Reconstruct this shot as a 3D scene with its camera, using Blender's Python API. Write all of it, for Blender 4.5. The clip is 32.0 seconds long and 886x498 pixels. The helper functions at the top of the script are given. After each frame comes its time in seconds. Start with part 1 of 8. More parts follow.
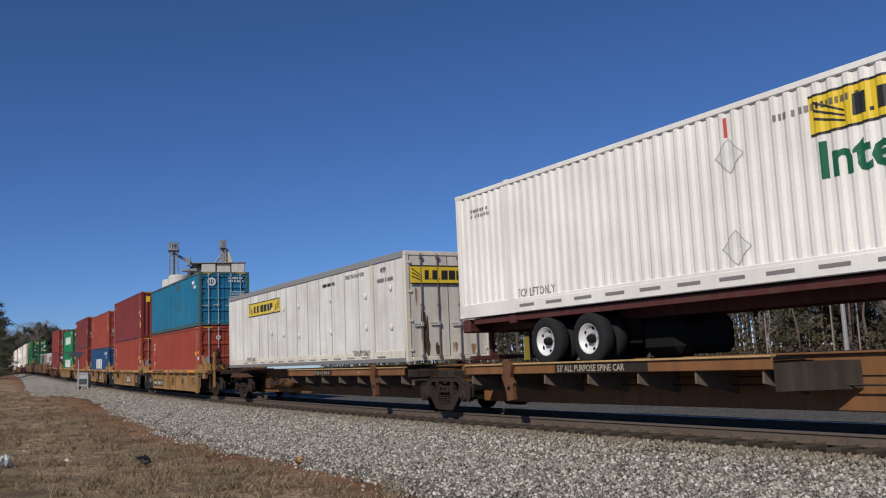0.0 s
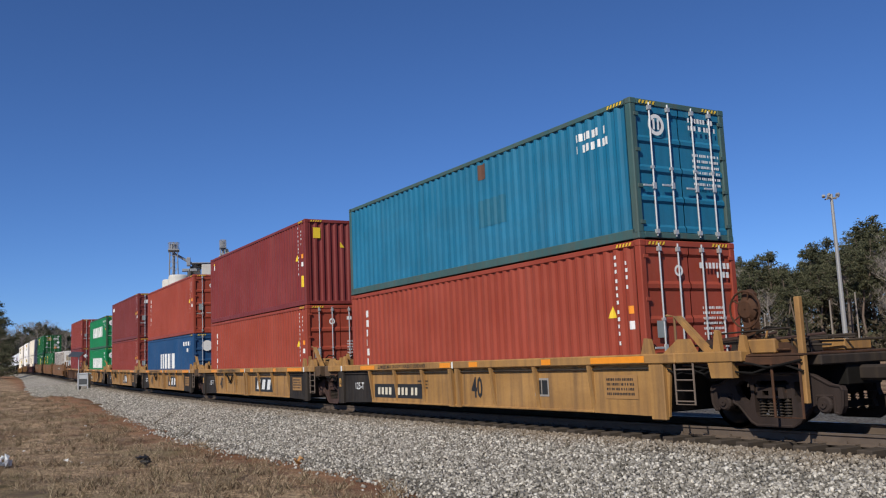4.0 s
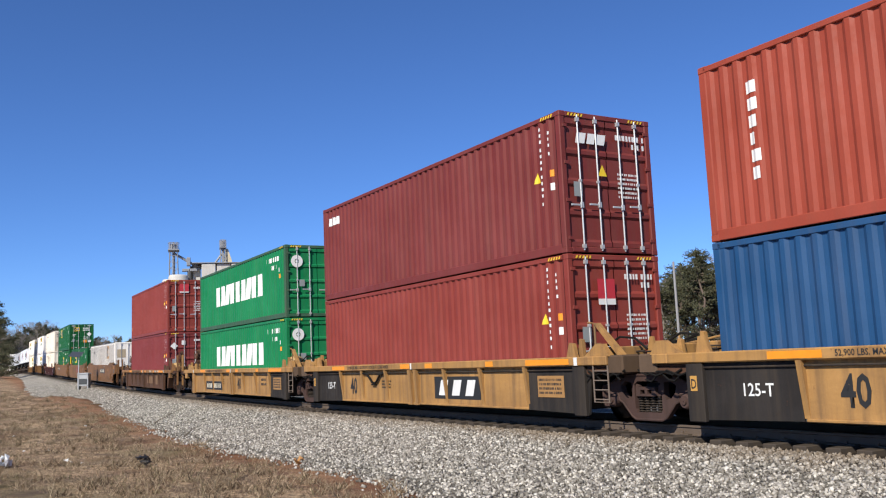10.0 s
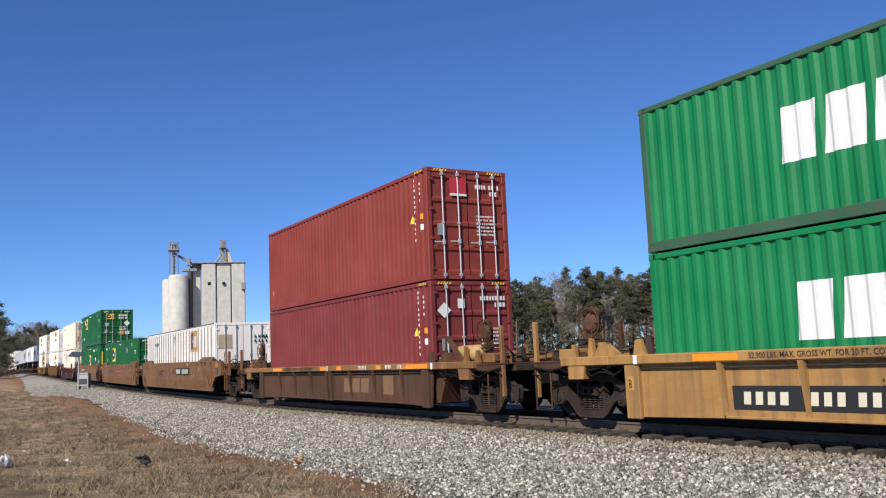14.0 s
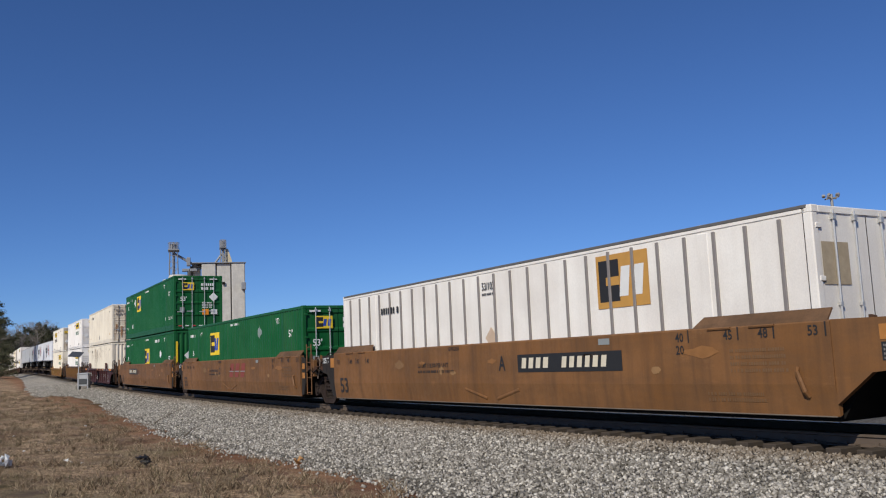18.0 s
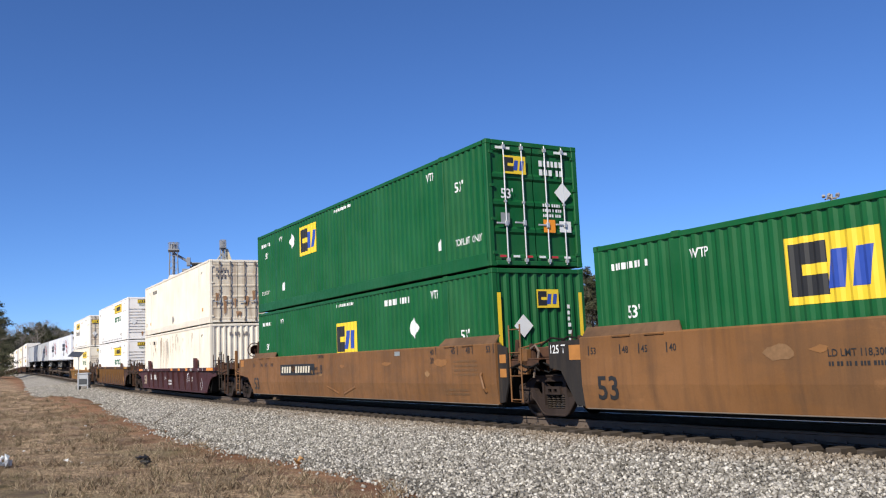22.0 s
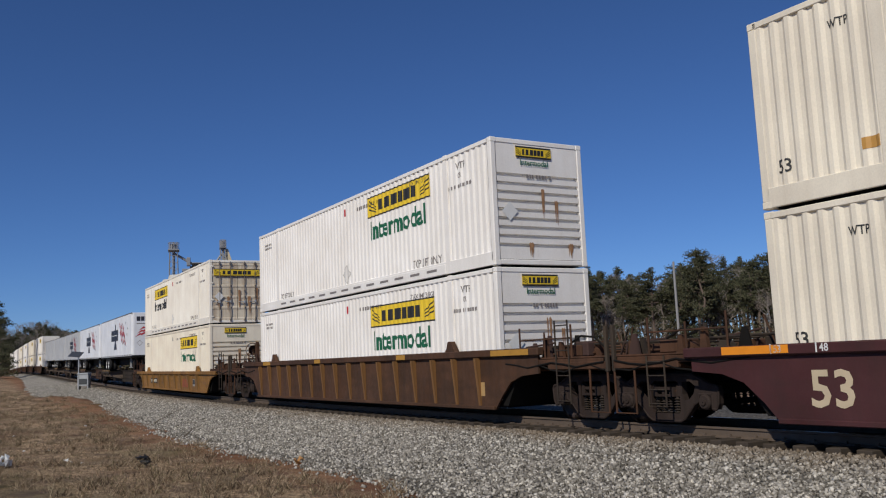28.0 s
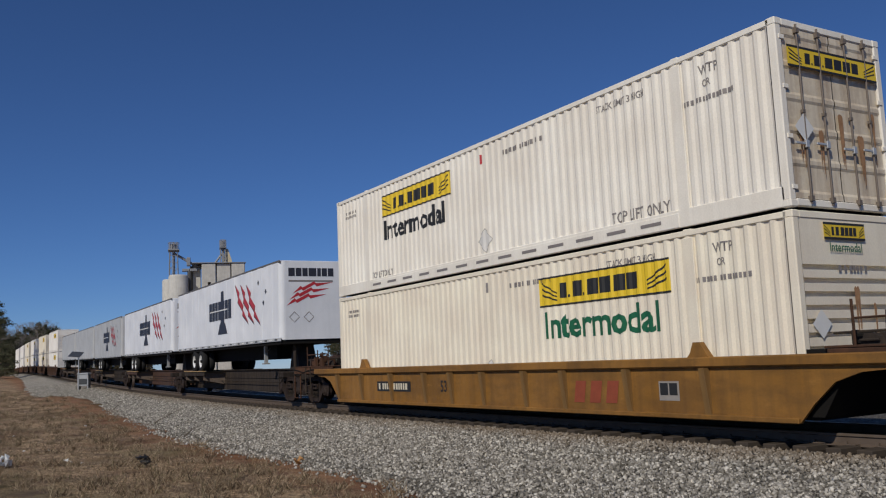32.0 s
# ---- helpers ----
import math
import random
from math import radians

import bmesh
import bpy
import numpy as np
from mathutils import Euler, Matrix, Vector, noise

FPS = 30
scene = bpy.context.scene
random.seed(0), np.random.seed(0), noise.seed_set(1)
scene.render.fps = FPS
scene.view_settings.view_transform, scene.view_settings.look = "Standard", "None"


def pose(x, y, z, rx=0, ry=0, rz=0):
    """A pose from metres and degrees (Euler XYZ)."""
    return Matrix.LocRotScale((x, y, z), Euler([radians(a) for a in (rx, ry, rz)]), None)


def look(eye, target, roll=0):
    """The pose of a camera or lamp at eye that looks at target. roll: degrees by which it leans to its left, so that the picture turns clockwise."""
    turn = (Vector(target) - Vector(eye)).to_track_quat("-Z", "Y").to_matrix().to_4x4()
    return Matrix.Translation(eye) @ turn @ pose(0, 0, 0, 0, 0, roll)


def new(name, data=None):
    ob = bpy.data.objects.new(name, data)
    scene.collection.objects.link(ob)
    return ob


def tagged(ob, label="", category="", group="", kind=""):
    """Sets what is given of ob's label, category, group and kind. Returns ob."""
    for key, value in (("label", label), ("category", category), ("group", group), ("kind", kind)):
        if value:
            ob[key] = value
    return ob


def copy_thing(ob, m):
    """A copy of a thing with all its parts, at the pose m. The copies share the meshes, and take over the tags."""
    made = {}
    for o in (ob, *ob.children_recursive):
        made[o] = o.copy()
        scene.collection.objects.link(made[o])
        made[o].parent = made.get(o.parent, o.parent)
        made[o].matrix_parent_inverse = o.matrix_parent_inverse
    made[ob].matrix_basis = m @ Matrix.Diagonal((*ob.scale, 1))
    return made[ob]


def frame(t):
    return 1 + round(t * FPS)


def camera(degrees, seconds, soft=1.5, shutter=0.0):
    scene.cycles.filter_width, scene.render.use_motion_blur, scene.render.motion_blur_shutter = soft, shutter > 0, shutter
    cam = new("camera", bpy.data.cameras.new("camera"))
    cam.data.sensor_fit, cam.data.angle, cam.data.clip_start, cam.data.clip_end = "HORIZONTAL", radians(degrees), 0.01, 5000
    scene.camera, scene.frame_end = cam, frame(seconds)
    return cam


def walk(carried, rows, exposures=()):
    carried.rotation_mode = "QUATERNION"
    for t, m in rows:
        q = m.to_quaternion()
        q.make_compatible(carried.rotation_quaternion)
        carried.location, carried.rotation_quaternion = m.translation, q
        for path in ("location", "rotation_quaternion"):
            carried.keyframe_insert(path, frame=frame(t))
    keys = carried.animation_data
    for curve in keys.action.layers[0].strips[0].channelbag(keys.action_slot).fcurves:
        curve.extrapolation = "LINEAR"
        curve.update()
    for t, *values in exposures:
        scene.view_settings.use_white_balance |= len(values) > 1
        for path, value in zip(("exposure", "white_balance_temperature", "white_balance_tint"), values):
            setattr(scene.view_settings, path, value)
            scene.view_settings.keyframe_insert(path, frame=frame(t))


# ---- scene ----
from mathutils.geometry import tessellate_polygon

# ------------------------------------------------------------------ camera
EYE = (0.0, -12.20, 1.267)
YAW, PITCH, ROLL = 58.20, 7.336, -2.518
cam = camera(53.94, 32.0, 1.15)
_a, _p = radians(YAW), radians(PITCH)
_fw = (-math.sin(_a) * math.cos(_p), math.cos(_a) * math.cos(_p), math.sin(_p))
_aim = look(EYE, tuple(e + 10 * f for e, f in zip(EYE, _fw)), ROLL)
EXPOSURES = [(0, -0.44), (2, -0.32), (3.5, -0.24), (6, 0.35), (9, 0.35), (11, 0.34), (12, 0.36), (13, 0.18), (15, 0.31), (18, -0.28), (19, -0.22), (20, 0.03), (22, 0.3), (23, 0.38), (24, 0.16), (25, -0.2), (28, -0.58), (29, -0.76), (30, -0.82), (31, -0.62), (32, -0.74)]
walk(cam, [(0, _aim), (32, _aim)], [(t, e, 5800, 10) for t, e in EXPOSURES])

# ------------------------------------------------------------------ light
SUN_EL, SUN_AZ = 38.0, 31.0        # degrees; azimuth from -y towards +x
world = bpy.data.worlds.new("sky")
scene.world = world
world.use_nodes = True
_wn = world.node_tree
_sky = _wn.nodes.new("ShaderNodeTexSky")
_sky.sky_type = "NISHITA"
_sky.sun_disc = False
_sky.sun_elevation = radians(SUN_EL)
_sky.sun_rotation = radians(180 - SUN_AZ)
_sky.altitude = 2500
_sky.air_density, _sky.dust_density, _sky.ozone_density = 1.0, 0.0, 10.0
_hue = _wn.nodes.new("ShaderNodeMix")          # thin dry winter air: a deeper, more violet blue
_hue.data_type, _hue.blend_type = "RGBA", "MULTIPLY"
_hue.inputs[0].default_value = 1.0
_hue.inputs[7].default_value = (1.055, 0.972, 0.985, 1.0)
_wn.links.new(_sky.outputs[0], _hue.inputs[6])
_wn.links.new(_hue.outputs[2], _wn.nodes["Background"].inputs[0])
_wn.nodes["Background"].inputs[1].default_value = 0.100
_sl = bpy.data.lights.new("sun", "SUN")
_sl.energy, _sl.angle, _sl.color = 5.0, radians(0.53), (1.0, 0.87, 0.67)
sun = new("sun", _sl)
_sd = Vector((math.sin(radians(SUN_AZ)) * math.cos(radians(SUN_EL)), -math.cos(radians(SUN_AZ)) * math.cos(radians(SUN_EL)), math.sin(radians(SUN_EL))))
sun.matrix_world = Matrix.Translation((20, -40, 60)) @ _sd.to_track_quat("Z", "Y").to_matrix().to_4x4()

# ------------------------------------------------------------------ the line of the track
def track_at(s):
    """Sideways and upward offset of the track at distance s along it."""
    q = max(0.0, -s - 8.0) / 100.0
    y = 9.391 * q ** 2 - 5.373 * q ** 3 + 1.036 * q ** 4 if q <= 2.2 else 12.51 + 5.2 * (q - 2.2)
    z = 1.545 * q * q - 0.434 * q ** 3 if q <= 2.37 else 2.90
    return y, z


TRAVEL = [0.0, 7.53, 15.06, 22.61, 30.16, 37.71, 45.25, 52.79, 60.31, 67.83, 75.35, 82.87, 90.4, 97.95, 105.53, 113.14,
          120.77, 128.43, 136.12, 143.83, 151.56, 159.32, 167.1, 174.89, 182.68, 190.48, 198.28, 206.08, 213.87, 221.66,
          229.45, 237.24, 245.01]


def travelled(t):
    i = min(int(t), 31)
    return TRAVEL[i] + (TRAVEL[i + 1] - TRAVEL[i]) * (t - i)


def pose_on_track(u, half, t):
    """Pose of a vehicle whose middle is at u along the train, carried on points half before and behind."""
    s = u + travelled(t)
    y0, z0 = track_at(s - half)
    y1, z1 = track_at(s + half)
    return pose(s, (y0 + y1) / 2, (z0 + z1) / 2, 0, -math.degrees(math.atan2(z1 - z0, 2 * half)), math.degrees(math.atan2(y1 - y0, 2 * half)))


MOVERS = []      # (thing, u, half)
WHEELS = []      # (wheelset, x, z, radius)

# ------------------------------------------------------------------ materials
def nodes_of(name):
    m = bpy.data.materials.new(name)
    m.use_nodes = True
    t = m.node_tree
    return m, t, t.nodes, t.links, t.nodes["Principled BSDF"]


def ramp(n, stops):
    r = n.new("ShaderNodeValToRGB")
    r.color_ramp.elements[0].position, r.color_ramp.elements[0].color = stops[0][0], (*stops[0][1], 1)
    r.color_ramp.elements[1].position, r.color_ramp.elements[1].color = stops[1][0], (*stops[1][1], 1)
    for p, c in stops[2:]:
        e = r.color_ramp.elements.new(p)
        e.color = (*c, 1)
    return r


def mapped_noise(n, l, scale, stretch=(1, 1, 1), detail=4, coord="Object", rough=0.55):
    tc = n.new("ShaderNodeTexCoord")
    mp = n.new("ShaderNodeMapping")
    mp.inputs["Scale"].default_value = stretch
    l.new(tc.outputs[coord], mp.inputs[0])
    no = n.new("ShaderNodeTexNoise")
    no.inputs["Scale"].default_value = scale
    no.inputs["Detail"].default_value = detail
    no.inputs["Roughness"].default_value = rough
    l.new(mp.outputs[0], no.inputs["Vector"])
    return no


def mix(n, l, fac, a, b, blend="MIX"):
    m = n.new("ShaderNodeMix")
    m.data_type, m.blend_type = "RGBA", blend
    for sock, v in ((m.inputs[0], fac), (m.inputs[6], a), (m.inputs[7], b)):
        if isinstance(v, (int, float)):
            sock.default_value = v
        elif isinstance(v, tuple):
            sock.default_value = (*v, 1)
        else:
            l.new(v, sock)
    return m.outputs[2]


_mats = {}


def paint(name, col, rough=0.45, dirt=0.35, rust=0.12, metal=0.0, dirtcol=(0.10, 0.075, 0.05), rustcol=(0.13, 0.055, 0.025), patch=0.0, patchcol=None):
    """Weathered vehicle paint: fading, vertical streaks, rust specks, grain, fine relief; patch: share of large worn patches."""
    if name in _mats:
        return _mats[name]
    m, t, n, l, b = nodes_of(name)
    broad = mapped_noise(n, l, 0.7, (1, 1, 1), 3)
    fade = mix(n, l, 0.35, col, tuple(min(1, c * 1.25 + 0.03) for c in col))
    r0 = ramp(n, [(0.35, (0, 0, 0)), (0.7, (1, 1, 1))])
    l.new(broad.outputs[0], r0.inputs[0])
    base = mix(n, l, r0.outputs[0], tuple(c * 0.92 for c in col), fade)
    if patch > 0:
        worn = mapped_noise(n, l, 1.1, (0.45, 1, 1.3), 7, rough=0.68)
        rw = ramp(n, [(0.46, (0, 0, 0)), (0.60, (patch, patch, patch))])
        l.new(worn.outputs[0], rw.inputs[0])
        base = mix(n, l, rw.outputs[0], base, patchcol or dirtcol)
        scuff = mapped_noise(n, l, 3.5, (0.35, 1, 1), 6, rough=0.75)
        rs = ramp(n, [(0.60, (0, 0, 0)), (0.70, (patch * 0.7,) * 3)])
        l.new(scuff.outputs[0], rs.inputs[0])
        base = mix(n, l, rs.outputs[0], base, tuple(min(1, c * 1.5 + 0.02) for c in col))
    streak = mapped_noise(n, l, 2.2, (2.4, 2.4, 0.16), 5)
    r1 = ramp(n, [(0.44, (0, 0, 0)), (0.74, (dirt, dirt, dirt))])
    l.new(streak.outputs[0], r1.inputs[0])
    base = mix(n, l, r1.outputs[0], base, dirtcol)
    speck = mapped_noise(n, l, 9.0, (1, 1, 0.6), 6, rough=0.7)
    r2 = ramp(n, [(0.66, (0, 0, 0)), (0.74, (rust * 4 if rust < 0.25 else 1,) * 3)])
    l.new(speck.outputs[0], r2.inputs[0])
    base = mix(n, l, r2.outputs[0], base, rustcol)
    grain = mapped_noise(n, l, 42.0, (1, 1, 0.7), 3, rough=0.7)
    r4 = ramp(n, [(0.3, (0.94,) * 3), (0.7, (1.05,) * 3)])
    l.new(grain.outputs[0], r4.inputs[0])
    base = mix(n, l, 1.0, base, r4.outputs[0], "MULTIPLY")
    l.new(base, b.inputs["Base Color"])
    r3 = ramp(n, [(0.3, (rough - 0.1,) * 3), (0.75, (min(1, rough + 0.25),) * 3)])
    l.new(speck.outputs[0], r3.inputs[0])
    l.new(r3.outputs[0], b.inputs["Roughness"])
    b.inputs["Metallic"].default_value = metal
    b.inputs["Specular IOR Level"].default_value = 0.28 if rough < 0.7 else 0.12
    bump = n.new("ShaderNodeBump")
    bump.inputs["Strength"].default_value = 0.12
    bump.inputs["Distance"].default_value = 0.02
    dent = mapped_noise(n, l, 1.6, (1, 1, 0.7), 2)
    l.new(dent.outputs[0], bump.inputs["Height"])
    l.new(bump.outputs[0], b.inputs["Normal"])
    _mats[name] = m
    return m


def plain(name, col, rough=0.6, metal=0.0, var=0.15, scale=6.0):
    if name in _mats:
        return _mats[name]
    m, t, n, l, b = nodes_of(name)
    no = mapped_noise(n, l, scale, (1, 1, 1), 4)
    l.new(mix(n, l, no.outputs[0], tuple(c * (1 - var) for c in col), tuple(min(1, c * (1 + var)) for c in col)), b.inputs["Base Color"])
    b.inputs["Roughness"].default_value, b.inputs["Metallic"].default_value = rough, metal
    if rough >= 0.7:
        b.inputs["Specular IOR Level"].default_value = 0.12
    _mats[name] = m
    return m


def across(me, values):
    """Note on each vertex how far across the track it lies."""
    me.attributes.new("across", "FLOAT", "POINT").data.foreach_set("value", np.asarray(values, np.float32))


def band(n, l, stops):
    """A soft band along the track, broken up by noise."""
    at = n.new("ShaderNodeAttribute")
    at.attribute_name = "across"
    no = mapped_noise(n, l, 1.3, (1, 1, 1), 4)
    ad = n.new("ShaderNodeMath")
    ad.operation = "MULTIPLY_ADD"
    l.new(no.outputs[0], ad.inputs[0])
    ad.inputs[1].default_value = 1.6
    l.new(at.outputs["Fac"], ad.inputs[2])
    mr = n.new("ShaderNodeMapRange")
    mr.inputs[1].default_value, mr.inputs[2].default_value = -8.0, 8.0
    l.new(ad.outputs[0], mr.inputs[0])
    r = ramp(n, [((p + 8.0) / 16.0, (v, v, v)) for p, v in stops])
    l.new(mr.outputs[0], r.inputs[0])
    return r.outputs[0]


def ground_material():
    m, t, n, l, b = nodes_of("dry_grass_ground")
    a = mapped_noise(n, l, 0.55, (1, 1, 1), 6, "Object", 0.65)
    c = mapped_noise(n, l, 9.0, (1, 1, 1), 9, "Object", 0.80)
    r1 = ramp(n, [(0.34, (0.075, 0.050, 0.034)), (0.45, (0.215, 0.150, 0.098)), (0.54, (0.35, 0.265, 0.175)), (0.66, (0.165, 0.117, 0.078))])
    l.new(a.outputs[0], r1.inputs[0])
    r2 = ramp(n, [(0.36, (0.24, 0.22, 0.20)), (0.5, (1.22, 1.19, 1.14)), (0.64, (2.2, 2.1, 2.0))])
    l.new(c.outputs[0], r2.inputs[0])
    col = mix(n, l, 1.0, r1.outputs[0], r2.outputs[0], "MULTIPLY")
    d = mapped_noise(n, l, 0.22, (1, 1, 1), 5, "Object")
    r3 = ramp(n, [(0.52, (0, 0, 0)), (0.66, (0.55, 0.55, 0.55))])
    l.new(d.outputs[0], r3.inputs[0])
    col = mix(n, l, r3.outputs[0], col, (0.11, 0.115, 0.05))
    g = mapped_noise(n, l, 1.1, (1, 1, 1), 6, "Object", 0.7)
    r4 = ramp(n, [(0.50, (0, 0, 0)), (0.62, (0.7, 0.7, 0.7))])
    l.new(g.outputs[0], r4.inputs[0])
    col = mix(n, l, r4.outputs[0], col, (0.150, 0.105, 0.082))
    clay = band(n, l, [(-6.3, 0.0), (-5.1, 0.7), (-4.2, 0.65), (-3.0, 0.2)])
    col = mix(n, l, clay, col, (0.24, 0.11, 0.058))
    l.new(col, b.inputs["Base Color"])
    b.inputs["Roughness"].default_value = 1.0
    b.inputs["Specular IOR Level"].default_value = 0.1
    bump = n.new("ShaderNodeBump")
    bump.inputs["Strength"].default_value, bump.inputs["Distance"].default_value = 0.9, 0.08
    l.new(c.outputs[0], bump.inputs["Height"])
    l.new(bump.outputs[0], b.inputs["Normal"])
    return m


def ballast_material():
    m, t, n, l, b = nodes_of("crushed_stone")
    tc = n.new("ShaderNodeTexCoord")
    v = n.new("ShaderNodeTexVoronoi")
    v.inputs["Scale"].default_value = 19.0
    l.new(tc.outputs["Object"], v.inputs["Vector"])
    hsv = n.new("ShaderNodeSeparateColor")
    l.new(v.outputs["Color"], hsv.inputs[0])
    r = ramp(n, [(0.0, (0.09, 0.083, 0.072)), (0.5, (0.20, 0.186, 0.162)), (0.93, (0.36, 0.34, 0.305))])
    l.new(hsv.outputs[0], r.inputs[0])
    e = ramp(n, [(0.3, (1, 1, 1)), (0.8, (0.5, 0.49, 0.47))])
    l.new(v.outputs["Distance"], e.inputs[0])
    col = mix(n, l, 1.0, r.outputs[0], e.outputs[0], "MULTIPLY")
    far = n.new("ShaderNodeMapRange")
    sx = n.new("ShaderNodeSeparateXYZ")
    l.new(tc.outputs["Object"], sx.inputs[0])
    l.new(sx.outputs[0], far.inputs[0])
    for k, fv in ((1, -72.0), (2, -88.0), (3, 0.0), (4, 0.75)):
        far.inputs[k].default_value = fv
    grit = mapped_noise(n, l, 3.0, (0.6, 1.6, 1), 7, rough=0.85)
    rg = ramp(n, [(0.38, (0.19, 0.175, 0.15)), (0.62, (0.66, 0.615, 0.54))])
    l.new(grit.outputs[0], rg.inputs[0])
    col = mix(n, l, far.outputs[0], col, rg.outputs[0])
    big = mapped_noise(n, l, 0.8, (0.3, 1, 1), 4)
    rb = ramp(n, [(0.45, (0, 0, 0)), (0.8, (0.3, 0.3, 0.3))])
    l.new(big.outputs[0], rb.inputs[0])
    col = mix(n, l, rb.outputs[0], col, (0.20, 0.165, 0.125))
    # oil stain between the rails, widened and blackened as painted shade under the train
    oily_shade = band(n, l, [(-1.5, 0.0), (-0.5, 0.92), (4.6, 0.92), (5.6, 0.1)])
    col = mix(n, l, oily_shade, col, (0.026, 0.019, 0.014))
    l.new(col, b.inputs["Base Color"])
    b.inputs["Roughness"].default_value = 1.0
    b.inputs["Specular IOR Level"].default_value = 0.05
    bump = n.new("ShaderNodeBump")
    bump.invert = True
    bump.inputs["Strength"].default_value, bump.inputs["Distance"].default_value = 1.0, 0.05
    l.new(v.outputs["Distance"], bump.inputs["Height"])
    l.new(bump.outputs[0], b.inputs["Normal"])
    return m


def island_material(name, stops, rough=0.85, dusty=False):
    """Colour by loose piece, for stones and blades."""
    m, t, n, l, b = nodes_of(name)
    g = n.new("ShaderNodeNewGeometry")
    r = ramp(n, stops)
    l.new(g.outputs["Random Per Island"], r.inputs[0])
    no = mapped_noise(n, l, 30.0, (1, 1, 1), 3)
    r2 = ramp(n, [(0.3, (0.7, 0.7, 0.7)), (0.7, (1.2, 1.2, 1.2))])
    l.new(no.outputs[0], r2.inputs[0])
    col = mix(n, l, 1.0, r.outputs[0], r2.outputs[0], "MULTIPLY")
    if dusty:
        col = mix(n, l, band(n, l, [(-1.6, 0.0), (-0.6, 0.7), (1.2, 0.7), (1.9, 0.3)]), col, (0.19, 0.14, 0.09))
    l.new(col, b.inputs["Base Color"])
    b.inputs["Roughness"].default_value = rough
    b.inputs["Specular IOR Level"].default_value = 0.2
    return m


STEEL_DARK = paint("sooty_cast_steel", (0.032, 0.025, 0.021), 0.7, 0.5, 0.2)
BLACK = plain("black_underframe", (0.012, 0.011, 0.010), 0.8)
TRUCK_BROWN = paint("rusty_truck_casting", (0.066, 0.039, 0.033), 0.75, 0.5, 0.2, dirtcol=(0.03, 0.024, 0.02))
SOOTY_TRUCK = paint("sooty_truck_casting", (0.034, 0.023, 0.019), 0.75, 0.5, 0.2, dirtcol=(0.014, 0.012, 0.011))
WHEEL_STEEL = plain("worn_wheel_steel", (0.055, 0.038, 0.030), 0.6, 0.1, 0.3, 9)
RAIL_STEEL = plain("rail_side_rust", (0.13, 0.10, 0.078), 0.7, 0.1, 0.3, 5)
RAIL_TOP = plain("polished_rail_head", (0.42, 0.41, 0.40), 0.3, 0.9, 0.1, 5)
TIE_WOOD = paint("weathered_tie_timber", (0.060, 0.048, 0.038), 0.9, 0.3, 0.0)
WHITE_PAINT = plain("white_lettering", (0.72, 0.72, 0.70), 0.55, 0, 0.08)
BLACK_PAINT = plain("black_lettering", (0.02, 0.02, 0.02), 0.55)
YELLOW_SIGN = plain("yellow_sign", (0.78, 0.55, 0.02), 0.5, 0, 0.08)
GREEN_LETTER = plain("green_lettering", (0.015, 0.12, 0.055), 0.5)
BLUE_LETTER = plain("blue_lettering", (0.03, 0.07, 0.36), 0.5)
RED_LETTER = plain("red_lettering", (0.45, 0.03, 0.04), 0.5)
TAN_SIGN = plain("tan_sign", (0.50, 0.27, 0.06), 0.55)
SILVER = plain("galvanised_rod", (0.55, 0.55, 0.54), 0.45, 0.5, 0.12, 20)
RUBBER = plain("tyre_rubber", (0.022, 0.022, 0.023), 0.85)
RIM_WHITE = plain("white_wheel_disc", (0.70, 0.70, 0.69), 0.5, 0.1)
REFLECT = plain("orange_reflector", (0.80, 0.28, 0.01), 0.4)

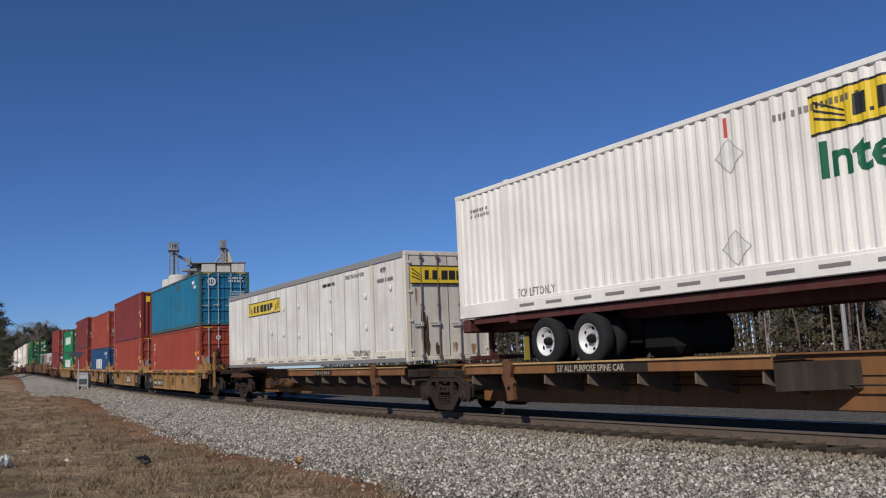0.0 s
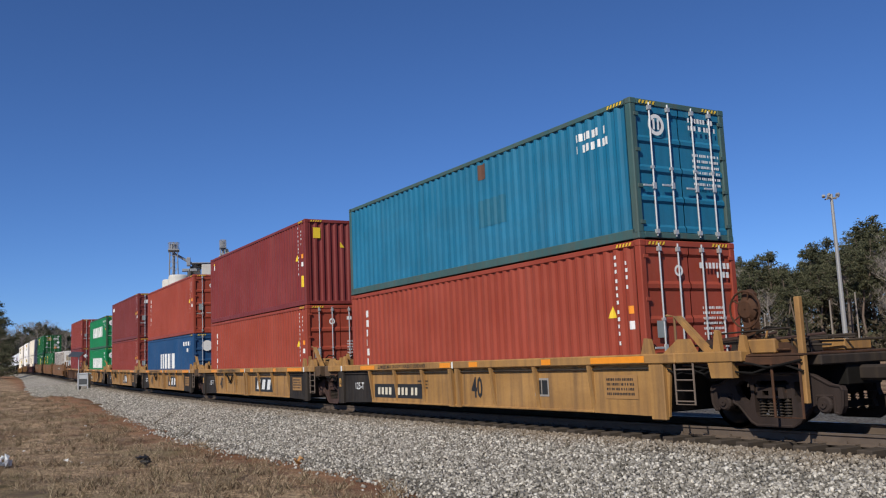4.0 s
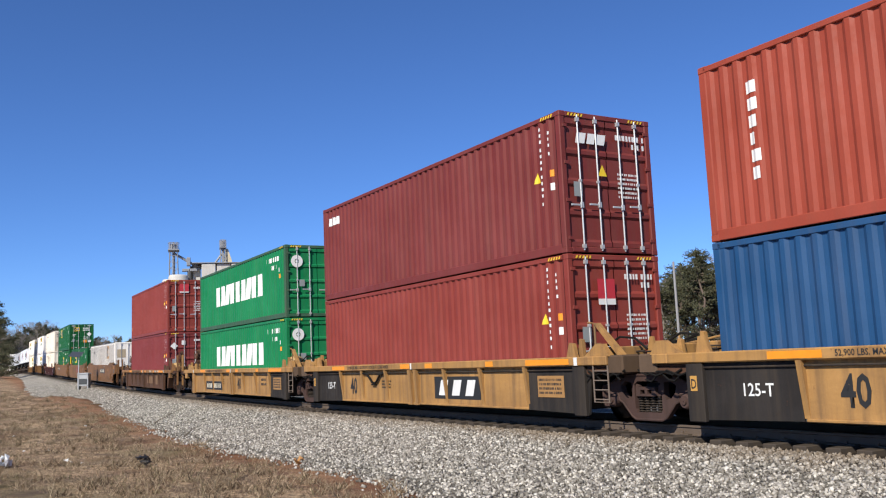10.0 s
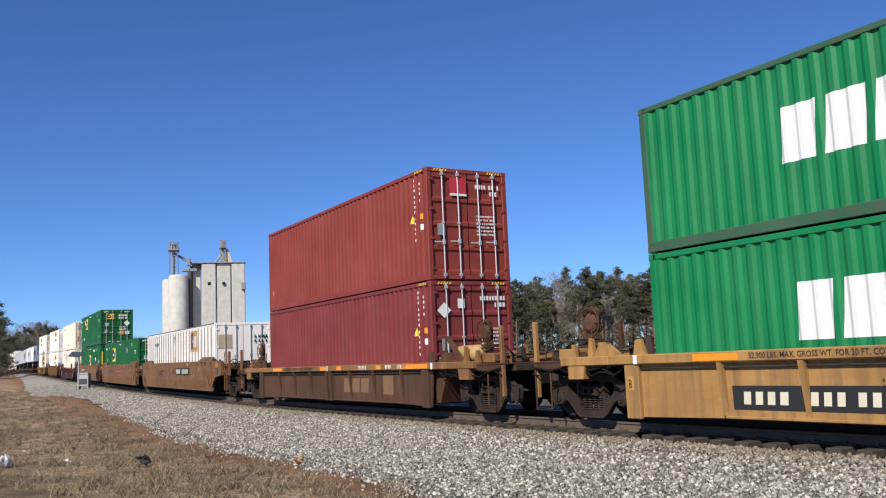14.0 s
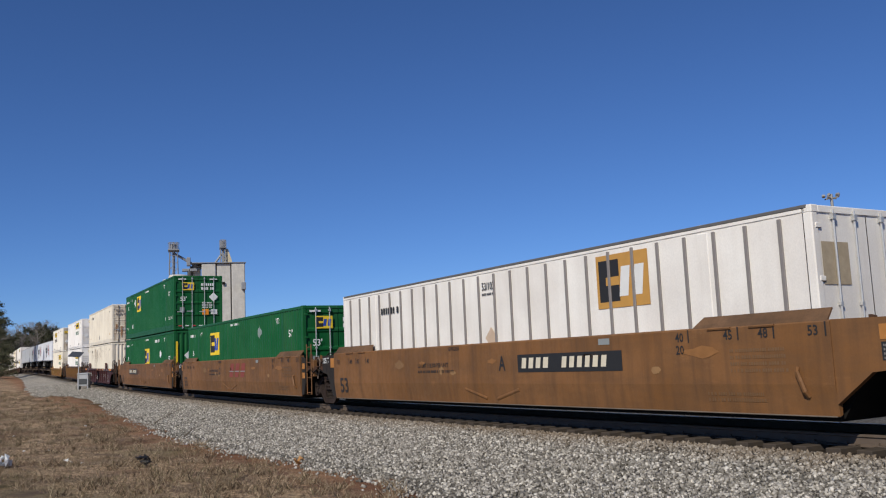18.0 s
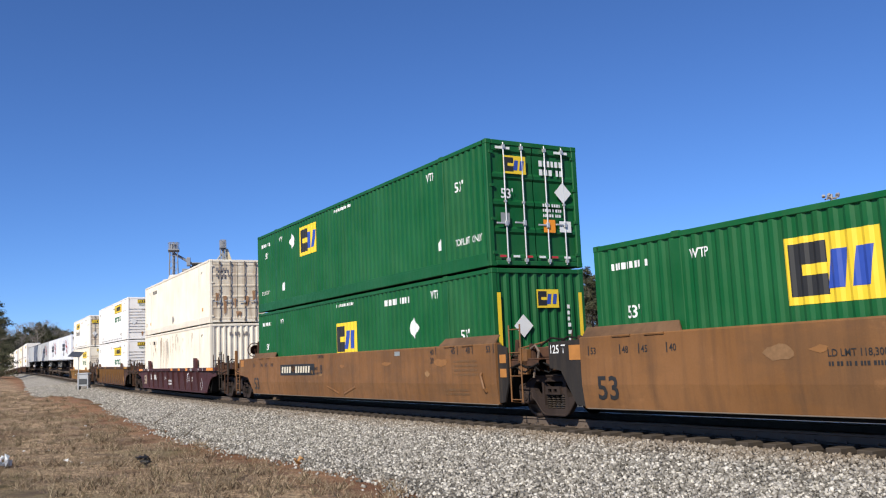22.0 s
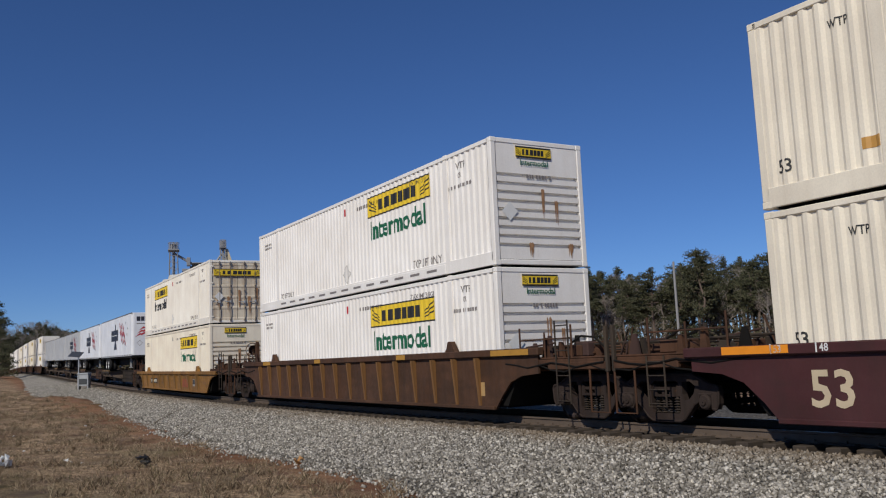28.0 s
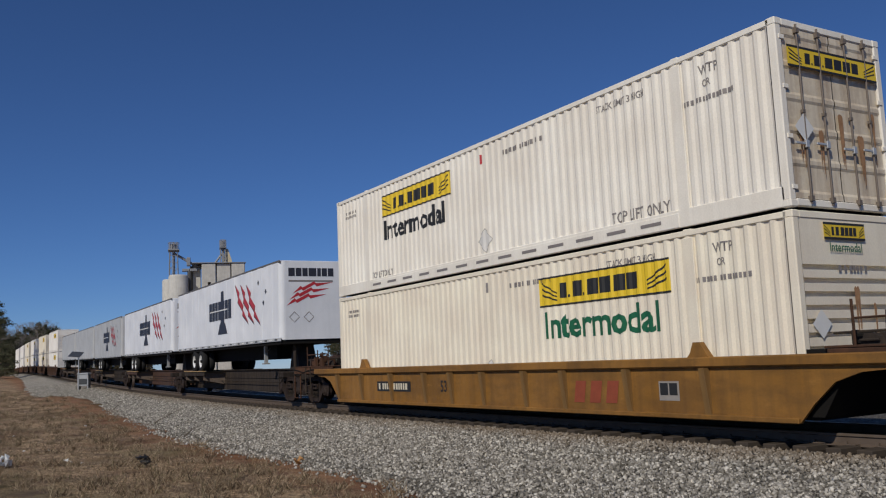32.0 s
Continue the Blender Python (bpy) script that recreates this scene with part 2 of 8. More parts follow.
# ------------------------------------------------------------------ mesh tools
class Mb:
    """Collects boxes, prisms and tubes into one mesh."""

    def __init__(self):
        self.v, self.f = [], []

    def add(self, verts, faces):
        k = len(self.v)
        self.v += [tuple(p) for p in verts]
        self.f += [tuple(i + k for i in q) for q in faces]
        return self

    def box(self, x0, x1, y0, y1, z0, z1, c=0.0):
        if c <= 0:
            v = [(x, y, z) for x in (x0, x1) for y in (y0, y1) for z in (z0, z1)]
            return self.add(v, [(0, 1, 3, 2), (4, 6, 7, 5), (0, 4, 5, 1), (2, 3, 7, 6), (0, 2, 6, 4), (1, 5, 7, 3)])
        c = min(c, 0.45 * min(abs(x1 - x0), abs(y1 - y0), abs(z1 - z0)))
        v, idx = [], {}
        for i, (x, sx) in enumerate(((x0, 1), (x1, -1))):
            for j, (y, sy) in enumerate(((y0, 1), (y1, -1))):
                for k, (z, sz) in enumerate(((z0, 1), (z1, -1))):
                    idx[i, j, k] = len(v)
                    v += [(x, y + sy * c, z + sz * c), (x + sx * c, y, z + sz * c), (x + sx * c, y + sy * c, z)]
        f = []

        def q(*a):
            f.append(tuple(idx[t[0]] + t[1] for t in a))
        for i in (0, 1):
            o = [((i, 0, 0), 0), ((i, 0, 1), 0), ((i, 1, 1), 0), ((i, 1, 0), 0)]
            q(*(o if i == 0 else o[::-1]))
            o = [((0, i, 0), 1), ((1, i, 0), 1), ((1, i, 1), 1), ((0, i, 1), 1)]
            q(*(o if i == 0 else o[::-1]))
            o = [((0, 0, i), 2), ((0, 1, i), 2), ((1, 1, i), 2), ((1, 0, i), 2)]
            q(*(o if i == 0 else o[::-1]))
            for j in (0, 1):
                q(((i, j, 0), 0), ((i, j, 1), 0), ((i, j, 1), 1), ((i, j, 0), 1))
                q(((i, 0, j), 0), ((i, 1, j), 0), ((i, 1, j), 2), ((i, 0, j), 2))
                q(((0, i, j), 1), ((1, i, j), 1), ((1, i, j), 2), ((0, i, j), 2))
                for k in (0, 1):
                    q(((i, j, k), 0), ((i, j, k), 1), ((i, j, k), 2))
        return self.add(v, f)

    def prism(self, poly, axis, a, b):
        """A polygon pushed along an axis from a to b; poly in the other two axes in order."""
        n = len(poly)

        def p(u, w, h):
            return {"x": (h, u, w), "y": (u, h, w), "z": (u, w, h)}[axis]
        v = [p(u, w, a) for u, w in poly] + [p(u, w, b) for u, w in poly]
        return self.add(v, [tuple(range(n)), tuple(range(2 * n - 1, n - 1, -1))] + [(i, i + n, (i + 1) % n + n, (i + 1) % n) for i in range(n)])

    def tube(self, p0, p1, r, n=8, r1=None):
        p0, p1 = Vector(p0), Vector(p1)
        d = (p1 - p0).normalized()
        a = d.orthogonal().normalized()
        b = d.cross(a)
        r1 = r if r1 is None else r1
        v = [p0 + (a * math.cos(t) + b * math.sin(t)) * r for t in (2 * math.pi * i / n for i in range(n))]
        v += [p1 + (a * math.cos(t) + b * math.sin(t)) * r1 for t in (2 * math.pi * i / n for i in range(n))]
        return self.add(v, [tuple(range(n - 1, -1, -1)), tuple(range(n, 2 * n))] + [(i, (i + 1) % n, (i + 1) % n + n, i + n) for i in range(n)])

    def path(self, pts, r, n=6):
        """One bent tube through the points."""
        pts = [Vector(p) for p in pts]
        k, m, v = len(pts), n, []
        a = None
        for i, p in enumerate(pts):
            d = (pts[min(i + 1, k - 1)] - pts[max(i - 1, 0)]).normalized()
            a = d.orthogonal().normalized() if a is None else (a - d * a.dot(d)).normalized()
            b = d.cross(a)
            v += [p + (a * math.cos(t) + b * math.sin(t)) * r for t in (2 * math.pi * j / m for j in range(m))]
        f = [(i * m + j, i * m + (j + 1) % m, (i + 1) * m + (j + 1) % m, (i + 1) * m + j) for i in range(k - 1) for j in range(m)]
        return self.add(v, f + [tuple(range(m - 1, -1, -1)), tuple(range((k - 1) * m, k * m))])

    def lathe(self, prof, centre, axis="y", n=28):
        """Turn a profile of (radius, along) round an axis through centre."""
        cx, cy, cz = centre
        v, m = [], len(prof)
        for i in range(n):
            t = 2 * math.pi * i / n
            for r, a in prof:
                u, w = r * math.cos(t), r * math.sin(t)
                v.append({"y": (cx + u, cy + a, cz + w), "x": (cx + a, cy + u, cz + w), "z": (cx + u, cy + w, cz + a)}[axis])
        f = [(i * m + j, i * m + j + 1, (i + 1) % n * m + j + 1, (i + 1) % n * m + j) for i in range(n) for j in range(m - 1)]
        return self.add(v, f)

    def plate(self, outer, holes, y0, y1):
        """A flat plate in x, z with openings right through it."""
        loops = [outer] + holes
        pts = [p for q in loops for p in q]
        tris = tessellate_polygon([[(x, z, 0) for x, z in q] for q in loops])
        n = len(pts)
        f = [tuple(t) for t in tris] + [tuple(i + n for i in t) for t in tris]
        k = 0
        for q in loops:
            m = len(q)
            f += [(k + i, k + (i + 1) % m, k + (i + 1) % m + n, k + i + n) for i in range(m)]
            k += m
        return self.add([(x, y0, z) for x, z in pts] + [(x, y1, z) for x, z in pts], f)

    def mesh(self, name, smooth=False):
        me = bpy.data.meshes.new(name)
        me.from_pydata(self.v, [], self.f)
        bm = bmesh.new()
        bm.from_mesh(me)
        bmesh.ops.recalc_face_normals(bm, faces=bm.faces)
        bm.to_mesh(me)
        bm.free()
        if smooth:
            me.polygons.foreach_set("use_smooth", [True] * len(me.polygons))
        return me


def part(name, data, material, parent, label="", at=None):
    """Link a mesh (or a collected one) as one object under a thing or part."""
    me = data.mesh(name) if isinstance(data, Mb) else data
    if material is not None and not me.materials:
        me.materials.append(material)
    ob = new(name, me)
    ob.parent = parent
    if at is not None:
        ob.matrix_local = at
    if label:
        ob["label"] = label
    return ob


def thing(name, label, category, group="", kind=""):
    e = new(name)
    e.empty_display_size = 0.2
    return tagged(e, label, category, group, kind)

# ------------------------------------------------------------------ lettering
def corrugation(x0, x1, pitch, depth, ridge=0.27, slope=0.22):
    """Breakpoints (x, inward depth) of a trapezoid corrugation from x0 to x1."""
    n = max(1, round((x1 - x0) / pitch))
    p = (x1 - x0) / n
    pts = []
    for i in range(n):
        a = x0 + i * p
        pts += [(a, 0.0), (a + ridge * p, 0.0), (a + (ridge + slope) * p, depth), (a + (1 - slope) * p, depth)]
    pts.append((x1, 0.0))
    return pts


def drape(me, prof, limit=160):
    """Cut a flat mesh lying in x, z at the folds of a corrugation and lay it on the folds."""
    xs = [v.co.x for v in me.vertices]
    if not xs:
        return me
    lo, hi = min(xs), max(xs)
    cuts = [x for x, _ in prof if lo < x < hi][:limit]
    bm = bmesh.new()
    bm.from_mesh(me)
    for x in cuts:
        bmesh.ops.bisect_plane(bm, geom=bm.verts[:] + bm.edges[:] + bm.faces[:], plane_co=(x, 0, 0), plane_no=(1, 0, 0))
    px, pd = [p[0] for p in prof], [p[1] for p in prof]
    for v in bm.verts:
        v.co.y += float(np.interp(v.co.x, px, pd))
    bm.to_mesh(me)
    bm.free()
    return me


_glyphs = {}


def words_mesh(text, height, squeeze=1.0, bold=0.012, down=False):
    """Flat lettering in x, z with its lower left corner at the origin, facing -y. down: letters one below another."""
    key = (text, height, squeeze, bold, down)
    if key in _glyphs:
        return _glyphs[key]
    cu = bpy.data.curves.new("lettering", "FONT")
    cu.body = "\n".join(text) if down else text
    cu.size, cu.offset, cu.resolution_u, cu.fill_mode = 1.0, bold, 2, "FRONT"
    if down:
        cu.align_x = "CENTER"
        cu.space_line = 0.85
    tmp = bpy.data.objects.new("lettering", cu)
    me = bpy.data.meshes.new_from_object(tmp)
    bpy.data.objects.remove(tmp)
    co = np.empty(len(me.vertices) * 3)
    me.vertices.foreach_get("co", co)
    co = co.reshape(-1, 3)
    k = height / 0.70
    x, z = co[:, 0] * k * squeeze, co[:, 1] * k
    co = np.stack([x - x.min(), np.zeros_like(x), z - (z.min() if down else 0)], -1)
    me.vertices.foreach_set("co", co.ravel())
    _glyphs[key] = me
    return me


def block_polys(w, h, kind, slant, cut):
    """One plain block, whole or as two bars one above the other, as corner lists."""
    if cut <= 0 or w < 0.05:
        r = [(0, w, 0, h)]
    else:
        m = h * (0.42, 0.5, 0.56)[kind % 3]
        r = [(0, w, 0, m - cut * h * 0.22), (0, w, m + cut * h * 0.22, h)]
    return [[(a + slant * z0, z0), (b + slant * z0, z0), (b + slant * z1, z1), (a + slant * z1, z1)] for a, b, z0, z1 in r]


def bars_mesh(widths, height, gap, slant=0.0, cut=0.0, first=0):
    """A row of plain blocks that stands for lettering; cut: share of a slit in each block."""
    mb, x = Mb(), 0.0
    for i, w in enumerate(widths):
        if w > 0:
            for q in block_polys(w, height, i + first, slant, cut):
                mb.add([(x + a, 0, z) for a, z in q], [(0, 1, 2, 3)])
        x += abs(w) + gap
    me = bpy.data.meshes.new("blocks")
    me.from_pydata(mb.v, [], mb.f)
    return me


def flat_poly(pts):
    me = bpy.data.meshes.new("patch")
    me.from_pydata([(x, 0, z) for x, z in pts], [], [tuple(range(len(pts)))])
    return me


def decal(name, me, material, parent, x, y, z, prof=None, end=False, label="", lift=0.006):
    """Paint on a side that faces -y (following its folds), or on an end that faces +x (x is then the place along y)."""
    me = me.copy()
    me.materials.clear()
    if end:
        m = Matrix.Translation((y + lift, x, z)) @ Matrix.Rotation(radians(90), 4, "Z")
        me.transform(m)
    else:
        me.transform(Matrix.Translation((x, 0, z)))
        if prof == "fold":
            bm = bmesh.new()
            bm.from_mesh(me)
            bmesh.ops.bisect_plane(bm, geom=bm.verts[:] + bm.edges[:] + bm.faces[:], plane_co=(0, 0, 0.72), plane_no=(0, 0, 1))
            bm.to_mesh(me)
            bm.free()
            for v in me.vertices:
                v.co.y += max(0.0, 0.72 - v.co.z) * 0.116
        elif prof:
            drape(me, prof)
        me.transform(Matrix.Translation((0, y - lift, 0)))
    ob = part(name, me, material, parent, label)
    if name in SMALL_MARKS:
        ob["kind"] = "stuff"
    return ob


SMALL_MARKS = {"code_column", "code_stencil", "small_stencil", "data_stencil", "door_stencil", "number_stencil", "end_stencil", "upright_stencil", "hazard_mark", "logo_stencil"}


def block_row(name, widths, height, gap, slant, cut, material, parent, x, y, z, prof=None, end=False, label="", lift=0.006):
    """Large painted blocks, each an object of its own."""
    for i, w in enumerate(widths):
        decal(name, bars_mesh([w], height, gap, slant, cut, i * 3 + 1), material, parent, x, y, z, prof, end, label, lift)
        x += w + gap

# ------------------------------------------------------------------ ground
EDGE = [(-400, 4.0), (-215, 3.2), (-150, 4.5), (-120, 5.4), (-95, 6.3), (-85, 6.5), (-70, 6.7), (-68, 5.7), (-66, 4.7), (-60, 4.3), (-46, 4.6), (-40, 4.8), (-35, 5.0), (-24, 5.8), (-20, 5.7), (-17, 5.4), (-14, 5.5), (-10, 5.9), (60, 5.9)]


def ballast_edge(s):
    return float(np.interp(s, [e[0] for e in EDGE], [e[1] for e in EDGE])) + 0.28 * noise.noise((s * 0.35, 3.1, 0)) + 0.12 * noise.noise((s * 1.7, 7.7, 0))


def ground_height(s, d):
    """Height of the soil beside the track, relative to the rail top there; d is the distance across (camera side negative)."""
    e = ballast_edge(s)
    if -e + 0.25 < d < 12.5:
        return -1.05
    z = -0.62 if d < 0 else -0.95
    if d < 0:
        z += 0.18 * math.exp(-((s + 70) / 22) ** 2 - ((d + 4.5) / 2.5) ** 2)
        z += 0.10 * min(1.0, max(0.0, (-d - 7) / 5))
    z += 0.07 * noise.noise((s * 0.25, d * 0.25, 0)) + 0.035 * noise.noise((s * 0.9, d * 0.9, 4))
    return z


def face_up(me):
    if me.polygons[0].normal.z < 0:
        me.flip_normals()


def build_ground():
    ss = [-1800, -1200, -800, -600, -500, -420, -360] + list(np.arange(-320, -120, 8.0)) + list(np.arange(-120, -45, 2.0)) + list(np.arange(-45, 12, 0.5)) + [14, 18, 24, 32, 45, 60, 90, 140, 220, 320, 500, 900, 1800]
    ds = [-1800, -900, -400, -200, -100, -60, -40, -30, -24, -20, -17] + list(np.arange(-15, -2.5, 0.4)) + [-2, 0, 3, 6.5, 9, 12, 12.8, 13.5, 18, 26, 40, 60, 90, 130, 200, 350, 700, 1800]
    mb, w, acr = Mb(), len(ds), []
    for s in ss:
        y, z = track_at(max(s, -330))
        for d in ds:
            k = 1.0 / (1.0 + (max(0.0, abs(d) - 25) / 60.0) ** 2)
            mb.v.append((s, y * k + d, z * k + ground_height(s, d)))
            acr.append(d if s > -330 else -20)
    for i in range(len(ss) - 1):
        for j in range(w - 1):
            mb.f.append((i * w + j, (i + 1) * w + j, (i + 1) * w + j + 1, i * w + j + 1))
    me = mb.mesh("ground", True)
    face_up(me)
    across(me, acr)
    me.materials.append(ground_material())
    tagged(new("ground", me), "dry brown winter grass and bare soil beside the track", "ground", kind="structure")


def bed_profile(s):
    e = ballast_edge(s)
    return [(-e - 0.5, -0.85), (-e - 0.1, -0.66), (-e + 0.6, -0.53), (-2.7, -0.38), (-1.85, -0.25), (-1.35, -0.235), (0, -0.235), (1.3, -0.235), (2.0, -0.26), (4.2, -0.62), (12.4, -0.70), (13.2, -1.2)]


def build_ballast():
    ss = list(np.arange(-480, -150, 10.0)) + list(np.arange(-150, -50, 2.0)) + list(np.arange(-50, 14, 0.4)) + list(np.arange(16, 330, 12.0))
    mb, acr = Mb(), []
    for s in ss:
        y, z = track_at(s)
        for d, h in bed_profile(s):
            acr.append(d)
            mb.v.append((s, y + d, z + h + 0.02 * noise.noise((s * 1.3, d * 1.3, 9))))
    w = 12
    for i in range(len(ss) - 1):
        for j in range(w - 1):
            mb.f.append((i * w + j, (i + 1) * w + j, (i + 1) * w + j + 1, i * w + j + 1))
    me = mb.mesh("ballast_bed", True)
    face_up(me)
    across(me, acr)
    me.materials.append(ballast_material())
    tagged(new("ballast_bed", me), "bed of pale grey crushed stone under the track", "ballast", kind="structure")


def build_stones():
    """Loose crushed stones on the near shoulder."""
    rng = np.random.default_rng(5)
    n = 103000
    s = np.concatenate([rng.uniform(-26, 3, 56000), rng.uniform(-46, -26, 25000), rng.uniform(-100, -46, n - 81000)])
    f = rng.uniform(0, 1, n)
    cube_v = np.array([(x, y, z) for x in (-1, 1) for y in (-1, 1) for z in (-1, 1)], float) * 0.72
    cube_f = [(0, 1, 3), (0, 3, 2), (4, 6, 7), (4, 7, 5), (0, 4, 5), (0, 5, 1), (2, 3, 7), (2, 7, 6), (0, 2, 6), (0, 6, 4), (1, 5, 7), (1, 7, 3)]
    verts, acr = np.empty((n, 8, 3)), np.empty(n)
    for i in range(n):
        e = ballast_edge(s[i])
        d = -1.34 - f[i] * (e - 1.34)
        if f[i] > 0.93 and s[i] > -46:
            d -= abs(rng.normal()) * 0.22
        pr = bed_profile(s[i])
        y, z = track_at(s[i])
        h = float(np.interp(d, [p[0] for p in pr], [p[1] for p in pr])) if d > -e else max(ground_height(s[i], d), -0.70)
        r = (0.019 + 0.021 * rng.random() ** 1.5) * (1.0 if s[i] > -46 else 1.28)
        q = rng.normal(size=(3, 3))
        q, _ = np.linalg.qr(q)
        sc = np.array([1, 0.6 + 0.5 * rng.random(), 0.5 + 0.4 * rng.random()]) * r
        v = (cube_v * (0.55 + 0.75 * rng.random((8, 1))) + 0.18 * rng.normal(size=(8, 3))) * sc @ q
        acr[i] = d
        verts[i] = v + (s[i], y + d, z + h + r * 0.35)
    fa = (np.array(cube_f)[None] + (np.arange(n) * 8)[:, None, None]).reshape(-1, 3)
    me = bpy.data.meshes.new("loose_stones")
    me.vertices.add(n * 8)
    me.vertices.foreach_set("co", verts.ravel())
    me.loops.add(len(fa) * 3)
    me.loops.foreach_set("vertex_index", fa.ravel().astype(np.int32))
    me.polygons.add(len(fa))
    me.polygons.foreach_set("loop_start", np.arange(0, len(fa) * 3, 3, dtype=np.int32))
    me.polygons.foreach_set("loop_total", np.full(len(fa), 3, dtype=np.int32))
    me.update()
    me.validate()
    across(me, np.repeat(acr, 8))
    me.materials.append(island_material("loose_stone", [(0.0, (0.10, 0.092, 0.078)), (0.3, (0.225, 0.208, 0.180)), (0.7, (0.355, 0.333, 0.295)), (0.97, (0.62, 0.585, 0.52))], dusty=True))
    tagged(new("loose_stones", me), "loose pale grey crushed stones on the ballast shoulder", "stones", kind="stuff")


def build_grass():
    """Short dry blades and stalks."""
    rng = np.random.default_rng(8)
    n = 175000
    v, fcs = np.empty((n, 3, 3)), np.arange(n * 3).reshape(-1, 3)
    k = 0
    while k < n:
        s0 = -7.5 - 80.0 * rng.random() ** 2.1
        d0 = -3.4 - 12.0 * rng.random()
        lush = noise.noise((s0 * 0.7, d0 * 0.7, 2)) + 0.6 * noise.noise((s0 * 2.3, d0 * 2.3, 5))
        if d0 > -ballast_edge(s0) + 0.1 - 1.1 * rng.random() ** 0.6 or lush < -0.45 + 0.4 * rng.random():
            continue
        tall = (0.05 + 0.07 * max(0.0, lush)) * (0.6 + 0.8 * rng.random()) * (2.8 if rng.random() < 0.085 else 1.0)
        big = tall > 0.13
        for _ in range(min(n - k, 45 if big else 4 + int(8 * rng.random()))):
            s, d = s0 + rng.normal() * (0.09 if big else 0.05), d0 + rng.normal() * (0.09 if big else 0.05)
            y, z = track_at(s)
            h = tall * (0.4 + 0.8 * rng.random())
            a = rng.random() * 6.283
            w = 0.004 + 0.006 * rng.random()
            z0 = z + ground_height(s, d) - 0.008
            lean = rng.normal(size=2) * 0.8 * h
            v[k] = [(s - w * math.cos(a), y + d - w * math.sin(a), z0), (s + w * math.cos(a), y + d + w * math.sin(a), z0), (s + lean[0], y + d + lean[1], z0 + h)]
            k += 1
    me = bpy.data.meshes.new("dry_grass")
    me.vertices.add(n * 3)
    me.vertices.foreach_set("co", v.ravel())
    me.loops.add(n * 3)
    me.loops.foreach_set("vertex_index", fcs.ravel().astype(np.int32))
    me.polygons.add(n)
    me.polygons.foreach_set("loop_start", np.arange(0, n * 3, 3, dtype=np.int32))
    me.polygons.foreach_set("loop_total", np.full(n, 3, dtype=np.int32))
    me.update()
    me.materials.append(island_material("dry_blades", [(0.0, (0.060, 0.042, 0.028)), (0.35, (0.20, 0.142, 0.09)), (0.75, (0.47, 0.37, 0.25)), (0.95, (0.13, 0.118, 0.06))], 0.9))
    tagged(new("dry_grass", me), "short dry straw-brown winter grass blades", "grass", kind="stuff")


# ------------------------------------------------------------------ the track
def build_track():
    track = thing("track", "railway track of brown steel rails on dark timber ties", "railway track", kind="structure")
    ss = list(np.arange(-460, -140, 10.0)) + list(np.arange(-140, 20, 2.0)) + list(np.arange(20, 330, 10.0))
    foot = [(-0.07, -0.172), (0.07, -0.172), (0.07, -0.158), (0.012, -0.14), (0.012, -0.045), (0.036, -0.034), (0.036, -0.004), (0.030, 0.0), (-0.030, 0.0), (-0.036, -0.004), (-0.036, -0.034), (-0.012, -0.045), (-0.012, -0.14), (-0.07, -0.158)]
    for side in (-0.755, 0.755):
        mb, n = Mb(), len(foot)
        for s in ss:
            y, z = track_at(s)
            mb.v += [(s, y + side + a, z + b) for a, b in foot]
        for i in range(len(ss) - 1):
            for j in range(n):
                mb.f.append((i * n + j, i * n + (j + 1) % n, (i + 1) * n + (j + 1) % n, (i + 1) * n + j))
        me = mb.mesh("rail")
        me.materials.append(RAIL_STEEL)
        me.materials.append(RAIL_TOP)
        for p in me.polygons:
            zs = [me.vertices[i].co.z - track_at(me.vertices[i].co.x)[1] for i in p.vertices]
            if min(zs) > -0.002:
                p.material_index = 1
        part("rail", me, None, track, "steel rail with a polished head")
    tie = Mb().box(-0.115, 0.115, -1.30, 1.30, -0.355, -0.172, 0.012).mesh("tie")
    tie.materials.append(TIE_WOOD)
    plate = Mb().box(-0.09, 0.09, -0.16, 0.16, -0.172, -0.155, 0.004)
    plate.box(-0.10, -0.06, -0.11, -0.075, -0.155, -0.12).box(0.06, 0.10, 0.075, 0.11, -0.155, -0.12)
    plate = plate.mesh("tie_plate")
    plate.materials.append(RAIL_STEEL)
    rng = random.Random(4)
    far = Mb()
    s = -330.0
    while s < 60:
        y, z = track_at(s)
        if -60 < s < 6:
            t = part("tie", tie, None, track, at=pose(s, y, z + 0.02, 0, rng.uniform(-1, 1), rng.uniform(-1.2, 1.2)))
            part("tie_plate", plate, None, t, at=pose(0, -0.755, 0.0))
        else:
            far.box(s - 0.115, s + 0.115, y - 1.3, y + 1.3, z - 0.335, z - 0.152)
        s += 0.51
    tagged(part("far_ties", far, TIE_WOOD, track), "timber ties along the rest of the track", kind="stuff")


# ------------------------------------------------------------------ background
def azimuth_point(px, dist):
    """A place on the ground at a bearing and distance from the eye; px: tangent of the bearing right of the camera's heading."""
    a = radians(YAW) - math.atan(px)
    return EYE[0] - math.sin(a) * dist, EYE[1] + math.cos(a) * dist


def bearing(x):
    return (x - 784.0) / 1540.7


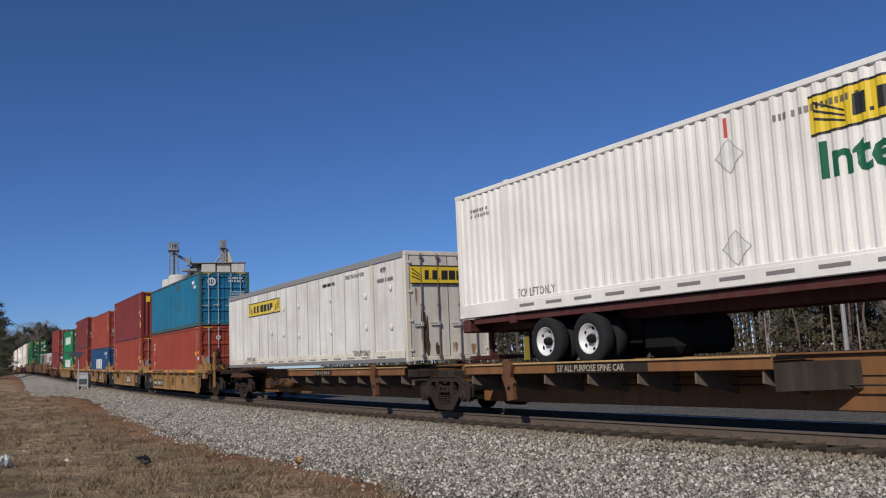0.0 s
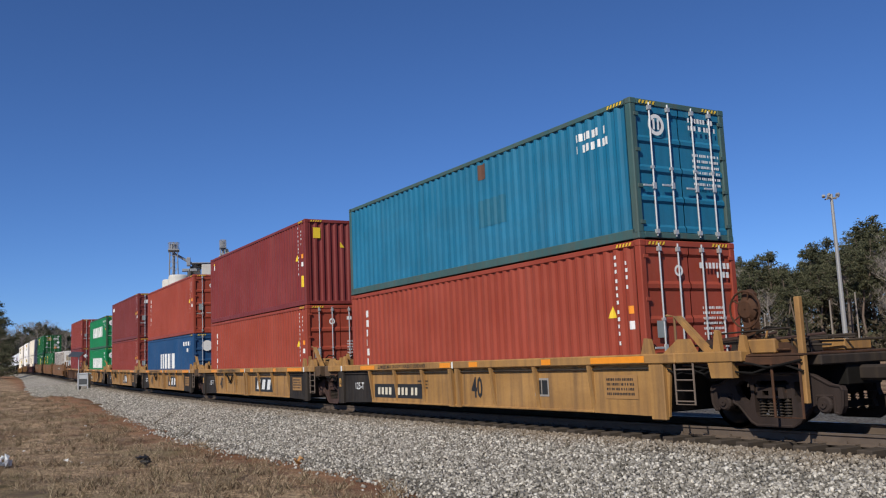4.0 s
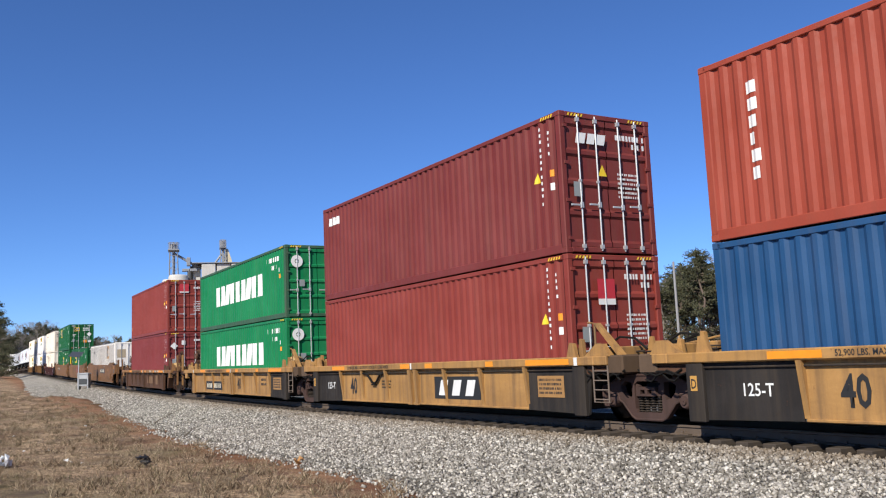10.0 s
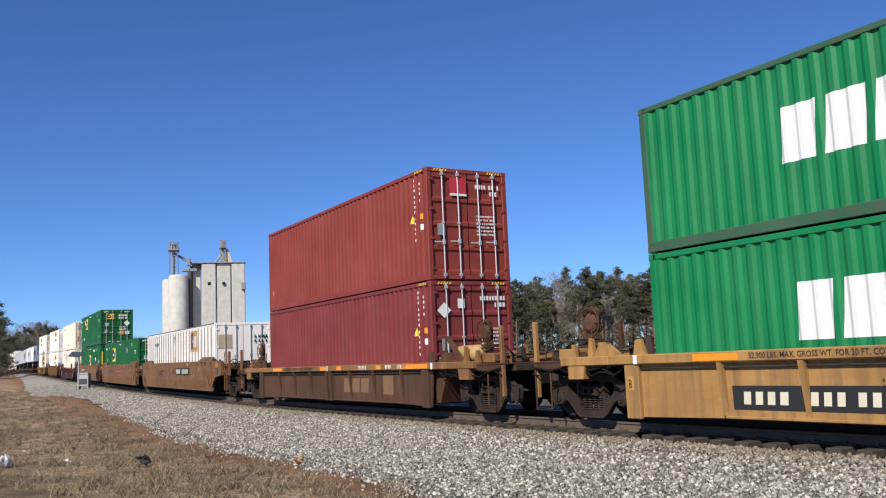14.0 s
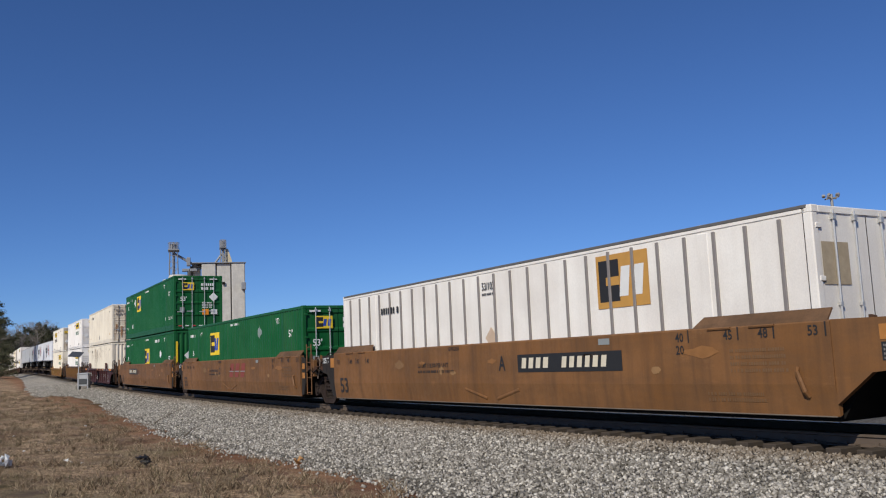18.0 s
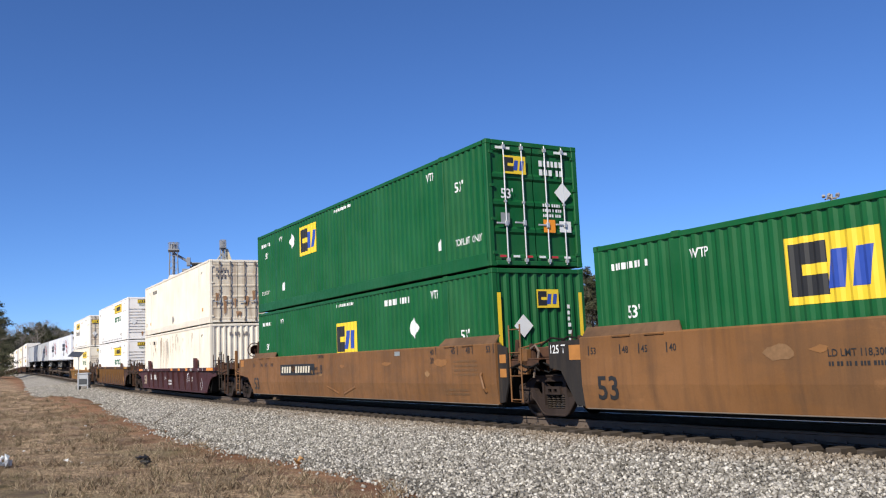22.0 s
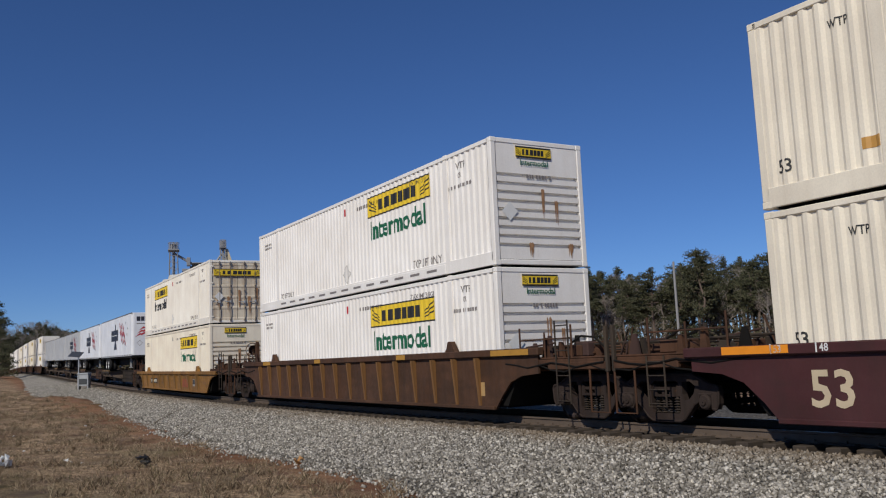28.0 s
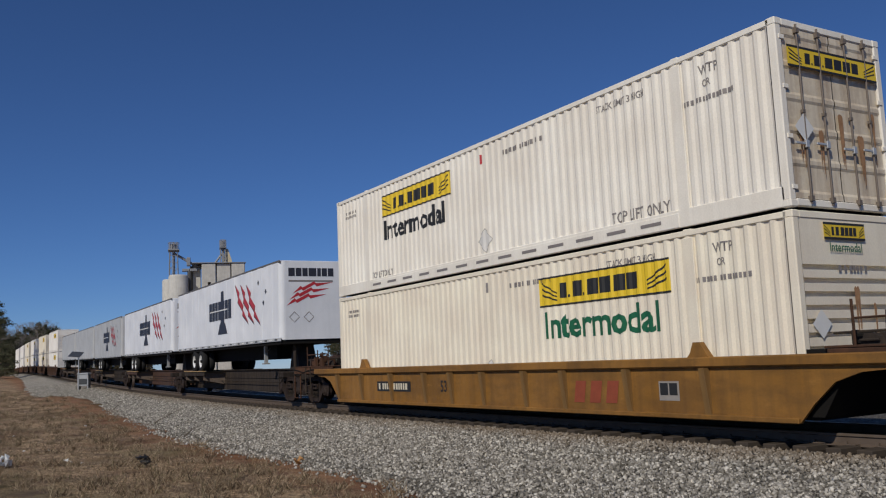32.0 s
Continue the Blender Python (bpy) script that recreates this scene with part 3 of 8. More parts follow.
def make_tree(kind, rng, bark, leaf):
    """Unit tree about 1 m high; scaled when set out."""
    tree = thing(kind, "", "tree")
    tr = Mb()
    h = 1.0
    pts = [(0.01 * rng.uniform(-1, 1) * i, 0.01 * rng.uniform(-1, 1) * i, h * i / 5.0) for i in range(6)]
    for i in range(5):
        tr.tube(pts[i], pts[i + 1], 0.017 * (1 - i / 6.2), 6, 0.017 * (1 - (i + 1) / 6.2))
    tips = []
    bare = kind == "bare_tree"
    start = {"pine_tree": 0.56, "bare_tree": 0.3, "full_pine_tree": 0.20}[kind]
    for i in range(26 if bare else 34):
        z = start + (0.97 - start) * rng.random()
        a = rng.uniform(0, 6.283)
        shape = (1 - (z - start) / (1.08 - start))
        ln = (0.06 + (0.13 if kind != "full_pine_tree" else 0.17) * shape ** 0.7) * rng.uniform(0.5, 1.2)
        up = 0.75 if bare else rng.uniform(0.05, 0.4)
        end = (math.cos(a) * ln, math.sin(a) * ln, z + ln * up)
        tr.tube((0, 0, z), end, 0.0045, 4, 0.0015)
        if bare:
            for j in range(6):
                k = rng.uniform(0.35, 1)
                o = tuple(c * k + (z * (1 - k) if q == 2 else 0) for q, c in enumerate(end))
                b = rng.uniform(0, 6.283)
                e2 = (o[0] + math.cos(b) * ln * 0.45, o[1] + math.sin(b) * ln * 0.45, o[2] + ln * rng.uniform(0.2, 0.6))
                tr.tube(o, e2, 0.0022, 3, 0.0010)
                for _ in range(4):
                    c = rng.uniform(0, 6.283)
                    tr.tube(e2, (e2[0] + math.cos(c) * 0.035, e2[1] + math.sin(c) * 0.035, e2[2] + 0.04), 0.0012, 3, 0.0005)
        else:
            for k in (0.55, 1.0) if ln < 0.1 else (0.4, 0.7, 1.0):
                tips.append((end[0] * k, end[1] * k, z + (end[2] - z) * k, 0.024 + 0.024 * rng.random()))
    part("trunk", tr, bark, tree)
    if not bare:
        for i in range(5):
            tips.append((rng.uniform(-.02, .02), rng.uniform(-.02, .02), 0.92 + 0.02 * i, 0.026))
        cr = Mb()
        for x, y, z, r in tips:
            for _ in range(52):
                u = Vector((rng.gauss(0, 1), rng.gauss(0, 1), rng.gauss(0, 0.55))).normalized() * r * rng.uniform(0.2, 1.2)
                c = Vector((x, y, z)) + u
                d1 = (u.normalized() * 0.8 + Vector((rng.gauss(0, 0.6), rng.gauss(0, 0.6), rng.gauss(0.25, 0.6)))).normalized() * 0.0125
                d2 = d1.cross(Vector((rng.gauss(0, 1), rng.gauss(0, 1), rng.gauss(0, 1)))).normalized() * 0.0042
                cr.add([c - d1 * 0.6 + d2, c - d1 * 0.6 - d2, c + d1], [(0, 1, 2)])
        me = bpy.data.meshes.new("crown")
        me.from_pydata(cr.v, [], cr.f)
        part("crown", me, leaf, tree)
    return tree


def build_trees():
    rng = random.Random(21)
    bark = paint("pine_bark", (0.15, 0.115, 0.092), 0.95, 0.4, 0.0)
    grey = paint("grey_bark", (0.27, 0.238, 0.205), 0.95, 0.3, 0.0)
    dark = island_material("pine_needles", [(0.0, (0.044, 0.050, 0.026)), (0.6, (0.082, 0.086, 0.046)), (0.95, (0.135, 0.130, 0.076))], 0.8)
    protos = {}
    for k, nvar, mats in (("pine_tree", 3, (bark, dark)), ("full_pine_tree", 3, (bark, dark)), ("bare_tree", 3, (grey, None))):
        protos[k] = [make_tree(k, rng, *mats) for _ in range(nvar)]
    labels = {"pine_tree": "tall pine with a bare trunk and dark green crown", "full_pine_tree": "dense dark green pine in the wood behind the track", "bare_tree": "bare grey-brown leafless tree in the wood"}
    used = set()
    crest = [(560, 590), (640, 580), (700, 545), (760, 512), (850, 505), (920, 490), (985, 470), (1060, 462), (1110, 488), (1150, 480), (1215, 450), (1290, 458), (1340, 452), (1390, 465), (1440, 440), (1500, 432), (1540, 408), (1650, 410), (1800, 420)]
    places = []
    for i in range(285):
        x = 575 + 1150 * (i + rng.random()) / 285
        top = float(np.interp(x, [c[0] for c in crest], [c[1] for c in crest]))
        dist = float(np.interp(x, [575, 700, 900, 1568, 1750], [300, 215, 165, 135, 130])) + rng.uniform(-8, 60)
        hor = 639.6 - (x - 784) * 0.044
        hh = (hor - top) * dist / 1540.7 + 2.2
        kind = rng.choices(["pine_tree", "full_pine_tree", "bare_tree"], [0.40, 0.28, 0.32])[0]
        hh *= rng.uniform(0.66, 1.02) if kind != "bare_tree" else rng.uniform(0.60, 0.92)
        places.append((x, dist, hh, kind))
    for i in range(110):
        x = -70 + 320 * (i + rng.random()) / 110
        dist = rng.uniform(370, 480)
        top = float(np.interp(x, [-60, 20, 50, 75, 110, 150, 240], [584, 582, 578, 572, 582, 594, 602]))
        hh = (668 - top) * dist / 1540.7 * rng.uniform(0.85, 1.05)
        places.append((x, dist, hh, rng.choices(["pine_tree", "full_pine_tree", "bare_tree"], [0.2, 0.35, 0.45])[0]))
    places += [(80, 415, 18.5, "full_pine_tree"), (92, 430, 20.5, "pine_tree"), (102, 420, 21, "full_pine_tree"), (112, 440, 20, "pine_tree"), (124, 430, 18, "full_pine_tree"), (-17, 172, 16.5, "full_pine_tree"), (-40, 165, 19, "full_pine_tree"), (-70, 170, 20, "full_pine_tree"), (-8, 150, 13.2, "full_pine_tree"), (-3, 190, 11.5, "full_pine_tree"), (4, 200, 8.5, "full_pine_tree"), (-26, 176, 9.5, "bare_tree")]
    for x, dist, hh, kind in places:
        px, py = azimuth_point(bearing(x), dist)
        m = Matrix.Translation((px, py, -1.2)) @ Matrix.Rotation(rng.uniform(0, 6.28), 4, "Z")
        p = rng.choice(protos[kind])
        if p.name not in used:
            used.add(p.name)
            t = p
            t.matrix_basis = m
        else:
            t = copy_thing(p, m)
        w = hh * rng.uniform(0.85, 1.2)
        t.scale = (w, w, hh)
        tagged(t, labels[kind], "tree", "trees behind the track")
    for k in protos:
        for p in protos[k]:
            if p.name not in used:
                for c in list(p.children):
                    bpy.data.objects.remove(c)
                bpy.data.objects.remove(p)
    # undergrowth at the foot of the wood
    brush = island_material("brushwood", [(0.0, (0.055, 0.046, 0.030)), (0.5, (0.098, 0.078, 0.052)), (0.95, (0.060, 0.062, 0.032))], 0.9)
    mb, r2 = Mb(), random.Random(3)
    for i in range(1500):
        x = 560 + 1200 * r2.random()
        dist = float(np.interp(x, [575, 700, 900, 1568, 1750], [285, 200, 150, 120, 115])) + r2.uniform(0, 45)
        px, py = azimuth_point(bearing(x), dist)
        hb = r2.uniform(1.5, 7.5)
        if i > 640:
            x = -80 + 340 * r2.random()
            px, py = azimuth_point(bearing(x), r2.uniform(350, 400))
            hb = r2.uniform(3, 13)
        for _ in range(26 if i <= 640 else 40):
            c = Vector((px + r2.gauss(0, 1.3), py + r2.gauss(0, 1.3), -1.0 + hb * r2.random()))
            d1 = Vector((r2.gauss(0, 1), r2.gauss(0, 1), r2.gauss(0, 1))).normalized() * (0.45 if i <= 640 else 0.8)
            d2 = d1.cross(Vector((r2.gauss(0, 1), r2.gauss(0, 1), r2.gauss(0, 1)))).normalized() * (0.16 if i <= 640 else 0.3)
            mb.add([c - d1, c + d2, c + d1, c - d2], [(0, 1, 2, 3)])
    me = bpy.data.meshes.new("undergrowth")
    me.from_pydata(mb.v, [], mb.f)
    me.materials.append(brush)
    tagged(new("undergrowth", me), "tangled brown and green undergrowth at the foot of the wood", "bushes", kind="stuff")


def build_elevator():
    conc = paint("pale_concrete", (0.53, 0.515, 0.475), 0.85, 0.3, 0.04, dirtcol=(0.28, 0.26, 0.23))
    grey = plain("grey_galvanised", (0.24, 0.25, 0.27), 0.6, 0, 0.2, 2.0)
    dist = 240.0
    k = dist / 1540.7

    def at(x):
        return (x - 340) * k * 0.925

    def up(y):
        return (659 - y) * k * 0.962 + EYE[2]
    e = thing("grain_elevator", "pale concrete grain elevator with round silos and roof towers", "grain elevator")
    px, py = azimuth_point(bearing(340), dist)
    a = radians(YAW) - math.atan(bearing(340))
    e.matrix_basis = Matrix.Translation((px, py, 0)) @ Matrix.Rotation(a, 4, "Z")
    for x0, x1, top, dy in ((282, 312, 493, 4), (294, 329, 488, 0)):
        r = (at(x1) - at(x0)) / 2
        part("silo", Mb().lathe([(0.01, up(top)), (r * 0.9, up(top)), (r, up(top) - 0.4), (r, -2)], ((at(x0) + at(x1)) / 2, dy, 0), "z", 40).mesh("silo", True), conc, e, "round cream concrete silo")
    for x0, x1, y0, z0 in ((335, 352, 3, 468), (352, 379, 0, 467), (379, 406, 0.4, 467), (406, 432, 0, 467)):
        w = at(x1) - at(x0)
        part("bin_wall", Mb().box(at(x0) + 0.12, at(x1) - 0.12, y0, y0 + 9, -2, up(z0), 0.15), conc, e, "tall pale wall panel of the bin block")
    part("roof", Mb().box(at(335), at(433), -0.3, 10, up(467), up(465.5), 0.05), grey, e)
    for x in (366, 392):
        part("vent", Mb().box(at(x) - 0.35, at(x) + 0.35, -0.12, 0.1, up(506), up(501)), BLACK, e, "small dark vent opening")
    part("wall_box", Mb().box(at(424), at(432), -1.6, 0, up(516), up(503), 0.1), grey, e)
    # head house towers
    for cx, w, y0, y1 in ((303, 8, 488, 428), (392, 5, 467, 424)):
        t = part("tower", Mb().box(at(cx) - 0.35, at(cx) + 0.35, 2.0, 2.9, up(y0), up(y1 + 14), 0.08), grey, e, "steel lift tower")
        legs = Mb()
        for sx in (-1, 1):
            for yy in (0.8, 4.0):
                legs.tube((at(cx) + sx * w * k * 0.9, yy, up(y0)), (at(cx) + sx * w * k * 0.75, yy, up(y1)), 0.13, 5)
        for i in range(5):
            z0, z1 = up(y0 + (y1 - y0) * i / 5), up(y0 + (y1 - y0) * (i + 1) / 5)
            legs.tube((at(cx) - w * k * 0.85, 0.8, z0), (at(cx) + w * k * 0.85, 0.8, z1), 0.08, 4)
            legs.tube((at(cx) - w * k * 0.85, 0.8, z1), (at(cx) + w * k * 0.85, 0.8, z1), 0.08, 4)
        part("tower_frame", legs, grey, e)
        part("platform", Mb().box(at(cx) - w * k * 1.15, at(cx) + w * k * 1.15, 0.2, 4.6, up(y1 + 15), up(y1 + 13), 0.05), grey, e)
        part("head_drum", Mb().lathe([(0.01, 0), (w * k * 0.72, 0), (w * k * 0.72, up(y1) - up(y1 + 9)), (0.01, up(y1) - up(y1 + 9) + 0.5)], (at(cx), 2.4, up(y1 + 11)), "z", 16), grey, e)
        ring = Mb()
        for i in range(12):
            a0, a1 = i * math.pi / 6, (i + 1) * math.pi / 6
            rr = w * k * 1.15
            ring.tube((at(cx) + rr * math.cos(a0), 2.4 + rr * math.sin(a0), up(y1)), (at(cx) + rr * math.cos(a1), 2.4 + rr * math.sin(a1), up(y1)), 0.06, 4)
            ring.tube((at(cx) + rr * math.cos(a0), 2.4 + rr * math.sin(a0), up(y1 + 13)), (at(cx) + rr * math.cos(a0), 2.4 + rr * math.sin(a0), up(y1)), 0.05, 4)
        part("guard_rail", ring, grey, e)
    part("chute", Mb().tube((at(305), 2, up(448)), (at(352), 3, up(475)), 0.35, 6), grey, e)
    part("chute", Mb().tube((at(376), 2, up(467)), (at(390), 2.4, up(448)), 0.3, 6), grey, e)
    part("hopper", Mb().prism([(at(396), up(440)), (at(401), up(440)), (at(409), up(466)), (at(394), up(466))], "y", 1.2, 3.8), plain("cream_sheet", (0.55, 0.48, 0.33), 0.7), e, "cream sheet-metal hopper")
    part("conveyor", Mb().box(at(318), at(345), 1.5, 3.0, up(480), up(475), 0.1).box(at(326), at(333), 1.2, 3.2, up(470), up(455), 0.1), grey, e)
    part("leg_pipe", Mb().tube((at(331), 2, -2), (at(331), 2, up(476)), 0.55, 8).tube((at(334.5), 3, -2), (at(334.5), 3, up(470)), 0.4, 8), plain("dark_leg", (0.10, 0.10, 0.10), 0.7), e)


def build_masts():
    galv = plain("galvanised_mast", (0.3264, 0.3196, 0.306), 0.5, 0.3)
    wood = paint("grey_pole_timber", (0.24, 0.21, 0.175), 0.9, 0.3, 0.0)
    m = thing("light_mast", "tall grey floodlight mast with a cluster of lamps", "light mast")
    px, py = azimuth_point(bearing(1484), 100)
    m.matrix_basis = Matrix.Translation((px, py, -1))
    top = (608.8 - 366) * 100 / 1540.7 + EYE[2] + 1
    part("shaft", Mb().tube((0, 0, 0), (0, 0, top), 0.28, 12, 0.15), galv, m)
    part("crossarm", Mb().box(-0.8, 0.8, -0.06, 0.06, top - 0.5, top - 0.38).box(-0.06, 0.06, -0.8, 0.8, top - 0.5, top - 0.38), galv, m)
    for a in range(5):
        c, s = math.cos(a * 1.257), math.sin(a * 1.257)
        l = part("lamp", Mb().box(-0.18, 0.18, -0.15, 0.15, -0.13, 0.13, 0.04), galv, m, at=pose(0.75 * c, 0.75 * s, top - 0.15, 35, 0, math.degrees(a * 1.257)))
        part("lens", Mb().box(-0.15, 0.15, -0.165, -0.15, -0.10, 0.10), plain("lamp_glass", (0.25, 0.25, 0.25), 0.15), l)
    for x, dist, ty, r in ((1192, 100, 470, 0.16), (717, 130, 560, 0.15), (1462, 118, 540, 0.12), (1508, 115, 528, 0.12), (1345, 120, 560, 0.11)):
        p = thing("utility_pole", "weathered grey timber pole at the edge of the wood", "pole", "poles by the wood")
        px, py = azimuth_point(bearing(x), dist)
        p.matrix_basis = Matrix.Translation((px, py, -1))
        h = (639.6 - (x - 784) * 0.044 - ty) * dist / 1540.7 + EYE[2] + 1
        part("shaft", Mb().tube((0, 0, 0), (0, 0, h), r, 8, r * 0.75), wood if x > 1200 or x < 800 else galv, p)
        part("cap", Mb().tube((0, 0, h), (0, 0, h + 0.06), r * 0.8, 8, r * 0.3), galv, p)
    # tall lone yard tree seen over the cars is in the wood


def build_detector():
    """Wayside equipment cabinet with a solar panel on a post."""
    alu = plain("bare_aluminium", (0.42, 0.43, 0.44), 0.5, 0.3, 0.12, 12)
    s = -62.0
    y, z = track_at(s)
    d = thing("equipment_cabinet", "silver wayside equipment cabinet on the ballast", "cabinet")
    px, py = azimuth_point(bearing(145), 79)
    d.matrix_basis = Matrix.Translation((px, py, 0.54)) @ Matrix.Rotation(radians(62), 4, "Z") @ Matrix.Diagonal((1.12, 1.12, 1.05, 1))
    part("body", Mb().box(-0.40, 0.40, -0.3, 0.3, -0.02, 0.92, 0.03), alu, d)
    part("lid", Mb().prism([(-0.44, 0.92), (0.44, 0.92), (0.36, 1.02), (-0.36, 1.02)], "y", -0.34, 0.34), alu, d)
    part("door", Mb().box(-0.30, 0.30, -0.33, -0.3, 0.12, 0.55, 0.01), plain("dark_grille", (0.05, 0.055, 0.06), 0.6), d, "dark louvred access door")
    for x in (-0.34, 0.34):
        part("leg", Mb().box(x - 0.04, x + 0.04, -0.25, 0.25, -0.25, -0.02), alu, d)
    p = thing("solar_panel", "tilted solar panel on a thin post beside the cabinet", "solar panel")
    px, py = azimuth_point(bearing(135), 77)
    p.matrix_basis = Matrix.Translation((px, py, 0.16)) @ Matrix.Rotation(radians(50), 4, "Z")
    part("post", Mb().tube((0, 0, 0), (0, 0, 2.85), 0.045, 8), alu, p)
    part("panel", Mb().box(-0.52, 0.52, -0.36, 0.36, -0.02, 0.02, 0.008), plain("solar_glass", (0.05, 0.055, 0.065), 0.3), p, at=pose(-0.25, 0, 2.95, 34, 6, 0))
    part("bracket", Mb().tube((0, 0, 2.6), (-0.2, 0.1, 2.92), 0.03, 6), alu, p)


def build_litter():
    rng = random.Random(12)
    white = plain("white_litter", (0.78, 0.78, 0.77), 0.6)
    black = plain("black_plastic", (0.015, 0.015, 0.016), 0.45)
    orange = plain("orange_clay", (0.42, 0.23, 0.09), 0.8)

    def scrap(name, label, cat, mat, s, y, r, n, flat):
        t = thing(name, label, cat)
        d = y - track_at(s)[0]
        t.matrix_basis = Matrix.Translation((s, y, track_at(s)[1] + ground_height(s, d) + 0.01)) @ Matrix.Rotation(rng.uniform(0, 6.28), 4, "Z")
        mb = Mb()
        for _ in range(n):
            c = Vector((rng.gauss(0, r * 0.5), rng.gauss(0, r * 0.5), abs(rng.gauss(0, r * flat))))
            pts = [c + Vector((rng.gauss(0, r * 0.5), rng.gauss(0, r * 0.5), rng.gauss(0, r * flat * 0.7))) for _ in range(6)]
            bm = bmesh.new()
            for q in pts:
                bm.verts.new(q)
            bmesh.ops.convex_hull(bm, input=bm.verts)
            bm.verts.index_update()
            mb.add([v.co for v in bm.verts], [[v.index for v in f.verts] for f in bm.faces])
            bm.free()
        lo = min(v[2] for v in mb.v)
        mb.v = [(a, b, c - lo - 0.01) for a, b, c in mb.v]
        part("crumple", mb, mat, t)
    scrap("paper_scrap", "crumpled white paper on dry grass", "litter", white, -20.6, -9.15, 0.07, 3, 0.5)
    scrap("plastic_bag", "torn pale plastic bag on dry grass", "litter", plain("pale_plastic", (0.62, 0.63, 0.64), 0.5), -20.2, -10.4, 0.13, 7, 0.5)
    scrap("black_bag", "torn black plastic scrap on dry grass", "litter", black, -18.5, -8.1, 0.12, 7, 0.45)
    scrap("black_bag", "small black plastic strip on dry grass", "litter", black, -19.0, -8.45, 0.07, 3, 0.4)
    scrap("clay_lump", "orange clay lump at the ballast edge", "stone", orange, -16.3, -5.6, 0.09, 4, 0.5)
    scrap("paper_scrap", "small white scrap at the ballast edge", "litter", white, -23.0, -6.0, 0.08, 2, 0.4)
    for s, y, r in ((-31, -9.2, 0.05), (-24.5, -9.6, 0.05), (-24, -9.1, 0.05), (-29, -7.4, 0.08), (-20, -9.0, 0.04), (-34, -6.6, 0.06)):
        scrap("paper_scrap", "small white scrap in dry grass", "litter", white, s, y, r, 2, 0.4)
    stick = paint("dead_wood", (0.10, 0.08, 0.06), 0.9, 0.2, 0.0)
    for s, y, l, a in ((-35.0, -4.3, 0.9, 55), (-32.6, -5.0, 0.7, 75), (-46, -4.4, 0.8, 10), (-25.2, -5.7, 0.5, 20)):
        t = thing("dead_branch", "dead grey branch on the ballast edge", "branch")
        t.matrix_basis = Matrix.Translation((s, y + track_at(s)[0], track_at(s)[1] - 0.55)) @ Matrix.Rotation(radians(a), 4, "Z") @ Matrix.Rotation(radians(-14), 4, "Y")
        part("limb", Mb().tube((0, 0, -0.02), (l * 0.35, 0.07, 0.05), 0.016, 6, 0.013).tube((l * 0.35, 0.07, 0.05), (l * 0.7, -0.02, 0.06), 0.013, 5, 0.009).tube((l * 0.7, -0.02, 0.06), (l, 0.08, 0.16), 0.009, 5, 0.003), stick, t)
        part("twig", Mb().tube((l * 0.4, 0.06, 0.05), (l * 0.6, 0.25, 0.2), 0.008, 5, 0.003), stick, t)

# ------------------------------------------------------------------ containers
_cache = {}


def cached(key, make):
    if key not in _cache:
        _cache[key] = make()
    return _cache[key]


def with_mat(mb, name, mat, smooth=False):
    me = mb.mesh(name, smooth)
    me.materials.append(mat)
    return me


def folded_sheet(prof, z0, z1, y, sign, t=0.004):
    """A corrugated sheet in x, z; sign -1 faces -y."""
    mb = Mb()
    n = len(prof)
    for x, d in prof:
        mb.v += [(x, sign * (y - d), z0), (x, sign * (y - d), z1)]
    mb.f = [(2 * i, 2 * i + 2, 2 * i + 3, 2 * i + 1) for i in range(n - 1)]
    return mb


def folded_end(prof, z0, z1, x, t=0.0, upright=True):
    """A corrugated end sheet facing +x; folds upright (along y) or level (along z)."""
    mb = Mb()
    n = len(prof)
    for a, d in prof:
        mb.v += [(x - d, a, z0), (x - d, a, z1)] if upright else [(x - d, z0, a), (x - d, z1, a)]
    mb.f = [(2 * i, 2 * i + 2, 2 * i + 3, 2 * i + 1) for i in range(n - 1)]
    return mb


STRIPE_Y = plain("hazard_yellow", (0.75, 0.5, 0.03), 0.5)


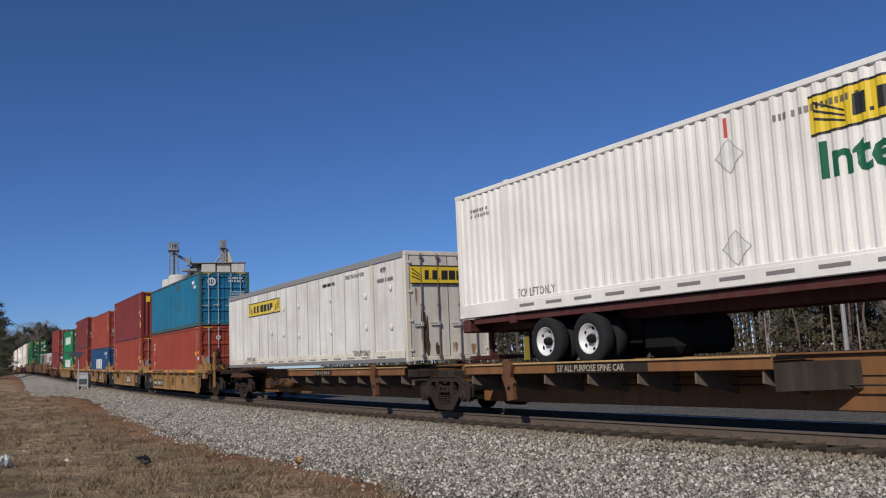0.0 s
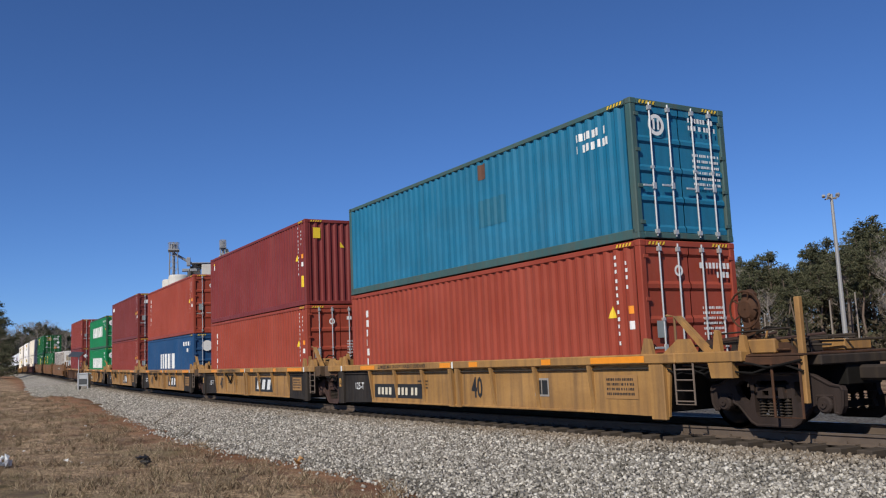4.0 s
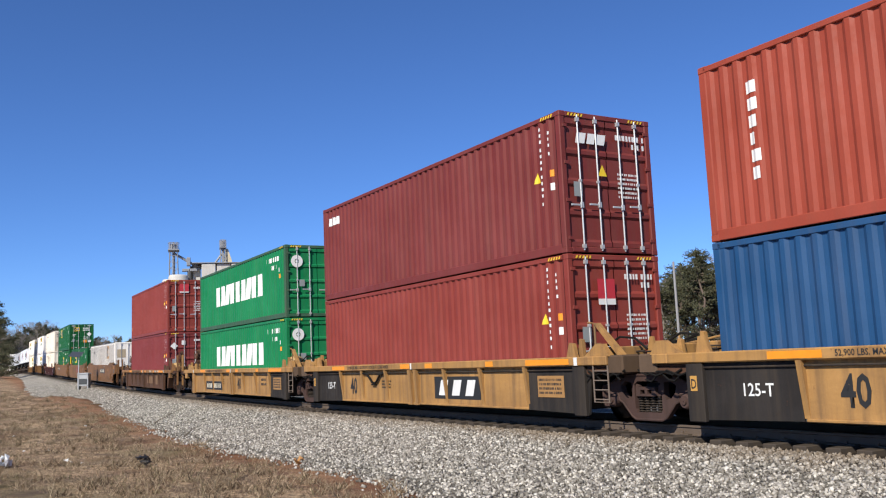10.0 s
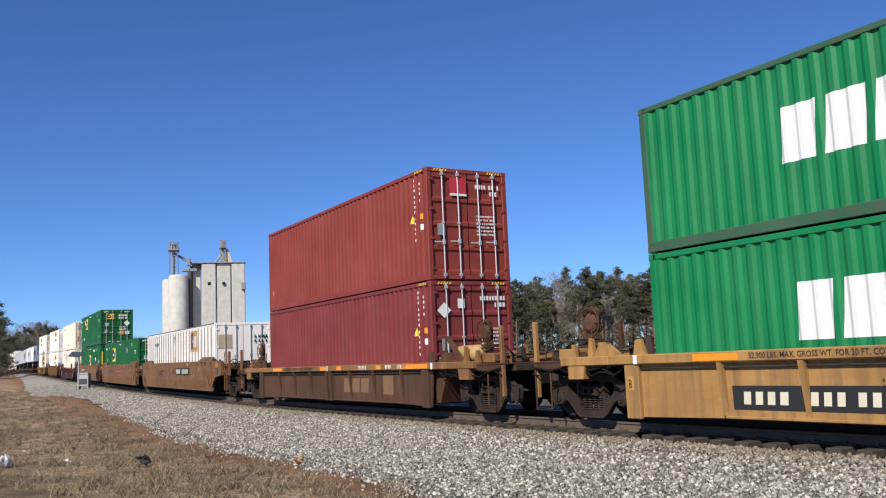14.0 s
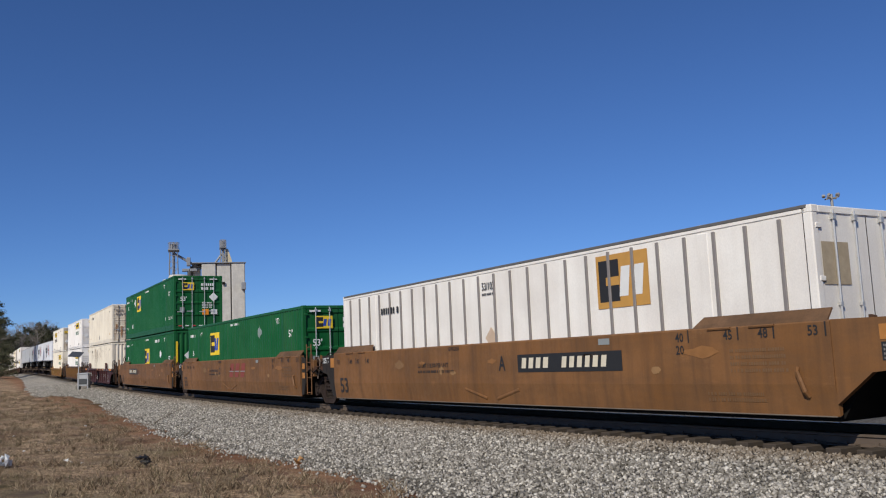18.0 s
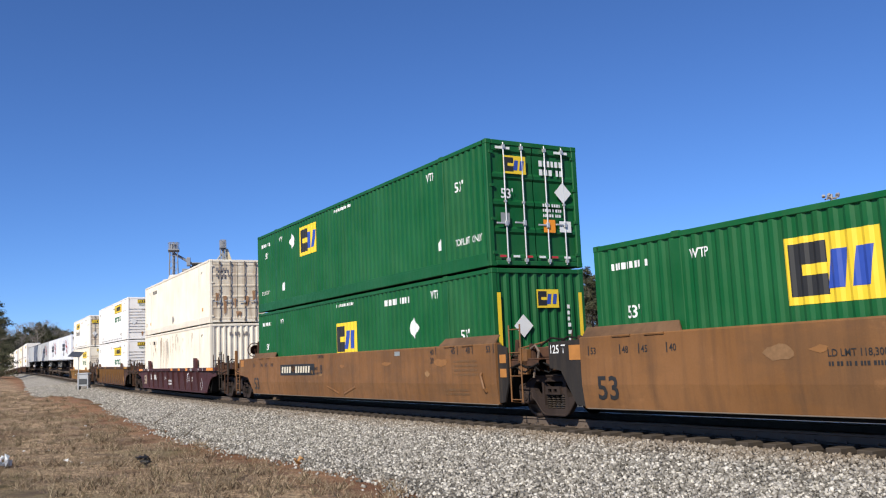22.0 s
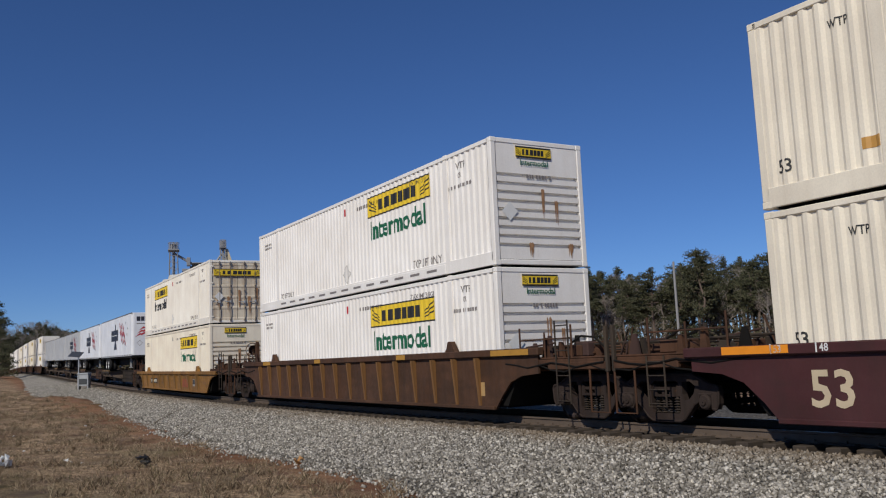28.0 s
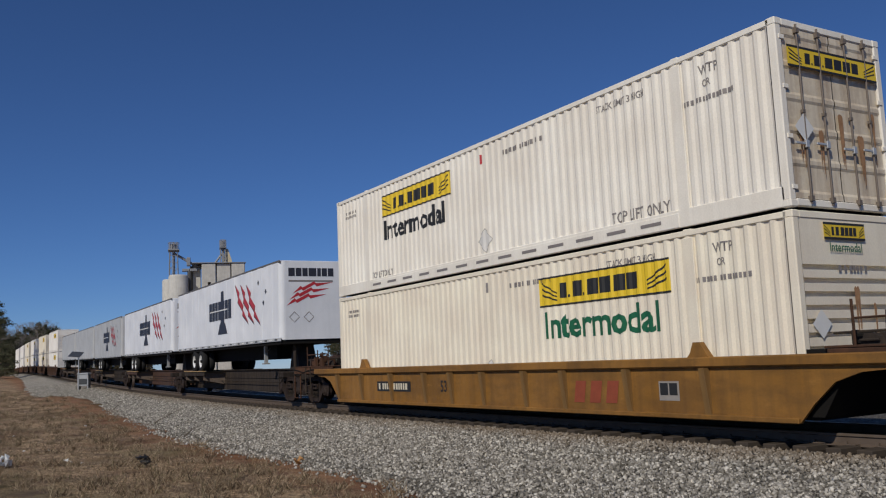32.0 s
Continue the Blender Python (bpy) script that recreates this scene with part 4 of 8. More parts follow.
def container(label, u, half, z0, L, W, H, mat, end="doors", pitch=0.28, depth=0.036, domestic=False, smooth=False, frame_mat=None, roofmat=None, name="shipping_container", group="containers on the train", stripes=True, door_mat=None):
    """A steel box; +x end shown; returns (thing, fold profile, y of the near side)."""
    c = thing(name, label, "container", group)
    fm = frame_mat or mat
    hx, hy = L / 2, W / 2
    post = 0.16
    key = (mat.name, fm.name, L, W, H, end, pitch, smooth, domestic)
    prof = corrugation(-hx + post, hx - post, pitch, 0.004 if smooth else depth)
    ys = hy - 0.012
    zb, zt = (0.30 if domestic else 0.17), H - 0.09
    part("side_wall", cached(key + ("s1",), lambda: with_mat(folded_sheet(prof, zb, zt, ys, -1), "side_wall", mat)), None, c)
    part("side_wall", cached(key + ("s2",), lambda: with_mat(folded_sheet(prof, zb, zt, ys, 1), "side_wall", mat)), None, c)
    part("roof", cached(key + ("r",), lambda: with_mat(Mb().box(-hx + 0.02, hx - 0.02, -hy + 0.03, hy - 0.03, H - 0.05, H - 0.012), "roof", roofmat or mat)), None, c)
    part("floor", cached(key + ("f",), lambda: with_mat(Mb().box(-hx + 0.1, hx - 0.1, -hy + 0.06, hy - 0.06, 0.02, 0.16), "floor", BLACK)), None, c)
    tr = cached(key + ("tr",), lambda: with_mat(Mb().box(-hx + 0.1, hx - 0.1, -0.03, 0.03, -0.05, 0.05, 0.012), "top_rail", fm))
    br = cached(key + ("br",), lambda: with_mat(Mb().box(-hx + 0.1, hx - 0.1, -0.02, 0.02, 0.010, zb + 0.015, 0.01), "bottom_rail", fm))
    cp = cached(key + ("cp",), lambda: with_mat(Mb().box(-0.075, 0.075, -0.07, 0.07, 0.1, H - 0.1, 0.018), "corner_post", fm))

    def casting():
        mb = Mb().box(-0.089, 0.089, -0.081, 0.081, -0.059, 0.059, 0.015)
        mb.box(-0.03, 0.03, -0.0835, -0.08, -0.04, 0.04)
        return with_mat(mb, "corner_casting", fm)
    cc = cached(("casting", fm.name), casting)
    for sy in (-1, 1):
        part("top_rail", tr, None, c, at=pose(0, sy * (hy - 0.03), H - 0.06))
        part("bottom_rail", br, None, c, at=pose(0, sy * (hy - 0.022), 0))
        for sx in (-1, 1):
            part("corner_post", cp, None, c, at=pose(sx * (hx - 0.08), sy * (hy - 0.072), 0))
            for z in (0.059, H - 0.059):
                if z < 1 or sy < 0 or sx > 0:
                    part("corner_casting", cc, None, c, at=pose(sx * (hx - 0.088), sy * (hy - 0.081), z))
            if domestic:
                lp = cached(key + ("lp",), lambda: with_mat(Mb().box(-0.11, 0.11, -0.02, 0.045, 0.03, H - 0.13, 0.012), "lift_post", fm))
                part("lift_post", lp, None, c, at=pose(sx * 6.02, sy * (hy - 0.021) if sy < 0 else hy - 0.046, 0))
                part("corner_casting", cc, None, c, at=pose(sx * 6.02, sy * (hy - 0.079), H - 0.05))
    if domestic:
        for sx in (-1, 1):
            part("lower_band", cached(key + ("lb",), lambda: with_mat(Mb().box(-5.88, 5.88, -0.012, 0.012, 0.02, 0.26, 0.006), "lower_band", fm)), None, c, at=pose(0, sx * (hy - 0.002), 0))
    hd = cached(key + ("hd",), lambda: with_mat(Mb().box(-0.05, 0.05, -hy + 0.16, hy - 0.16, -0.055, 0.055, 0.012), "end_header", fm))
    for sx in (-1, 1):
        part("end_header", hd, None, c, at=pose(sx * (hx - 0.055), 0, H - 0.06))
        part("end_sill", hd, None, c, at=pose(sx * (hx - 0.055), 0, 0.075))
    back = cached(key + ("bk",), lambda: with_mat(folded_end(corrugation(-hy + 0.14, hy - 0.14, 0.26, 0.04), 0.12, H - 0.1, -hx + 0.06), "end_wall", mat))
    part("end_wall", back, None, c)
    w = hy - 0.15
    if end == "front":
        part("end_wall", cached(key + ("fw",), lambda: with_mat(folded_end(corrugation(-hy + 0.14, hy - 0.14, 0.25, 0.045), 0.12, H - 0.1, hx - 0.02), "end_wall", mat)), None, c)
    elif end == "ribs":
        def rib_prof():
            n = 9
            pts = [(0.14, 0.0)]
            for i in range(n):
                a = 0.42 + (H - 1.1) * i / n
                pts += [(a, 0.0), (a + 0.01, 0.09), (a + 0.07, 0.09), (a + 0.08, 0.0)]
            pts += [(H - 0.1, 0.0)]
            return pts
        part("end_wall", cached(key + ("rw",), lambda: with_mat(folded_end(rib_prof(), -w, w, hx - 0.02, upright=False), "end_wall", mat)), None, c)
    else:
        dd = 0.018 if end == "ribdoors" else 0.035
        n = {"doors": 4, "ribdoors": 5, "plate": 0}[end]
        for sy in (-1, 1):
            a, b = (-w, -0.01) if sy < 0 else (0.01, w)

            def door_prof():
                if n == 0:
                    return [(0.14, 0.0), (H - 0.1, 0.0)]
                pts, z, st = [(0.14, 0.0)], 0.2, (H - 0.4) / n
                for i in range(n):
                    z = 0.2 + st * i
                    pts += [(z + 0.05 * st, 0.0), (z + 0.14 * st, dd), (z + 0.84 * st, dd), (z + 0.93 * st, 0.0)]
                return pts + [(H - 0.1, 0.0)]
            d = part("door", cached(key + ("d", sy), lambda: with_mat(folded_end(door_prof(), a, b, hx - 0.025, upright=False), "door", door_mat or mat)), None, c)
            rm = SILVER if not door_mat else plain("dull_dark_rod", (0.17, 0.14, 0.115), 0.6, 0.2, 0.3)
            rod = cached(("rod", H, rm.name), lambda: with_mat(Mb().tube((0, 0, 0.06), (0, 0, H - 0.06), 0.018, 6).box(-0.03, 0.03, -0.035, 0.035, 0.1, 0.18).box(-0.03, 0.03, -0.035, 0.035, H - 0.2, H - 0.12).box(-0.03, 0.02, -0.03, 0.03, H * 0.5, H * 0.5 + 0.05), "lock_rod", rm))
            for k in (0.28, 0.72):
                part("lock_rod", rod, None, d, at=pose(hx + 0.012, a + (b - a) * k, 0))
            hb = cached("handle", lambda: with_mat(Mb().box(-0.012, 0.012, -0.28, 0.02, -0.02, 0.02, 0.006).box(-0.02, 0.02, -0.05, 0.03, -0.06, 0.06, 0.006), "handle", SILVER))
            for k in (0.28, 0.72):
                part("handle", hb, None, d, at=pose(hx + 0.03, a + (b - a) * k, 0.95 + 0.06 * k))
            hg = cached(("hinge", fm.name), lambda: with_mat(Mb().box(-0.02, 0.012, -0.06, 0.06, -0.035, 0.035, 0.006), "hinge", fm))
            for k in range(4):
                part("hinge", hg, None, d, at=pose(hx - 0.005, sy * (w + 0.02), 0.3 + (H - 0.6) * k / 3))
    if stripes and not domestic:
        hz = cached("hazard", lambda: bars_mesh([0.045] * 5, 0.06, 0.04, 0.5))
        decal("hazard_mark", hz, STRIPE_Y, c, hx - 0.62, -hy + 0.0, H - 0.09)
        decal("hazard_mark", hz, STRIPE_Y, c, -hy + 0.2, hx, H - 0.09, end=True)
        decal("hazard_mark", hz, STRIPE_Y, c, hy - 0.62, hx, H - 0.09, end=True)
    MOVERS.append((c, u, half, z0))
    return c, prof, -ys


def column(n, h, w, gap=0.03, seed=1):
    """A column of small unreadable marks."""
    r = random.Random(seed)
    mb, z = Mb(), 0.0
    for i in range(n):
        ww = w * r.uniform(0.55, 1.0)
        mb.add([(0, 0, z), (ww, 0, z), (ww, 0, z + h * 0.8), (0, 0, z + h * 0.8)], [(0, 1, 2, 3)])
        z += h + (gap if i % 4 else gap * 2)
    me = bpy.data.meshes.new("marks")
    me.from_pydata(mb.v, [], mb.f)
    return me


def lines(rows, w, h, gap, seed=1):
    """Rows of short unreadable marks."""
    r = random.Random(seed)
    mb = Mb()
    for i in range(rows):
        x = 0.0
        while x < w:
            ww = h * r.uniform(0.4, 0.75)
            z = -i * (h + gap)
            mb.add([(x, 0, z), (x + ww, 0, z), (x + ww, 0, z + h), (x, 0, z + h)], [(0, 1, 2, 3)])
            x += ww + h * r.choice((0.28, 0.28, 0.28, 0.8))
    me = bpy.data.meshes.new("marks")
    me.from_pydata(mb.v, [], mb.f)
    return me


def rect(w, h):
    return flat_poly([(0, 0), (w, 0), (w, h), (0, h)])


def diamond(r):
    return flat_poly([(-r, 0), (0, -r), (r, 0), (0, r)])


def ring_mesh(r0, r1, n=20):
    mb = Mb()
    for i in range(n):
        t = 2 * math.pi * i / n
        mb.v += [(r0 * math.cos(t), 0, r0 * math.sin(t)), (r1 * math.cos(t), 0, r1 * math.sin(t))]
    mb.f = [(2 * i, 2 * i + 1, (2 * i + 3) % (2 * n), (2 * i + 2) % (2 * n)) for i in range(n)]
    me = bpy.data.meshes.new("ring")
    me.from_pydata(mb.v, [], mb.f)
    return me


def stacked_blocks(n, h, w, gap):
    mb = Mb()
    for i in range(n):
        z = i * (h + gap)
        for q in block_polys(w * (0.8, 1.0, 0.55, 0.85, 1.0, 1.0)[i % 6], h, i, 0.0, 0.0):
            mb.add([(a, 0, z + b) for a, b in q], [(0, 1, 2, 3)])
    me = bpy.data.meshes.new("blocks")
    me.from_pydata(mb.v, [], mb.f)
    return me


def iso_marks(c, prof, y, L, H, seed, end_x, doors=True, ring=True):
    """Small white code columns and yellow labels near the +x end, and rows of white marks on the doors."""
    hx = L / 2
    decal("code_column", column(12, 0.085, 0.062, 0.045, seed), WHITE_PAINT, c, hx - 0.70, y, H - 1.85, prof)
    decal("code_column", column(4, 0.085, 0.062, 0.045, seed + 3), WHITE_PAINT, c, hx - 0.42, y, H - 0.85, prof)
    decal("label_patch", rect(0.10, 0.14), REFLECT, c, hx - 0.40, y, H - 1.3, prof, label="small orange label")
    decal("label_patch", rect(0.10, 0.15), WHITE_PAINT, c, hx - 0.40, y, H - 1.58, prof, label="small white label")
    decal("warning_triangle", flat_poly([(0, 0), (0.2, 0), (0.1, 0.22)]), YELLOW_SIGN, c, hx - 0.95, y, H - 1.35, prof, label="yellow warning triangle")
    if doors:
        decal("door_stencil", lines(1, 0.75, 0.11, 0.06, seed + 5), WHITE_PAINT, c, 0.22, end_x, H - 0.50, end=True)
        decal("door_stencil", lines(1, 0.3, 0.11, 0.06, seed + 8), WHITE_PAINT, c, 0.66, end_x, H - 0.67, end=True)
        decal("door_stencil", lines(6, 0.55, 0.045, 0.05, seed + 6), WHITE_PAINT, c, 0.22, end_x, H - 1.25, end=True)
        if ring:
            decal("door_mark", ring_mesh(0.06, 0.105), WHITE_PAINT, c, -0.32, end_x, H - 0.55, end=True, label="round white mark")
        decal("label_patch", rect(0.22, 0.3), plain("grey_label", (0.25, 0.27, 0.27), 0.5), c, -0.95, end_x, H - 1.75, end=True)


MAROON = paint("maroon_paint", (0.185, 0.027, 0.024), 0.5, 0.18, 0.05)
DEEP_MAROON = paint("dark_maroon_paint", (0.162, 0.027, 0.023), 0.5, 0.2, 0.06)
BRICK = paint("brick_orange_paint", (0.29, 0.050, 0.025), 0.5, 0.15, 0.05)
BRICK_RED = paint("brick_red_paint", (0.215, 0.035, 0.024), 0.5, 0.15, 0.05)
TEAL = paint("teal_paint", (0.017, 0.158, 0.285), 0.5, 0.35, 0.1, dirtcol=(0.02, 0.075, 0.12), patch=0.25, patchcol=(0.03, 0.12, 0.19))
TEAL_FRAME = paint("rusty_teal_frame", (0.05, 0.11, 0.11), 0.6, 0.5, 0.25)
BLUE = paint("blue_paint", (0.0135, 0.0636, 0.1683), 0.5, 0.18, 0.05)
BRIGHT_GREEN = paint("bright_green_paint", (0.0081, 0.1823, 0.0574), 0.45, 0.15, 0.04)
DARK_GREEN_FRAME = paint("worn_green_frame", (0.035, 0.10, 0.055), 0.6, 0.5, 0.2)
EMP_GREEN = paint("deep_green_paint", (0.0055, 0.094, 0.0215), 0.45, 0.1, 0.02)
WHITE_BOX = paint("white_container_paint", (0.83, 0.79, 0.73), 0.5, 0.10, 0.02, dirtcol=(0.32, 0.25, 0.18))
CREAM_BOX = paint("cream_container_paint", (0.80, 0.73, 0.60), 0.5, 0.14, 0.03, dirtcol=(0.30, 0.22, 0.15))
OLD_WHITE = paint("grubby_white_paint", (0.79, 0.765, 0.715), 0.5, 0.45, 0.08, dirtcol=(0.36, 0.31, 0.25), patch=0.16, patchcol=(0.5, 0.45, 0.38))
TRAILER_WHITE = paint("white_trailer_skin", (0.80, 0.82, 0.86), 0.4, 0.1, 0.01, dirtcol=(0.4, 0.4, 0.4))
TRAILER_GREY = paint("grey_trailer_skin", (0.48, 0.49, 0.50), 0.45, 0.2, 0.03, dirtcol=(0.3, 0.3, 0.3))
RIB_GREY = plain("grey_rib", (0.22, 0.20, 0.19), 0.6)
RUSTY_DOOR = paint("rust_streaked_white_door", (0.74, 0.66, 0.52), 0.55, 0.55, 0.16, dirtcol=(0.22, 0.13, 0.075), rustcol=(0.13, 0.055, 0.025), patch=0.4, patchcol=(0.42, 0.33, 0.23))
ROOF_DARK = plain("dark_roof_edge", (0.12, 0.115, 0.11), 0.6)


def hauler_sign(c, prof, y, x, z, w=3.66, h=0.60, word=True, end=False):
    """Yellow sign with a black edge, plain black blocks and a scroll shape; a green or black word below."""
    decal("sign_panel", rect(w, h), YELLOW_SIGN, c, x, y, z, prof, end, "yellow sign panel", 0.006)
    for nm, (a, b, ww, hh) in {"sign_edge_low": (0, 0, w, 0.035), "sign_edge_top": (0, h - 0.035, w, 0.035)}.items():
        decal("sign_edge", rect(ww, hh), BLACK_PAINT, c, x + a, y, z + b, prof, end, lift=0.009)
    xx = x + w * 0.185
    for k, (ww, gap) in enumerate(((0.055, 0.045), (0.075, 0.045), (0.085, 0.016), (0.085, 0.016), (0.085, 0.016), (0.075, 0.0))):
        decal("sign_block", bars_mesh([ww * w], h * 0.50, 0.01, 0.04, 0.0, k), BLACK_PAINT, c, xx, y, z + h * 0.24, prof, end, lift=0.009)
        if k < 2:
            decal("sign_block", rect(w * 0.014, h * 0.09), BLACK_PAINT, c, xx + (ww + 0.014) * w, y, z + h * 0.24, prof, end, lift=0.009)
        xx += (ww + gap) * w
    for sg in (1, -1):
        x0 = x + w * (0.02 if sg > 0 else 0.98)
        for j in range(3):
            decal("scroll", flat_poly([(0, h * (0.85 - 0.2 * j)), (sg * w * 0.13, h * (0.45 - 0.12 * j)), (sg * w * 0.13, h * (0.40 - 0.12 * j)), (0, h * (0.78 - 0.2 * j))][::sg]), BLACK_PAINT, c, x0, y, z, prof, end, lift=0.009)


def service_marks(c, prof, y, L, H, mat, seed):
    hx = L / 2
    decal("stencil_line", words_mesh("WTP", 0.16, 0.8), mat, c, hx - 1.55, y, H - 0.45, prof)
    decal("stencil_line", words_mesh("OR", 0.12, 0.8), mat, c, hx - 1.5, y, H - 0.66, prof)
    decal("small_stencil", lines(1, 1.2, 0.085, 0.05, seed), mat, c, hx - 2.05, y, H - 0.90, prof)
    decal("stencil_line", words_mesh("TOP LIFT ONLY", 0.20, 0.72), mat, c, hx - 3.85, y, 0.33, prof)
    decal("stencil_line", words_mesh("STACK LIMIT 3 HIGH", 0.13, 0.75), mat, c, hx - 4.1, y, H - 0.42, prof)
    decal("small_stencil", lines(1, 1.4, 0.10, 0.05, seed + 1), mat, c, hx - 7.2, y, H - 0.5, prof)
    decal("stencil_line", words_mesh("TOP LIFT ONLY", 0.17, 0.72), mat, c, -hx + 2.3, y, 0.33, prof)
    decal("small_stencil", lines(2, 0.7, 0.075, 0.05, seed + 2), mat, c, -hx + 0.6, y, H - 0.5, prof)
    for i in range(13):
        decal("band_dash", rect(0.5, 0.06), RIB_GREY, c, -5.7 + i * 0.89, -1.295 - 0.012, 0.125, lift=0.004)


RUST_DRIP = plain("brown_rust_drip", (0.34, 0.20, 0.11), 0.9, 0, 0.5, 8)


def rust_drips(c, x, H, seed, rows):
    """Uneven brown runs on a +x end: rows of (y, top, length, width)."""
    r = random.Random(seed)
    for y, z, h, w in rows:
        for k in range(4):
            ww, hh, o = w * r.uniform(0.5, 1.7), h * r.uniform(0.5, 1.0), r.uniform(-w, w)
            pts = [(0, 0), (ww * 0.5, 0.03), (ww, -0.02), (ww * r.uniform(0.6, 0.9), -hh * 0.45), (ww * 0.55, -hh), (ww * 0.35, -hh * 0.95), (ww * r.uniform(0.1, 0.3), -hh * 0.5)]
            decal("rust_stain", flat_poly(pts[::-1]), RUST_DRIP, c, y + o, x, z, end=True, lift=0.004 + 0.001 * k)


def hauler_box(label, u, half, z0, mat, end, sign_x, sign_z, word_mat, seed, name="intermodal_container", H=2.9):
    c, prof, y = container(label, u, half, z0, 16.15, 2.59, H, mat, end, 0.245, 0.030, True, name=name, door_mat=RUSTY_DOOR if end == "ribdoors" else None)
    hauler_sign(c, prof, y, -8.075 + sign_x, sign_z)
    decal("green_word" if word_mat is GREEN_LETTER else "black_word", words_mesh("Intermodal", 0.51, 1.02, 0.027), word_mat, c, -8.075 + sign_x + 0.12, y, sign_z - 0.62, prof)
    service_marks(c, prof, y, 16.15, H, RIB_GREY, seed)
    for zz in (0.62, 2.08) if seed == 11 else (0.62,):
        decal("placard", diamond(0.27), plain("dull_placard", (0.70, 0.68, 0.64), 0.5), c, 0.0, y, zz, prof)
        decal("placard_edge", ring_mesh(0.262, 0.282, 4), plain("grey_placard_edge", (0.36, 0.35, 0.33), 0.6), c, 0.0, y, zz, prof, lift=0.009)
    decal("red_tick", rect(0.05, 0.32 if seed == 11 else 0.22), RED_LETTER if seed != 143 else RIB_GREY, c, -0.05, y, 2.38, prof)
    if end in ("ribs",):
        hauler_sign(c, None, 8.075, -0.62, H - 0.42, 1.0, 0.26, end=True)
        decal("green_word", words_mesh("Intermodal", 0.14, 0.9), GREEN_LETTER, c, -0.5, 8.075, H - 0.6, end=True)
        decal("end_stencil", lines(1, 0.7, 0.09, 0.03, seed + 9), RIB_GREY, c, -0.35, 8.075, H - 0.9, end=True)
        decal("placard", diamond(0.22), WHITE_PAINT, c, -0.85, 8.075, H * 0.42, end=True)
        rust_drips(c, 8.06, H, seed, ((0.05, 1.75, 0.9, 0.05), (0.45, 1.5, 0.6, 0.04), (-0.3, 0.5, 0.35, 0.06), (0.8, 0.5, 0.35, 0.05)))
    elif end == "ribdoors":
        rust_drips(c, 8.062, H, seed, ((-0.9, 1.3, 0.8, 0.06), (-0.45, 1.2, 0.7, 0.05), (0.05, 1.5, 1.0, 0.05), (0.5, 1.2, 0.8, 0.06), (0.85, 1.6, 0.9, 0.05)))
        hauler_sign(c, None, 8.09, -1.1, H - 0.75, 2.2, 0.34, end=True)
        decal("placard", diamond(0.22), WHITE_PAINT, c, -0.85, 8.09, H * 0.42, end=True)
    return c


def emp_sign(c, prof, y, x, z, w, h, bm=BLUE_LETTER, end=False):
    """Yellow square with plain black and blue shapes."""
    decal("sign_panel", rect(w, h), YELLOW_SIGN if bm is BLUE_LETTER else TAN_SIGN, c, x, y, z, prof, end, "yellow square sign")
    decal("sign_shape", bars_mesh([w * 0.40], h * 0.78, 0.1, 0, 0), BLACK_PAINT, c, x + w * 0.05, y, z + h * 0.12, prof, end, "black block", 0.009)
    decal("sign_slot", rect(w * 0.26, h * 0.16), YELLOW_SIGN if bm is BLUE_LETTER else TAN_SIGN, c, x + w * 0.19, y, z + h * 0.42, prof, end, lift=0.012)
    for k in (0.44, 0.70):
        decal("sign_shape", flat_poly([(0, 0), (w * 0.17, 0), (w * 0.23, h * 0.55), (w * 0.06, h * 0.55)]), bm, c, x + w * k, y, z + h * 0.2, prof, end, "slanted blue shape", 0.0095)


